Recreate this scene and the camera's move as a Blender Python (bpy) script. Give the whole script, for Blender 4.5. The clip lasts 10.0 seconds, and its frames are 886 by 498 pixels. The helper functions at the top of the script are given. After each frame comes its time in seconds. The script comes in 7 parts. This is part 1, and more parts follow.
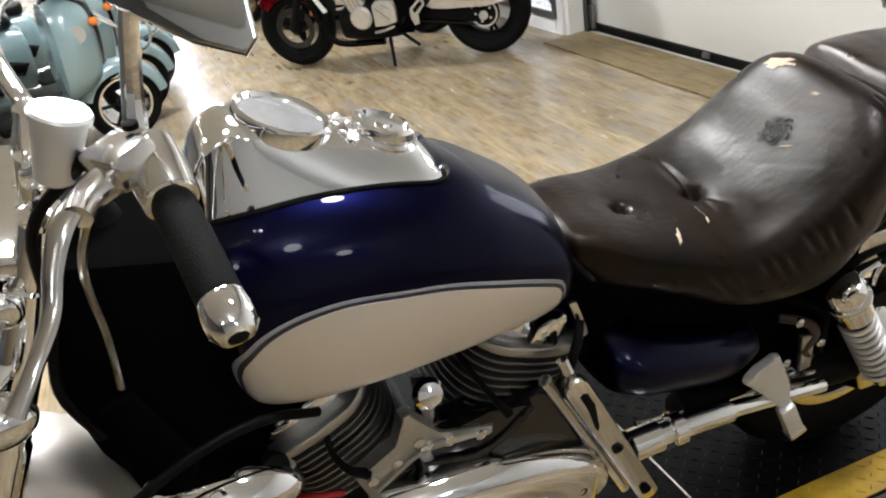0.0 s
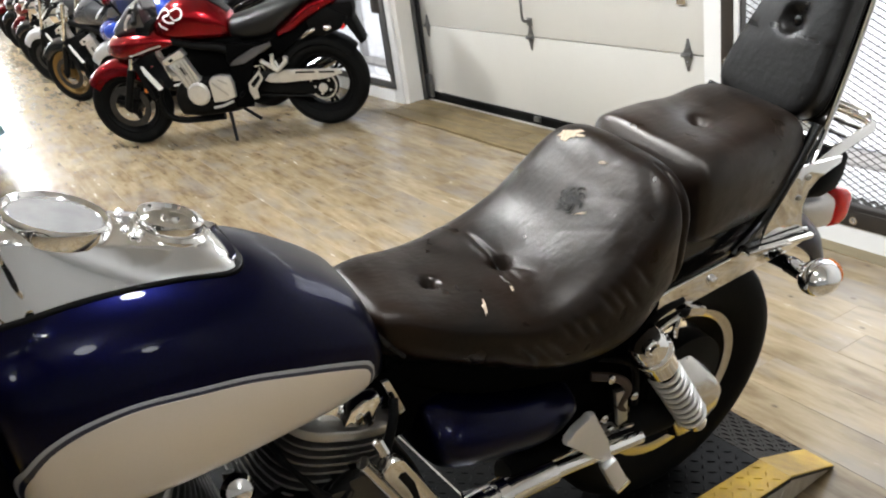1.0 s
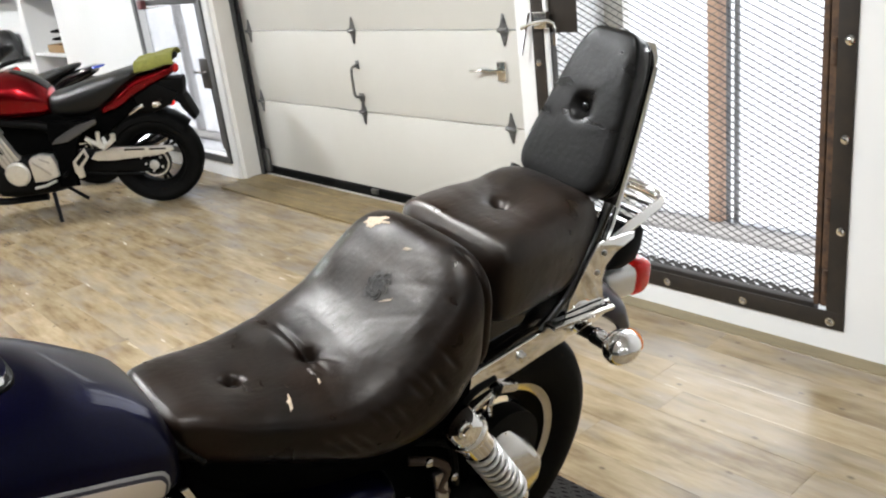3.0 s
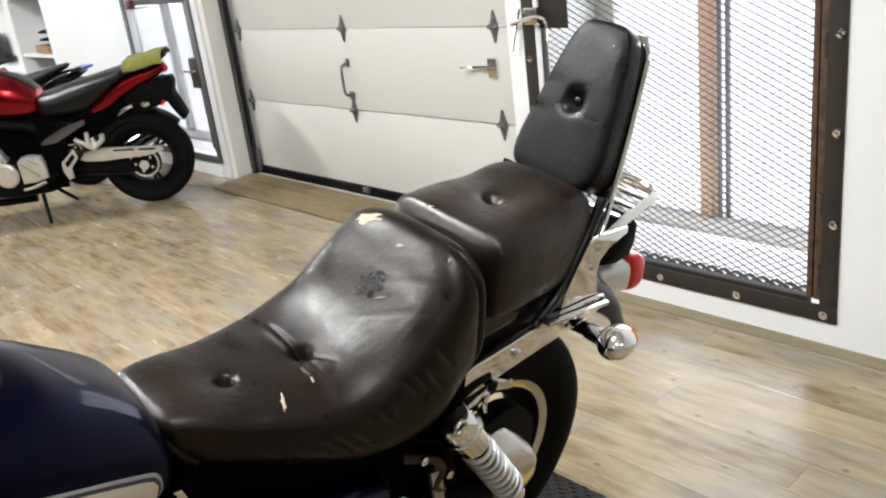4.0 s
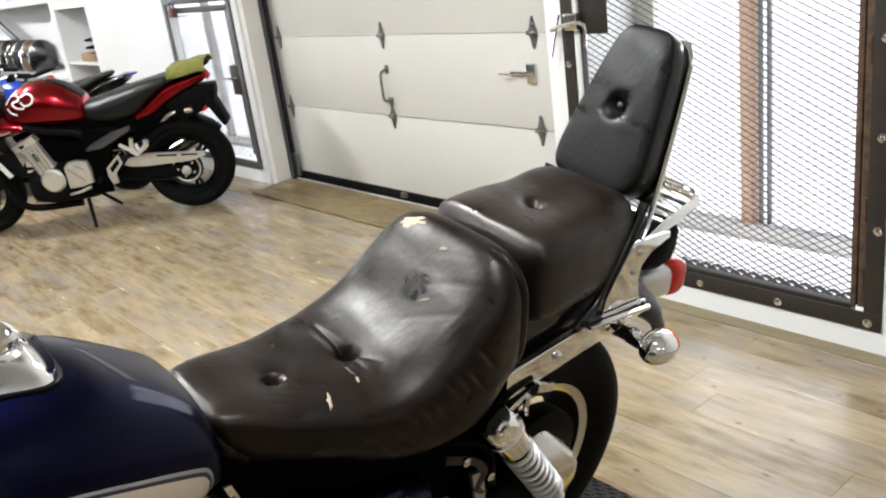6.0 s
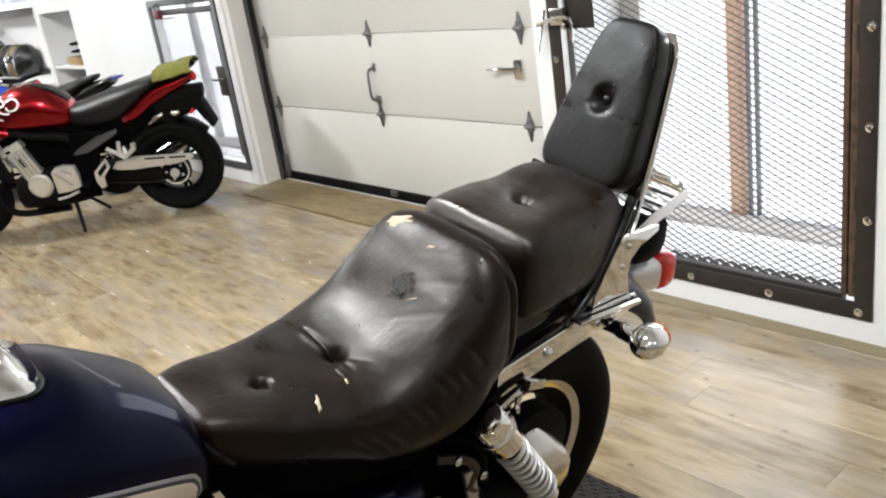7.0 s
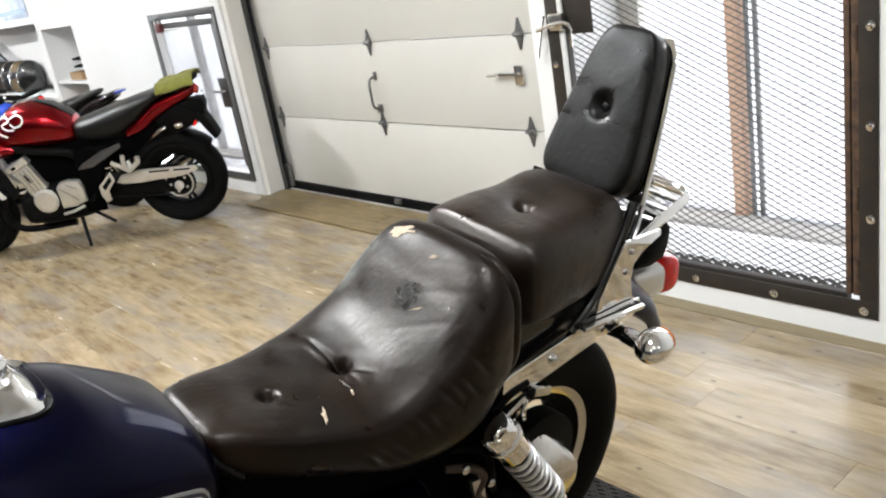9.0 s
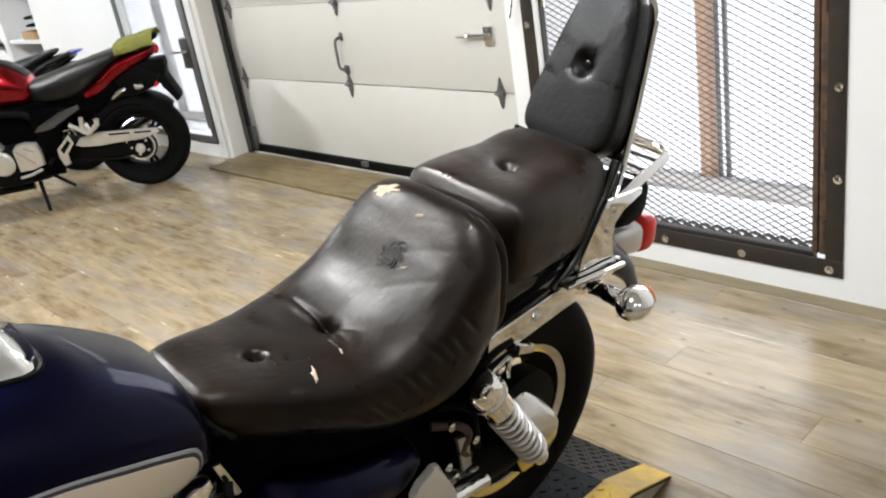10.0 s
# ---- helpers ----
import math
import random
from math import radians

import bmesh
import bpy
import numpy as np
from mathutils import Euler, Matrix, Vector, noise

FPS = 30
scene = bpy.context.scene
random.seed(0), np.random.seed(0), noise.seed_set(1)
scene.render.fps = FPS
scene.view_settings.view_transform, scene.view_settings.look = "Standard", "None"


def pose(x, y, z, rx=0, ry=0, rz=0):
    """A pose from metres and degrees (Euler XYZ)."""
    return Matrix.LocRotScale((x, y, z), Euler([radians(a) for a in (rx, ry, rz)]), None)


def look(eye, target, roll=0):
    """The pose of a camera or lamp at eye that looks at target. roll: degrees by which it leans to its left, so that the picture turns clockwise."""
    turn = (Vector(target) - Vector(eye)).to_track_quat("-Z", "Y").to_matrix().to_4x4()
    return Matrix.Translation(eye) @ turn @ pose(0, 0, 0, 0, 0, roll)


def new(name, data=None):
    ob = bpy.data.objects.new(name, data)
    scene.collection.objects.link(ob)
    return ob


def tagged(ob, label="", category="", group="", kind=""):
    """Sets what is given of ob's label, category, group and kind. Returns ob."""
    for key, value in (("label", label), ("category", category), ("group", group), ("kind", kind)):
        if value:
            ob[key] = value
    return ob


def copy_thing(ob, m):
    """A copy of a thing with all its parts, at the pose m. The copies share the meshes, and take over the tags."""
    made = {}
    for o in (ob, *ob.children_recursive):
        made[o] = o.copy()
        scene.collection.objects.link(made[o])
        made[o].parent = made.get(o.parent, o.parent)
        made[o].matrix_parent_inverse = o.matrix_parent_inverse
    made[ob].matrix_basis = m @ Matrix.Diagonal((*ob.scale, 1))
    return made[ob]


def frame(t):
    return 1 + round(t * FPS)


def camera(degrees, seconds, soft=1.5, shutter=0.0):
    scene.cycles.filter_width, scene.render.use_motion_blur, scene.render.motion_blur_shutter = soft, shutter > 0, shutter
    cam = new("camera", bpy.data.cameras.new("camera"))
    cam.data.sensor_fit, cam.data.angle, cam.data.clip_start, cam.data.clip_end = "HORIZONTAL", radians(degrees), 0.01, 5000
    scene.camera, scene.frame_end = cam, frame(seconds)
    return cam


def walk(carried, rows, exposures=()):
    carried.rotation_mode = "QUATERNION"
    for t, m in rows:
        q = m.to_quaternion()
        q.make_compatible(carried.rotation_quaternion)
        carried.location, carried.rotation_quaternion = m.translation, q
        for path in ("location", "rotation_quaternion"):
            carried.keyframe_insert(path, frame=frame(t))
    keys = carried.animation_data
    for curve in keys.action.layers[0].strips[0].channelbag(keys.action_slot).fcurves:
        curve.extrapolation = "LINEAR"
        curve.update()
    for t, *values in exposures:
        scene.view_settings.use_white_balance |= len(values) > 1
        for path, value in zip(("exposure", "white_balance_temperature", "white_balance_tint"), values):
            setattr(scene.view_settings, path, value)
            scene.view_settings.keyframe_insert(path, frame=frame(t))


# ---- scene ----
cam = camera(55.0, 10.0, 2.1)
PATH = [
    (0, (0.275, 0.12, 1.481), (0.833, 1.83, 0.608), -8.8),
    (0.5, (0.32, 0.1, 1.482), (1.021, 1.769, 0.633), -8.7),
    (1, (0.361, 0.087, 1.493), (1.242, 1.704, 0.712), -8.3),
    (1.5, (0.409, 0.06, 1.512), (1.498, 1.58, 0.802), -7.9),
    (2, (0.432, 0.043, 1.527), (1.614, 1.516, 0.867), -8.2),
    (2.5, (0.436, 0.045, 1.522), (1.627, 1.502, 0.845), -6.9),
    (4, (0.443, 0.056, 1.512), (1.654, 1.492, 0.826), -7.3),
    (4.5, (0.427, 0.073, 1.496), (1.549, 1.549, 0.748), -7.5),
    (5, (0.429, 0.061, 1.514), (1.548, 1.572, 0.831), -9.0),
    (5.5, (0.414, 0.05, 1.522), (1.56, 1.561, 0.886), -7.4),
    (6, (0.42, 0.052, 1.515), (1.575, 1.545, 0.852), -7.8),
    (7.5, (0.436, 0.056, 1.511), (1.6, 1.537, 0.841), -9.2),
    (8, (0.435, 0.057, 1.514), (1.597, 1.545, 0.852), -9.8),
    (8.5, (0.435, 0.05, 1.521), (1.597, 1.541, 0.869), -10.2),
    (9, (0.435, 0.047, 1.52), (1.596, 1.538, 0.863), -10.1),
    (9.5, (0.433, 0.056, 1.507), (1.584, 1.534, 0.807), -9.2),
    (10, (0.403, 0.079, 1.515), (1.601, 1.495, 0.767), -9.6),
]
walk(cam, [(t, look(eye, target, roll)) for t, eye, target, roll in PATH], exposures=[(0.0, 0.0), (10.0, 0.0)])

# ---- world and light ----
world = bpy.data.worlds.new("world")
scene.world = world
world.use_nodes = True
wn = world.node_tree
sky = wn.nodes.new("ShaderNodeTexSky")
sky.sky_type, sky.sun_disc, sky.sun_elevation, sky.sun_rotation = "NISHITA", False, radians(45), radians(120)
wn.links.new(sky.outputs[0], wn.nodes["Background"].inputs[0])
wn.nodes["Background"].inputs[1].default_value = 0.15


def lamp(name, kind, m, power, colour, size=0.2, size_y=None):
    data = bpy.data.lights.new(name, kind)
    data.energy, data.color = power, colour
    if kind == "AREA":
        data.size, data.shape = size, "DISK"
        if size_y:
            data.shape, data.size_y = "RECTANGLE", size_y
    elif kind == "SUN":
        data.angle = size
    else:
        data.shadow_soft_size = size
    ob = new(name, data)
    ob.matrix_world = m
    return ob


CEIL = 3.4
# overcast midday outside
lamp("sun", "SUN", pose(0, 0, 20, -25, 0, 0), 4.5, (1.0, 0.98, 0.95), radians(2))
# daylight in the big gate's and the small gate's openings
lamp("gate_daylight", "AREA", look((3.75, 1.85, 1.3), (0, 1.85, 0.4)), 19, (0.93, 0.97, 1.0), 1.2, 2.1)
lamp("window_daylight", "AREA", look((3.75, 6.1, 0.9), (0, 6.1, 0.5)), 10, (0.93, 0.97, 1.0), 1.0, 1.2)
lamp("shop_window_daylight", "AREA", look((0.7, 25.9, 1.5), (0.7, 0, 0.9)), 210, (0.80, 0.90, 1.0), 2.4, 2.2)
# shaded lamps hung under the ceiling, throwing their light down
for lx, ly, power, wide in ((1.16, 0.56, 38, 0.26), (0.9, 2.9, 145, 0.75), (0.1, 2.0, 60, 0.3), (-1.8, 3.6, 80, 0.3), (1.0, 7.2, 160, 0.3), (-2.0, 7.6, 110, 0.3), (0.8, 11.0, 200, 0.3), (-2.0, 13.0, 160, 0.3), (1.0, 16.0, 240, 0.3), (-1.5, 21.0, 300, 0.3)):
    lamp("unseen_ceiling_lamp", "AREA", pose(lx, ly, 3.1), power * 0.97, (0.95, 0.98, 1.0), wide)

# unseen point lamps added behind the camera to brighten the ceiling the chrome reflects
for lx, ly in ((0.4, -1.9), (1.9, -4.6), (-2.4, -2.6)):
    lamp("unseen_ceiling_lamp", "POINT", pose(lx, ly, 3.0), 30, (0.95, 0.98, 1.0), 0.22)

# ---- helpers for building ----


def mat(name, colour=(0.5, 0.5, 0.5), rough=0.5, metal=0.0, coat=0.0, second=None, scale=20.0, amount=0.5, bump=0.0, bump_scale=80.0,
        rough_var=0.0, stretch=(1, 1, 1), emit=None, random_value=0.0, spec=0.5):
    m = bpy.data.materials.new(name)
    m.use_nodes = True
    nt = m.node_tree
    b = nt.nodes["Principled BSDF"]
    b.inputs["Roughness"].default_value, b.inputs["Metallic"].default_value = rough, metal
    b.inputs["Coat Weight"].default_value, b.inputs["Coat Roughness"].default_value = coat, 0.04
    b.inputs["Specular IOR Level"].default_value = spec
    b.inputs["Base Color"].default_value = (*colour, 1)
    if emit:
        b.inputs["Emission Color"].default_value, b.inputs["Emission Strength"].default_value = (*emit[0], 1), emit[1]
    tc = nt.nodes.new("ShaderNodeTexCoord")
    mp = nt.nodes.new("ShaderNodeMapping")
    mp.inputs["Scale"].default_value = stretch
    nt.links.new(tc.outputs["Object"], mp.inputs[0])
    out = None
    if second:
        big = nt.nodes.new("ShaderNodeTexNoise")
        big.inputs["Scale"].default_value, big.inputs["Detail"].default_value, big.inputs["Roughness"].default_value = scale, 6, 0.65
        nt.links.new(mp.outputs[0], big.inputs[0])
        ramp = nt.nodes.new("ShaderNodeMapRange")
        ramp.inputs[1].default_value, ramp.inputs[2].default_value = 0.5 - 0.25 / max(amount, 0.01) * 0.5, 0.5 + 0.25 / max(amount, 0.01) * 0.5
        nt.links.new(big.outputs[0], ramp.inputs[0])
        mix = nt.nodes.new("ShaderNodeMix")
        mix.data_type = "RGBA"
        mix.inputs[6].default_value, mix.inputs[7].default_value = (*colour, 1), (*second, 1)
        nt.links.new(ramp.outputs[0], mix.inputs[0])
        out = mix.outputs[2]
        nt.links.new(out, b.inputs["Base Color"])
    if random_value:
        inf = nt.nodes.new("ShaderNodeObjectInfo")
        hsv = nt.nodes.new("ShaderNodeHueSaturation")
        mr = nt.nodes.new("ShaderNodeMapRange")
        mr.inputs[3].default_value, mr.inputs[4].default_value = 1 - random_value, 1 + random_value
        nt.links.new(inf.outputs["Random"], mr.inputs[0])
        nt.links.new(mr.outputs[0], hsv.inputs["Value"])
        if out:
            nt.links.new(out, hsv.inputs["Color"])
        else:
            hsv.inputs["Color"].default_value = (*colour, 1)
        nt.links.new(hsv.outputs[0], b.inputs["Base Color"])
    if bump or rough_var:
        fine = nt.nodes.new("ShaderNodeTexNoise")
        fine.inputs["Scale"].default_value, fine.inputs["Detail"].default_value = bump_scale, 4
        nt.links.new(mp.outputs[0], fine.inputs[0])
        if bump:
            bp = nt.nodes.new("ShaderNodeBump")
            bp.inputs["Strength"].default_value, bp.inputs["Distance"].default_value = bump, 0.002
            nt.links.new(fine.outputs[0], bp.inputs["Height"])
            nt.links.new(bp.outputs[0], b.inputs["Normal"])
        if rough_var:
            mr = nt.nodes.new("ShaderNodeMapRange")
            mr.inputs[3].default_value, mr.inputs[4].default_value = max(0.02, rough - rough_var), min(1, rough + rough_var)
            nt.links.new(fine.outputs[0], mr.inputs[0])
            nt.links.new(mr.outputs[0], b.inputs["Roughness"])
    return m


CHROME = mat("chrome", (0.92, 0.92, 0.92), 0.05, 1.0, rough_var=0.03, bump_scale=30)
DULL_CHROME = mat("worn chrome", (0.80, 0.79, 0.77), 0.16, 1.0, second=(0.62, 0.60, 0.57), scale=25, amount=0.4, rough_var=0.1)
ALUMINIUM = mat("cast aluminium", (0.60, 0.59, 0.57), 0.40, 1.0, second=(0.42, 0.41, 0.39), scale=18, bump=0.25, bump_scale=300)
PALE_ALLOY = mat("pale satin alloy", (0.82, 0.82, 0.82), 0.35, 0.6, second=(0.76, 0.76, 0.76), scale=40)
DARK_METAL = mat("dark engine metal", (0.004, 0.004, 0.004), 0.55, 0.0, second=(0.006, 0.006, 0.0055), scale=30, bump=0.2, bump_scale=200, spec=0.06)
DARK_DISC = mat("dark steel disc", (0.05, 0.05, 0.05), 0.4, 0.8, second=(0.03, 0.03, 0.03), scale=40)
NAVY = mat("navy paint", (0.0008, 0.0011, 0.0135), 0.32, 0.9, coat=0.3, second=(0.0013, 0.0018, 0.021), scale=260, amount=0.8, spec=0.06)
SILVER = mat("silver champagne paint", (0.78, 0.725, 0.66), 0.33, 0.65, coat=0.5, second=(0.75, 0.70, 0.635), scale=300, amount=0.5)
STRIPE_GREY = mat("grey pinstripe", (0.35, 0.36, 0.38), 0.3, 0.2, coat=0.6)
STRIPE_NAVY = mat("dark pinstripe", (0.01, 0.012, 0.03), 0.3, coat=0.6)


def leather(name, dark, brown, share, rough, spec):
    """Worn hide: brown rubbed areas, pore grain, and fine crossing wrinkles."""
    m = mat(name, dark, rough, second=brown, scale=6.5, amount=share, spec=spec)
    nt = m.node_tree
    b, tc = nt.nodes["Principled BSDF"], nt.nodes["Texture Coordinate"]
    heights = []
    for scale, detail, dist, stretch in ((420, 2, 0.0, (1, 1, 1)), (14, 4, 0.3, (1.6, 0.8, 1.6)), (60, 3, 0.2, (0.7, 1.5, 1))):
        mp = nt.nodes.new("ShaderNodeMapping")
        mp.inputs["Scale"].default_value = stretch
        nt.links.new(tc.outputs["Object"], mp.inputs[0])
        t = nt.nodes.new("ShaderNodeTexNoise")
        t.inputs["Scale"].default_value, t.inputs["Detail"].default_value, t.inputs["Distortion"].default_value = scale, detail, dist
        nt.links.new(mp.outputs[0], t.inputs[0])
        heights.append(t.outputs[0])
    last = None
    for h, strength, dist in zip(heights, (0.30, 0.20, 0.34), (0.0008, 0.005, 0.0025)):
        bp = nt.nodes.new("ShaderNodeBump")
        bp.inputs["Strength"].default_value, bp.inputs["Distance"].default_value = strength, dist
        nt.links.new(h, bp.inputs["Height"])
        if last:
            nt.links.new(last, bp.inputs["Normal"])
        last = bp.outputs[0]
    nt.links.new(last, b.inputs["Normal"])
    mr = nt.nodes.new("ShaderNodeMapRange")
    mr.inputs[1].default_value, mr.inputs[2].default_value, mr.inputs[3].default_value, mr.inputs[4].default_value = 0.3, 0.7, rough - 0.09, rough + 0.13
    nt.links.new(heights[1], mr.inputs[0])
    nt.links.new(mr.outputs[0], b.inputs["Roughness"])
    return m


LEATHER = leather("worn brown black leather", (0.0009, 0.0007, 0.0006), (0.0105, 0.0048, 0.0022), 0.58, 0.345, 0.235)
LEATHER.node_tree.nodes["Principled BSDF"].inputs["Specular Tint"].default_value = (1.0, 0.95, 0.90, 1)
PILLION_LEATHER = leather("polished brown leather", (0.002, 0.0012, 0.0008), (0.013, 0.0058, 0.0026), 0.6, 0.35, 0.52)
PILLION_LEATHER.node_tree.nodes["Principled BSDF"].inputs["Specular Tint"].default_value = (1.0, 0.95, 0.90, 1)
BLACK_LEATHER = leather("black vinyl", (0.0010, 0.0010, 0.0010), (0.0045, 0.0038, 0.0034), 0.45, 0.34, 0.19)
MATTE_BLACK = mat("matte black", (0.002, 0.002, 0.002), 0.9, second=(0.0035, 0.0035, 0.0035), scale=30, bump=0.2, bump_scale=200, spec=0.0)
FOAM = mat("torn cream foam", (0.52, 0.44, 0.34), 0.9, second=(0.34, 0.25, 0.17), scale=120, bump=0.6, bump_scale=400)
SCUFF = mat("scuffed black leather", (0.003, 0.003, 0.003), 0.8, second=(0.03, 0.027, 0.024), scale=130, amount=0.8, bump=1.0, bump_scale=260)
RUBBER = mat("tyre rubber", (0.004, 0.004, 0.004), 0.7, second=(0.006, 0.006, 0.0055), scale=25, bump=0.3, bump_scale=200, spec=0.06)
GRIP = mat("grip rubber", (0.005, 0.0047, 0.0045), 0.75, second=(0.008, 0.0077, 0.0075), scale=60, bump=0.5, bump_scale=500, spec=0.1)
BLACK = mat("black plastic", (0.003, 0.003, 0.003), 0.5, second=(0.005, 0.005, 0.005), scale=40, bump=0.15, bump_scale=300, spec=0.06)
GLOSS_BLACK = mat("gloss black paint", (0.003, 0.003, 0.0035), 0.15, coat=0.4, second=(0.005, 0.005, 0.005), scale=60)
RED_LENS = mat("red lens", (0.80, 0.015, 0.012), 0.2, coat=0.3, second=(0.65, 0.01, 0.01), scale=60)
ORANGE_LENS = mat("orange lens", (0.75, 0.20, 0.03), 0.12, coat=0.6)
WHITE_WALL = mat("white painted wall", (0.74, 0.74, 0.735), 0.7, second=(0.69, 0.69, 0.685), scale=1.5, amount=0.4, bump=0.3, bump_scale=90)
DOOR_WHITE = mat("white door panel", (0.58, 0.565, 0.525), 0.5, second=(0.54, 0.525, 0.485), scale=2.5, amount=0.4, bump=0.15, bump_scale=160)
STEEL = mat("galvanised steel", (0.26, 0.26, 0.26), 0.42, 0.9, second=(0.15, 0.15, 0.15), scale=30, bump=0.2, bump_scale=120)
GATE_STEEL = mat("raw black steel", (0.018, 0.017, 0.016), 0.5, 0.3, second=(0.04, 0.03, 0.022), scale=9, amount=0.5, bump=0.3, bump_scale=140)
RUST = mat("rusty steel", (0.11, 0.06, 0.032), 0.8, 0.1, second=(0.04, 0.025, 0.018), scale=25, amount=0.8, bump=0.4, bump_scale=160)
MESH_STEEL = mat("expanded metal", (0.035, 0.035, 0.035), 0.5, 0.4, second=(0.06, 0.055, 0.05), scale=20)
PLATE_BLACK = mat("black painted tread plate", (0.0018, 0.0020, 0.0022), 0.42, 0.0, second=(0.004, 0.004, 0.004), scale=14, amount=0.5, bump=0.3, bump_scale=160, spec=0.06)
PLATE_YELLOW = mat("yellow edge paint", (0.56, 0.35, 0.010), 0.5, second=(0.36, 0.21, 0.012), scale=22, amount=0.6, bump=0.3, bump_scale=160)
PLATE_STEEL = mat("bare tread plate", (0.42, 0.40, 0.37), 0.4, 0.8, second=(0.28, 0.26, 0.22), scale=22, amount=0.6, bump=0.3, bump_scale=160)


def link_mesh(name, bm, material, parent=None, label="", smooth=35, kind=""):
    me = bpy.data.meshes.new(name)
    bmesh.ops.recalc_face_normals(bm, faces=bm.faces[:])
    bm.to_mesh(me)
    bm.free()
    me.materials.append(material)
    if smooth:
        me.shade_smooth()
        me.set_sharp_from_angle(angle=radians(smooth))
    ob = new(name, me)
    if parent is not None:
        ob.parent = parent
    return tagged(ob, label=label, kind=kind)


def part(name, bm, material, parent, label="", smooth=35):
    return link_mesh(name, bm, material, parent, label, smooth)


def thing(name, m, label, category, group="", kind=""):
    ob = new(name)
    ob.empty_display_size = 0.1
    ob.matrix_world = m
    return tagged(ob, label, category, group, kind)


def rbox(bm, size, m=Matrix(), bevel=0.0, seg=2):
    r = bmesh.ops.create_cube(bm, size=1.0, matrix=m @ Matrix.Diagonal((*size, 1)))
    if bevel:
        vs = set(r["verts"])
        bmesh.ops.bevel(bm, geom=[e for e in bm.edges if e.verts[0] in vs], offset=bevel, segments=seg, affect="EDGES", profile=0.5)
    return bm


def box(size, at=(0, 0, 0), rot=(0, 0, 0), bevel=0.0, seg=2):
    return rbox(bmesh.new(), size, pose(*at, *rot), bevel, seg)


def catmull(pts, n):
    p = [np.array(q, float) for q in pts]
    p = [2 * p[0] - p[1]] + p + [2 * p[-1] - p[-2]]
    out = []
    for i in range(1, len(p) - 2):
        for k in range(n):
            t = k / n
            a, b, c, d = p[i - 1], p[i], p[i + 1], p[i + 2]
            out.append(0.5 * (2 * b + (c - a) * t + (2 * a - 5 * b + 4 * c - d) * t * t + (3 * b - a - 3 * c + d) * t ** 3))
    return out + [p[-2]]


def rings(bm, loops, cap=True, closed=False):
    vs = [[bm.verts.new(tuple(v)) for v in lp] for lp in loops]
    n = len(vs[0])
    pairs = list(zip(vs, vs[1:])) + ([(vs[-1], vs[0])] if closed else [])
    for a, b in pairs:
        for k in range(n):
            bm.faces.new((a[k], a[(k + 1) % n], b[(k + 1) % n], b[k]))
    if cap and not closed:
        bm.faces.new(vs[0][::-1])
        bm.faces.new(vs[-1])
    return bm


def tube(pts, radius, seg=14, smooth=0, bm=None, flat=1.0):
    """A round bar along points; radius one number or one for each point; flat squashes it along z."""
    bm = bm or bmesh.new()
    if smooth:
        rad = [radius] * len(pts) if np.isscalar(radius) else radius
        both = catmull([(*p, r) for p, r in zip(pts, rad)], smooth)
        pts, radius = [b[:3] for b in both], [float(b[3]) for b in both]
    pts = [Vector(p) for p in pts]
    rad = [float(radius)] * len(pts) if np.isscalar(radius) else list(radius)
    loops, up = [], None
    for i, p in enumerate(pts):
        d = (pts[min(i + 1, len(pts) - 1)] - pts[max(i - 1, 0)]).normalized()
        if up is None:
            up = d.orthogonal().normalized() if abs(d.z) > 0.95 else d.cross(Vector((0, 0, 1))).normalized()
        up = (up - d * up.dot(d)).normalized()
        side = d.cross(up)
        loops.append([p + rad[i] * (math.cos(a) * up + flat * math.sin(a) * side) for a in (2 * math.pi * k / seg for k in range(seg))])
    return rings(bm, loops)


def lathe(profile, m=Matrix(), seg=32, bm=None, closed=False):
    """Profile of (radius, height) turned about z, then placed by m."""
    bm = bm or bmesh.new()
    loops = [[m @ Vector((r * math.cos(a), r * math.sin(a), h)) for a in (2 * math.pi * k / seg for k in range(seg))] for r, h in profile]
    return rings(bm, loops, not closed, closed)


def plate(poly, thick, m=Matrix(), bevel=0.0, holes=(), bm=None):
    """A flat plate: outline in x and y, its thickness along z, placed by m."""
    bm = bm or bmesh.new()
    lo = [bm.verts.new(m @ Vector((x, y, 0))) for x, y in poly]
    hi = [bm.verts.new(m @ Vector((x, y, thick))) for x, y in poly]
    n = len(poly)
    faces = [bm.faces.new(lo[::-1]), bm.faces.new(hi)] + [bm.faces.new((lo[i], lo[(i + 1) % n], hi[(i + 1) % n], hi[i])) for i in range(n)]
    if bevel:
        bmesh.ops.bevel(bm, geom=list({e for f in faces[:2] for e in f.edges}), offset=bevel, segments=2, affect="EDGES", profile=0.5)
    return bm


def ellipsoid(size, at=(0, 0, 0), rot=(0, 0, 0), u=28, v=18, bm=None, power=1.0):
    bm = bm or bmesh.new()
    r = bmesh.ops.create_uvsphere(bm, u_segments=u, v_segments=v, radius=1.0)
    m = pose(*at, *rot) @ Matrix.Diagonal((*size, 1))
    for w in r["verts"]:
        w.co = m @ Vector([math.copysign(abs(c) ** power, c) for c in w.co])
    return bm


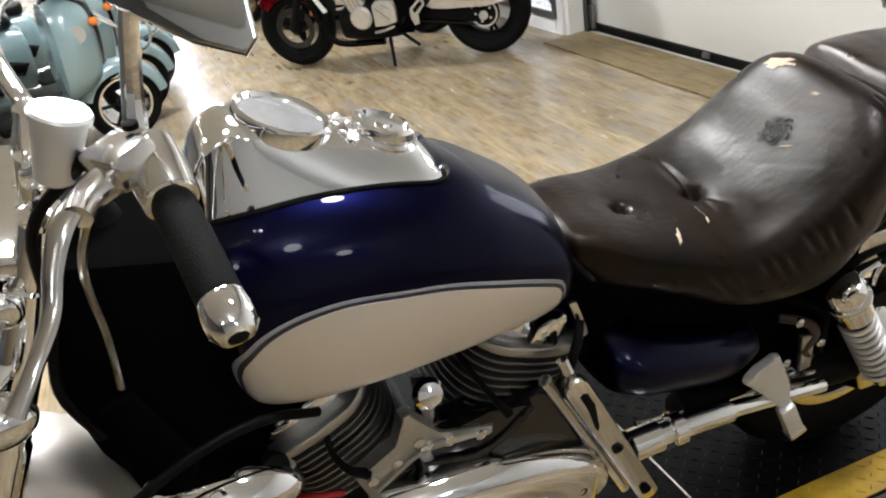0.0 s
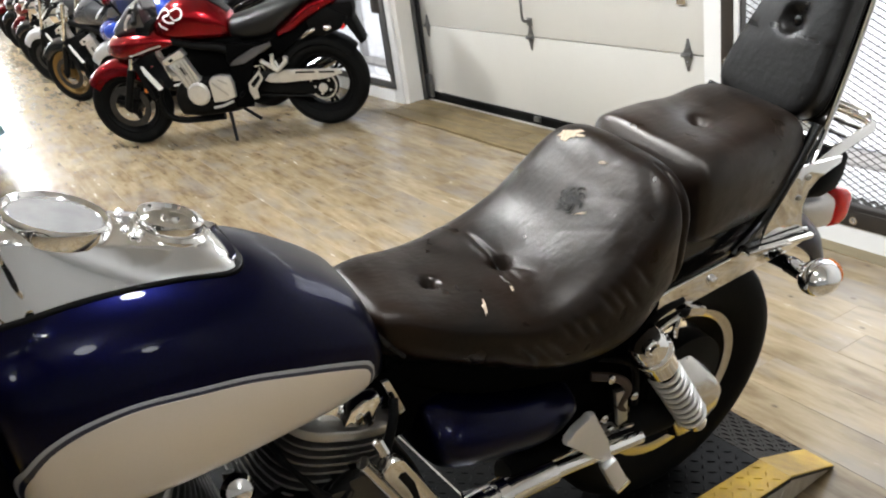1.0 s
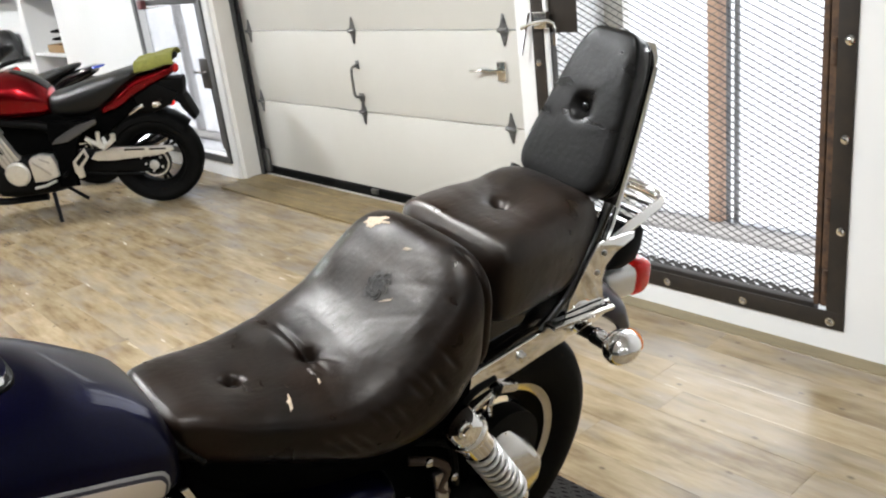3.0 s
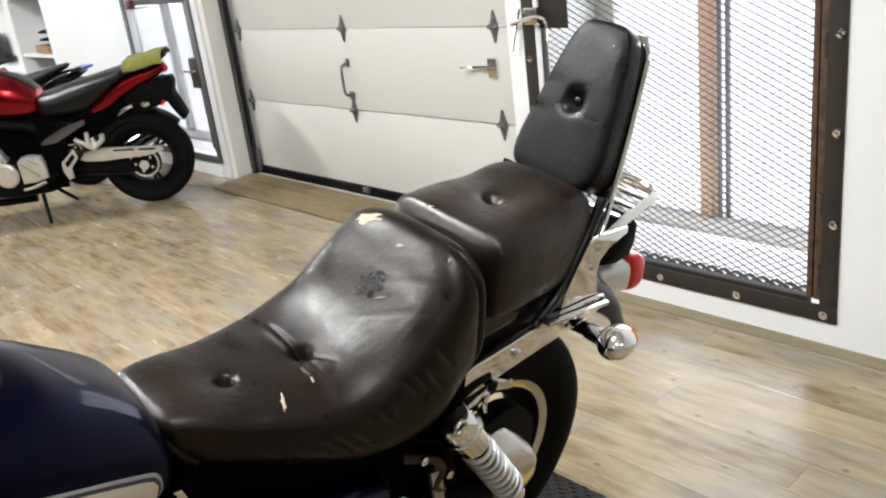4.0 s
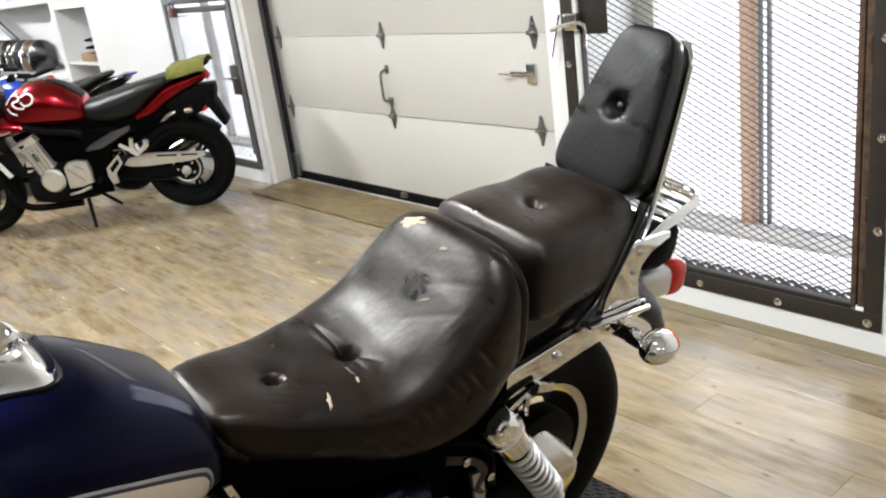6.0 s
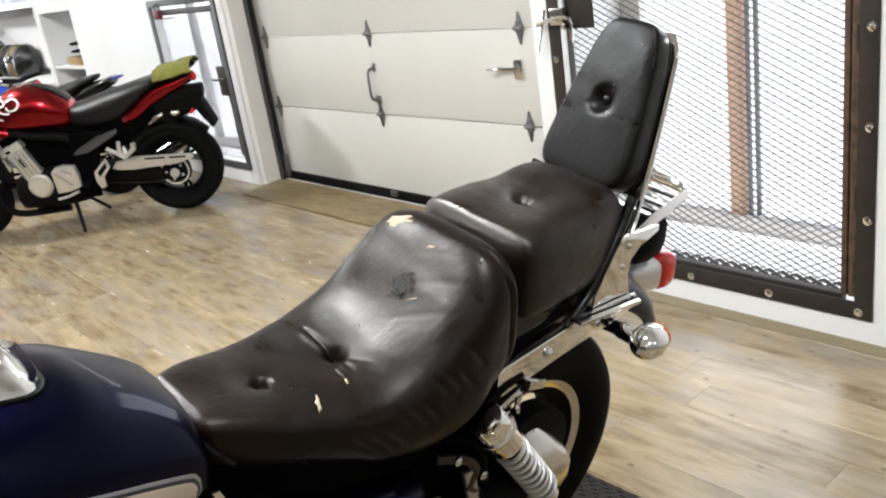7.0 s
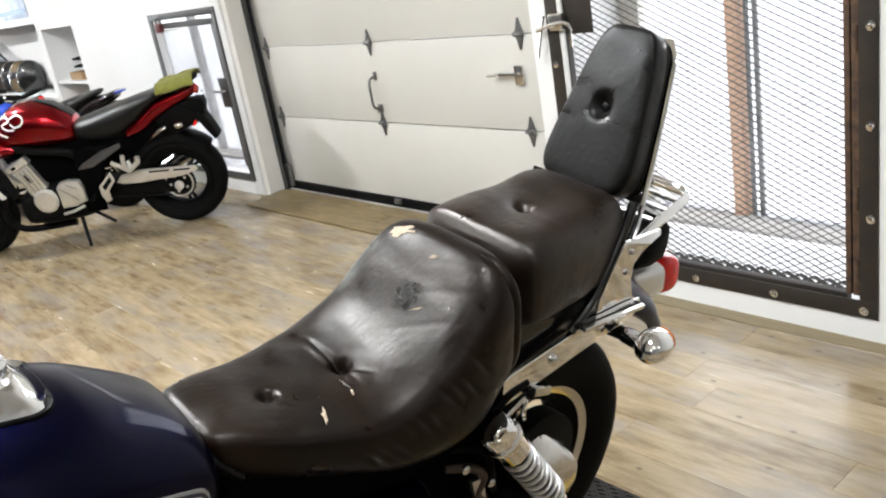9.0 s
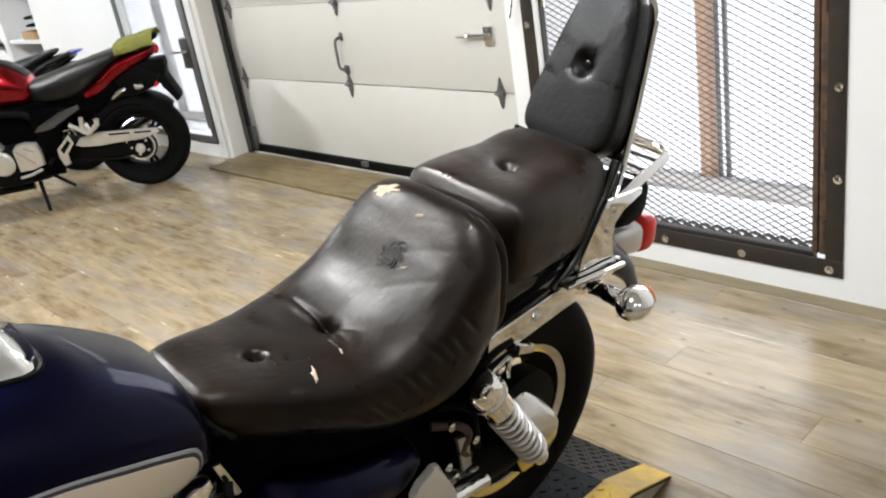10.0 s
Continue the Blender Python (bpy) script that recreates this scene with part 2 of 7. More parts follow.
class Body:
    """A smooth bulky form along x: rows of x, top z, widest z, bottom z, half width."""

    def __init__(self, rows, n_top=2.4, n_low=2.4, front=0.05, rear=0.05, dents=(), shift=0.0):
        self.t = np.array(rows, float)
        self.n_top, self.n_low, self.front, self.rear, self.dents, self.shift = n_top, n_low, front, rear, dents, shift

    def at(self, x):
        t = self.t
        xs = t[:, 0]
        x = min(max(x, xs[0]), xs[-1])
        i = int(min(max(np.searchsorted(xs, x) - 1, 0), len(xs) - 2))
        h = xs[i + 1] - xs[i]
        s = (x - xs[i]) / h
        slope = lambda k: (t[min(k + 1, len(xs) - 1), 1:] - t[max(k - 1, 0), 1:]) / (xs[min(k + 1, len(xs) - 1)] - xs[max(k - 1, 0)])
        v = (1 + 2 * s) * (1 - s) ** 2 * t[i, 1:] + s * (1 - s) ** 2 * h * slope(i) + s * s * (3 - 2 * s) * t[i + 1, 1:] + s * s * (s - 1) * h * slope(i + 1)
        k = 1.0
        if self.front and x < xs[0] + self.front:
            k = math.sqrt(max(1 - ((xs[0] + self.front - x) / self.front) ** 2, 0.0004))
        if self.rear and x > xs[-1] - self.rear:
            k = math.sqrt(max(1 - ((x - xs[-1] + self.rear) / self.rear) ** 2, 0.0004))
        zt, zm, zb, w = v
        return zm + (zt - zm) * k, zm, zm + (zb - zm) * k, w * (0.3 + 0.7 * k)

    def dent(self, x, y):
        return sum(d * math.exp(-(((x - a) / s) ** 2 + ((y - b) / s) ** 2)) for a, b, d, s in self.dents)

    def top(self, x, y):
        zt, zm, zb, w = self.at(x)
        q = min(abs(y) / w, 1.0)
        return zm + (zt - zm) * (1 - q ** self.n_top) ** (1 / self.n_top) - self.dent(x, y)

    def side(self, x, z):
        """Half width at a height."""
        zt, zm, zb, w = self.at(x)
        n, h = (self.n_top, zt - zm) if z > zm else (self.n_low, zm - zb)
        q = min(abs(z - zm) / max(h, 1e-6), 1.0)
        return w * (1 - q ** n) ** (1 / n)

    def mesh(self, nx=48, ring=48, crease=None):
        xs0, xs1 = self.t[0, 0], self.t[-1, 0]
        loops = []
        fine = np.linspace(0, 2 * math.pi, 481)
        c, s = np.cos(fine), np.sin(fine)
        n = np.where(s >= 0, self.n_top, self.n_low)
        cy, sz = np.sign(c) * np.abs(c) ** (2 / n), np.sign(s) * np.abs(s) ** (2 / n)
        for i in range(nx + 1):
            u = i / nx
            u = 0.5 * u + 0.5 * (0.5 - 0.5 * math.cos(math.pi * u))
            x = xs0 + (xs1 - xs0) * u
            zt, zm, zb, w = self.at(x)
            ys, zs = w * cy, zm + np.where(s >= 0, zt - zm, zm - zb) * sz
            run = np.concatenate(([0], np.cumsum(np.hypot(np.diff(ys), np.diff(zs)))))
            stops = np.linspace(0, run[-1], ring + 1)[:-1]
            lp = []
            for y, z in zip(np.interp(stops, run, ys), np.interp(stops, run, zs)):
                y, z = float(y), float(z)
                up = (z - zm) / max(zt - zm, 1e-6)
                if up > 0 and self.dents:
                    z -= self.dent(x, y) * min(1, up * 2)
                lp.append(crease(x, y, z, up) if crease else (x, y, z))
            loops.append(lp)
        return rings(bmesh.new(), loops)

# ---- structure ----
FLOOR_BASE = mat("floor screed", (0.10, 0.08, 0.06), 0.8, second=(0.07, 0.06, 0.05), scale=6)
DARK_WALL = mat("dark grey wall", (0.13, 0.13, 0.13), 0.7, second=(0.10, 0.10, 0.10), scale=2)
CEIL_WHITE = mat("white ceiling", (0.75, 0.75, 0.74), 0.8, second=(0.68, 0.68, 0.67), scale=2, bump=0.2, bump_scale=60)
# self-glowing white: stands in for bright daylight beyond the openings
BRIGHT = mat("glowing white backdrop", (0.9, 0.9, 0.9), 0.9, emit=((1.0, 1.0, 1.0), 2.5))
SNOW = mat("snow", (0.85, 0.86, 0.88), 0.7, second=(0.8, 0.81, 0.83), scale=2, bump=0.4, bump_scale=20)
MAT_WOOD = mat("dark threshold boards", (0.25, 0.185, 0.085), 0.45, second=(0.115, 0.08, 0.036), scale=5, amount=0.7, stretch=(5, 1.2, 1), bump=0.2, bump_scale=60)
CONCRETE = mat("grey concrete", (0.40, 0.385, 0.37), 0.8, second=(0.26, 0.25, 0.24), scale=3, bump=0.3, bump_scale=60)
POST_WOOD = mat("salmon timber post", (0.62, 0.41, 0.29), 0.7, second=(0.5, 0.32, 0.22), scale=4, amount=0.4, stretch=(8, 8, 1), bump=0.3, bump_scale=60)


def slab(name, lo, hi, material, label, category, bevel=0.0):
    c, s = [(a + b) / 2 for a, b in zip(lo, hi)], [b - a for a, b in zip(lo, hi)]
    bm = bmesh.new()
    rbox(bm, s, Matrix(), bevel)
    ob = link_mesh(name, bm, material, None, label, 35, "structure")
    ob.location = c
    return tagged(ob, category=category)


slab("floor", (-7, -7, -0.12), (4.2, 26, -0.004), FLOOR_BASE, "wood-look plank floor of the showroom", "floor")
slab("ceiling", (-7, -7, CEIL), (3.6, 26, CEIL + 0.1), CEIL_WHITE, "plain white painted ceiling", "ceiling")
slab("wall_south", (-7, -7.1, 0), (3.6, -7, CEIL), WHITE_WALL, "plain white painted wall", "wall")
slab("wall_north_1", (-7, 26, 0), (-0.5, 26.1, CEIL), WHITE_WALL, "plain white painted wall", "wall")
slab("wall_north_2", (1.9, 26, 0), (3.6, 26.1, CEIL), WHITE_WALL, "plain white painted wall", "wall")
slab("wall_north_3", (-0.5, 26, 2.6), (1.9, 26.1, CEIL), WHITE_WALL, "white wall over the shop window", "wall")
slab("wall_north_4", (-0.5, 26, 0), (1.9, 26.1, 0.4), WHITE_WALL, "white wall under the shop window", "wall")
slab("backdrop_north", (-6, 30, -0.5), (8, 30.1, 6), BRIGHT, "glowing white panel standing in for daylight outside", "backdrop")
# out of view; its dark colour is chosen to keep reflections on the motorcycle low
slab("wall_west", (-7.1, -7, 0), (-7, 26, CEIL), DARK_WALL, "unseen wall, made dark grey to keep reflections low", "wall")
# east wall: gate part, door part, window part
GX, DX, WX = 3.15, 3.52, 3.32
slab("wall_east_1", (GX, -7, 0), (3.6, 1.262, CEIL), WHITE_WALL, "white painted wall beside the mesh gate", "wall")
slab("wall_east_2", (GX, 1.262, 0), (3.6, 2.48, 0.12), WHITE_WALL, "white painted sill under the mesh gate", "wall")
slab("wall_east_3", (GX, 1.262, 2.25), (3.6, 2.48, CEIL), WHITE_WALL, "white painted lintel over the mesh gate", "wall")
slab("wall_east_4", (GX, 2.48, 0), (3.6, 2.66, CEIL), WHITE_WALL, "white painted pier between gate and door", "wall", 0.004)
slab("wall_east_5", (GX, 2.66, 2.2), (3.6, 5.80, CEIL), WHITE_WALL, "white painted lintel over the garage door", "wall")
slab("wall_east_6", (WX, 5.80, 0), (3.6, 5.93, CEIL), WHITE_WALL, "white painted pier between door and window", "wall", 0.004)
slab("wall_east_7", (WX, 5.93, 0), (WX + 0.08, 7.02, 0.16), WHITE_WALL, "white painted sill under the small gate", "wall")
slab("wall_east_8", (WX, 5.93, 1.36), (WX + 0.08, 7.02, CEIL), WHITE_WALL, "white painted wall over the small gate", "wall")
slab("wall_east_9", (WX, 7.02, 0), (WX + 0.08, 9.0, CEIL), WHITE_WALL, "white painted wall", "wall", 0.004)
slab("wall_east_10", (WX, 9.0, 1.42), (3.6, 10.0, CEIL), WHITE_WALL, "white painted wall over the niche", "wall")
slab("wall_east_11", (WX + 0.5, 9.0, 0), (WX + 0.6, 26, CEIL), WHITE_WALL, "white painted back wall of the niches", "wall")
slab("wall_east_12", (WX, 10.0, 0), (WX + 0.5, 10.15, CEIL), WHITE_WALL, "white painted pier beside the niche", "wall", 0.004)
slab("wall_east_13", (WX, 10.15, 1.5), (WX + 0.5, 26, CEIL), WHITE_WALL, "white painted wall over the bay", "wall")
slab("wall_east_14", (WX + 0.28, 8.9, 0), (WX + 0.5, 9.0, CEIL), WHITE_WALL, "white painted side of the niche", "wall")
slab("niche_shelf", (WX + 0.02, 9.0, 0.84), (WX + 0.5, 10.0, 0.87), WHITE_WALL, "white shelf board in the wall niche", "shelf")

# outdoors beyond the openings
slab("pavement", (3.6, -5, -0.1), (3.93, 26, 0.0), SNOW, "snow-covered pavement strip outside the wall", "pavement")
slab("kerb", (3.93, -5, -0.1), (4.12, 26, 0.025), CONCRETE, "grey kerb strip outside", "kerb", 0.01)
slab("ground", (4.12, -8, -0.1), (30, 40, 0.02), SNOW, "bright snow-covered yard outside", "ground", 0.01)
back = slab("backdrop", (24.9, -30, -0.5), (25.0, 60, 14), BRIGHT, "glowing white panel standing in for daylight outside", "backdrop")

# garage door in the recess
door = thing("door_1", pose(DX, 4.06, 0), "closed white sectional garage door with steel hardware", "garage door", kind="structure")
SEC = 0.497
for k in range(4):
    z0 = 0.07 + SEC * k
    bm = box((0.05, 3.36, SEC - 0.006), (0.028, 0, z0 + SEC / 2), bevel=0.006)
    part("panel", bm, DOOR_WHITE, door)
part("bottom_seal", box((0.05, 3.36, 0.062), (0.024, 0, 0.034), bevel=0.01), BLACK, door, "black rubber bottom seal")


def hinge(y, z):
    bm = plate([(0.006, 0.08), (0.02, 0.026), (0.03, 0.014), (0.03, -0.014), (0.02, -0.026), (0.006, -0.08), (-0.006, -0.08), (-0.02, -0.026), (-0.03, -0.014), (-0.03, 0.014), (-0.02, 0.026), (-0.006, 0.08)], 0.004,
               pose(0, y, z) @ Matrix(((0, 0, -1, 0), (1, 0, 0, 0), (0, 1, 0, 0), (0, 0, 0, 1))), 0.001)
    tube([(-0.012, y - 0.03, z), (-0.012, y + 0.03, z)], 0.011, 10, bm=bm)
    for dz in (-0.06, -0.036, 0.036, 0.06):
        lathe([(0.006, 0), (0.006, 0.005), (0.003, 0.007)], pose(-0.004, y, z + dz, 0, -90, 0), 8, bm)
    part("hinge", bm, STEEL, door, "galvanised hinge")


for k in (1, 2, 3):
    for y in (4.375 - 4.06, 3.10 - 4.06, 5.62 - 4.06):
        hinge(y, 0.07 + SEC * k)
# centre lift handle, side bolt, roller brackets
bm = tube([(-0.005, 0.315, 0.66), (-0.05, 0.315, 0.68), (-0.055, 0.315, 0.76), (-0.05, 0.315, 0.84), (-0.005, 0.315, 0.86)], 0.009, 10, 4)
rbox(bm, (0.006, 0.05, 0.05), pose(-0.003, 0.315, 0.66), 0.002)
rbox(bm, (0.006, 0.03, 0.05), pose(-0.003, 0.315, 0.86), 0.002)
part("handle", bm, STEEL, door, "steel lift handle")
bm = box((0.012, 0.06, 0.10), (-0.008, -0.93, 0.86), bevel=0.003)
rbox(bm, (0.014, 0.18, 0.018), pose(-0.02, -0.86, 0.865), 0.003)
tube([(-0.03, -0.80, 0.865), (-0.05, -0.77, 0.865), (-0.05, -0.74, 0.865)], 0.007, 8, bm=bm)
part("bolt", bm, DULL_CHROME, door, "steel side bolt")
part("bottom_bracket", box((0.02, 0.06, 0.035), (-0.012, 0.31, 0.052), bevel=0.004), STEEL, door)
bm = box((0.03, 0.07, 0.17), (-0.02, 1.62, 0.12), bevel=0.004)
tube([(-0.03, 1.64, 0.17), (-0.03, 1.71, 0.17)], 0.02, 12, bm=bm)
part("roller_bracket", bm, STEEL, door, "galvanised corner bracket with roller")
DARK_TRACK = mat("dull dark track steel", (0.06, 0.06, 0.06), 0.5, 0.1, second=(0.03, 0.03, 0.03), scale=20, bump=0.2, bump_scale=120)
for y in (1.652, -1.36):
    bm = bmesh.new()
    rbox(bm, (0.05, 0.012, 2.1), pose(-0.03, y + 0.03, 1.05), 0.002)
    rbox(bm, (0.008, 0.05, 2.1), pose(-0.05, y, 1.05), 0.002)
    rbox(bm, (0.008, 0.04, 2.1), pose(-0.012, y, 1.05), 0.002)
    part("track", bm, DARK_TRACK, door, "dull dark steel vertical track")
slab("trim_1", (WX + 0.02, 5.74, 0), (3.6, 5.80, 2.2), mat("beige jamb", (0.68, 0.665, 0.63), 0.6, second=(0.62, 0.60, 0.56), scale=3), "beige painted door jamb", "jamb")

# pale strip added to draw the bright line of light under the seal
slab("seal_light_line", (3.484, 3.3, 0.0142), (3.499, 5.68, 0.020), PALE_ALLOY, "pale strip standing in for the bright line under the door seal", "trim")

# sloping threshold boards in front of the door
ramp_mat = thing("threshold_board", pose(0, 0, 0), "dark brown wood-look threshold strip before the garage door", "threshold")
for k, (x0, x1) in enumerate(((3.10, 3.235), (3.238, 3.375), (3.378, 3.515))):
    y1 = 5.70 + 0.03 * k
    for y0, y2 in ((2.67 if k else 2.45, 3.9 + 0.35 * k), (3.903 + 0.35 * k, y1)):
        part("board", box((x1 - x0, y2 - y0, 0.012), ((x0 + x1) / 2, (y0 + y2) / 2, 0.008), bevel=0.003), MAT_WOOD, ramp_mat)


# ---- mesh gates ----


def expanded(name, y0, y1, z0, z1, dy, dz, parent, x=0.0, bar=0.0013):
    """Expanded-metal diamonds as one sheet of slanted flat strands."""
    vs, fs = [], []

    def strand(a, b):
        n = len(vs)
        (ya, za), (yb, zb) = a, b
        for sx, sz in ((-0.002, -bar), (0.002, bar), (0.0026, bar + 0.0010), (-0.0014, -bar + 0.0010)):
            vs.extend([(x + sx, ya, za + sz), (x + sx, yb, zb + sz)])
        for i in range(4):
            j = (i + 1) % 4
            fs.append((n + 2 * i, n + 2 * i + 1, n + 2 * j + 1, n + 2 * j))

    ny, nz = int((y1 - y0) / dy), int((z1 - z0) / dz)
    sy, sz = (y1 - y0) / ny, (z1 - z0) / nz
    for i in range(ny):
        for j in range(nz):
            ya, za = y0 + i * sy, z0 + j * sz
            strand((ya, za + sz / 2), (ya + sy / 2, za + sz))
            strand((ya + sy / 2, za + sz), (ya + sy, za + sz / 2))
            strand((ya, za + sz / 2), (ya + sy / 2, za))
            strand((ya + sy / 2, za), (ya + sy, za + sz / 2))
    me = bpy.data.meshes.new(name)
    me.from_pydata(vs, [], fs)
    me.materials.append(MESH_STEEL)
    ob = new(name, me)
    ob.parent = parent
    return tagged(ob, "dark expanded-metal diamond mesh", kind="stuff")


def bolt(parent, x, y, z, r=0.011, material=None):
    part("bolt", lathe([(r * 1.5, 0), (r * 1.5, 0.002), (r, 0.003), (r * 0.8, 0.008), (r * 0.3, 0.010)], pose(x, y, z, 0, -90, 0), 10), material or DULL_CHROME, parent)


gate = thing("gate_1", pose(GX, 0, 0), "closed black steel security gate with diamond mesh", "gate", kind="structure")
Y0, Y1, Z0, Z1 = 1.212, 2.562, 0.088, 2.2
part("frame_rail", box((0.006, Y1 - Y0, 0.065), (-0.004, (Y0 + Y1) / 2, Z0 + 0.0325), bevel=0.0015), GATE_STEEL, gate)
part("frame_rail", box((0.006, Y1 - Y0, 0.065), (-0.004, (Y0 + Y1) / 2, Z1 - 0.0325), bevel=0.0015), GATE_STEEL, gate)
part("frame_stile", box((0.006, 0.062, Z1 - Z0 - 0.131), (-0.004, Y0 + 0.031, (Z0 + Z1) / 2), bevel=0.0015), GATE_STEEL, gate)
part("frame_stile", box((0.006, 0.062, Z1 - Z0 - 0.131), (-0.004, Y1 - 0.031, (Z0 + Z1) / 2), bevel=0.0015), GATE_STEEL, gate)
# hinged leaf: two rusty bars with a slit of daylight, closed by small spacers, and three barrel hinges
for yy, ww in ((Y0 + 0.108, 0.020), (Y0 + 0.074, 0.038)):
    part("leaf_bar", box((0.030, ww, 2.02), (0.028, yy, 1.17), bevel=0.002), RUST, gate, "rusty brown steel bar")
for k in range(60):
    part("spacer", box((0.010, 0.006, 0.012), (0.030, Y0 + 0.0955, 0.62 + 0.026 * k)), GATE_STEEL, gate)
part("spacer", box((0.010, 0.006, 0.46), (0.030, Y0 + 0.0955, 0.39)), GATE_STEEL, gate)
for z in (0.26, 0.52, 1.05, 1.6):
    part("hinge", tube([(0.006, Y0 + 0.074, z - 0.04), (0.006, Y0 + 0.074, z + 0.04)], 0.010, 10), RUST, gate, "rusty barrel hinge")
part("inner_stile", box((0.035, 0.02, 2.0), (0.03, Y1 - 0.075, 1.16), bevel=0.002), GATE_STEEL, gate)
part("inner_rail", box((0.035, 1.15, 0.042), (0.03, 1.9, 0.143), bevel=0.002), GATE_STEEL, gate)
for y in (1.258, 1.588, 1.922, 2.26):
    bolt(gate, -0.008, y, Z0 + 0.028)
for z in (0.455, 0.77, 1.085, 1.4):
    bolt(gate, -0.008, Y0 + 0.022, z)
    bolt(gate, -0.008, Y1 - 0.028, z - 0.1)
expanded("kick_mesh", 1.325, 2.48, 0.160, 0.188, 0.052, 0.026, gate, 0.046, 0.0045)
expanded("mesh_sheet", 1.325, 2.49, 0.150, 2.2, 0.052, 0.026, gate, 0.05, 0.0010)
# latch plate with slide bolt
part("latch_plate", box((0.005, 0.15, 0.26), (0.02, 2.412, 1.235), bevel=0.001), GATE_STEEL, gate, "black mesh-backed latch plate")
bm = box((0.03, 0.07, 0.07), (-0.01, 2.50, 1.16), bevel=0.004)
tube([(-0.03, 2.60, 1.13), (-0.03, 2.52, 1.15), (-0.03, 2.42, 1.15), (-0.03, 2.42, 1.06)], 0.009, 10, 3, bm)
tube([(-0.02, 2.56, 1.19), (-0.04, 2.60, 1.02)], 0.006, 8, bm=bm)
part("slide_bolt", bm, DULL_CHROME, gate, "worn steel slide bolt")

DARK_STEEL = mat("dull grey steel", (0.13, 0.13, 0.13), 0.5, 0.5, second=(0.09, 0.09, 0.09), scale=14, bump=0.2, bump_scale=120)
small = thing("gate_2", pose(WX, 0, 0), "closed grey steel framed small gate with mesh", "gate", kind="structure")
ya, yb, za, zb = 5.88, 7.06, 0.11, 1.41
for n, s, c in (("frame_rail", (0.02, yb - ya, 0.05), (-0.006, (ya + yb) / 2, za + 0.025)), ("frame_rail", (0.02, yb - ya, 0.05), (-0.006, (ya + yb) / 2, zb - 0.025)),
                ("frame_stile", (0.02, 0.05, zb - za - 0.1), (-0.006, ya + 0.025, (za + zb) / 2)), ("frame_stile", (0.02, 0.05, zb - za - 0.1), (-0.006, yb - 0.025, (za + zb) / 2)),
                ("inner_rail", (0.03, 1.0, 0.045), (0.03, 6.47, zb - 0.10)), ("inner_stile", (0.03, 0.05, 1.1), (0.03, ya + 0.12, 0.76)),
                ("lock_plate", (0.03, 0.17, 0.22), (0.025, ya + 0.16, 0.78))):
    part(n, box(s, c, bevel=0.003), DARK_STEEL if n != "lock_plate" else GATE_STEEL, small)
part("pull_handle", tube([(0.0, ya + 0.14, 0.80), (-0.04, ya + 0.14, 0.80), (-0.04, ya + 0.24, 0.80)], 0.01, 10), DULL_CHROME, small, "steel pull handle")
expanded("mesh_sheet", 5.93, 7.02, 0.16, 1.36, 0.04, 0.02, small, 0.06, 0.0004)

# yard just outside: timber post with mesh fence, low kerb
post = thing("timber_post", pose(4.12, 2.29, 0), "tall salmon-brown timber post outside the gate", "post")
part("shaft", box((0.07, 0.06, 4.2), (0, 0, 2.1), bevel=0.004), POST_WOOD, post)
part("steel_angle", box((0.03, 0.012, 4.2), (0.0, -0.062, 2.1), bevel=0.002), STEEL, post)
part("steel_angle", box((0.02, 0.02, 4.2), (0.02, -0.095, 2.1), bevel=0.002), STEEL, post)
ice = thing("frosted_post", pose(4.1, 7.98, 0), "pale frost-covered post outside the small gate", "post")
part("shaft", box((0.06, 0.10, 3.0), (0, 0, 1.5), bevel=0.012), mat("frosted grey wood", (0.72, 0.72, 0.71), 0.8, second=(0.45, 0.44, 0.43), scale=14, amount=0.7, stretch=(1, 1, 0.4), bump=0.8, bump_scale=60), ice)
post_b = copy_thing(post, pose(4.12, 3.28, 0))

# ---- low lift platform under the motorcycle ----
PZ = 0.17
DZ = 0.14
platform = thing("lift_platform", pose(0, 0, 0), "low black tread-plate lift with yellow painted edge", "lift")
Y_A, Y_B, X_K = 1.11, 1.98, 1.735
Y_M, Y_W = (Y_A + Y_B) / 2, Y_B - Y_A
part("deck", box((3.3, Y_W, 0.012), (X_K - 1.65, Y_M, DZ - 0.006), bevel=0.002), PLATE_BLACK, platform)
Y_END_A, Y_END_B, RAMP, EDGE = Y_A + 0.062, Y_B - 0.05, 0.25, 0.088


def sloped(y0, y1, e0, e1, lift, thick):
    """A sheet that falls from the deck's end to the floor and narrows on the way."""
    bm = bmesh.new()
    top = [bm.verts.new(p) for p in ((X_K, y0, DZ + lift), (X_K, y1, DZ + lift), (X_K + RAMP, e1, 0.008 + lift), (X_K + RAMP, e0, 0.008 + lift))]
    low = [bm.verts.new(v.co - Vector((0, 0, thick))) for v in top]
    bm.faces.new(top)
    bm.faces.new(low[::-1])
    for k in range(4):
        bm.faces.new((top[k], low[k], low[(k + 1) % 4], top[(k + 1) % 4]))
    bmesh.ops.recalc_face_normals(bm, faces=bm.faces)
    return bm


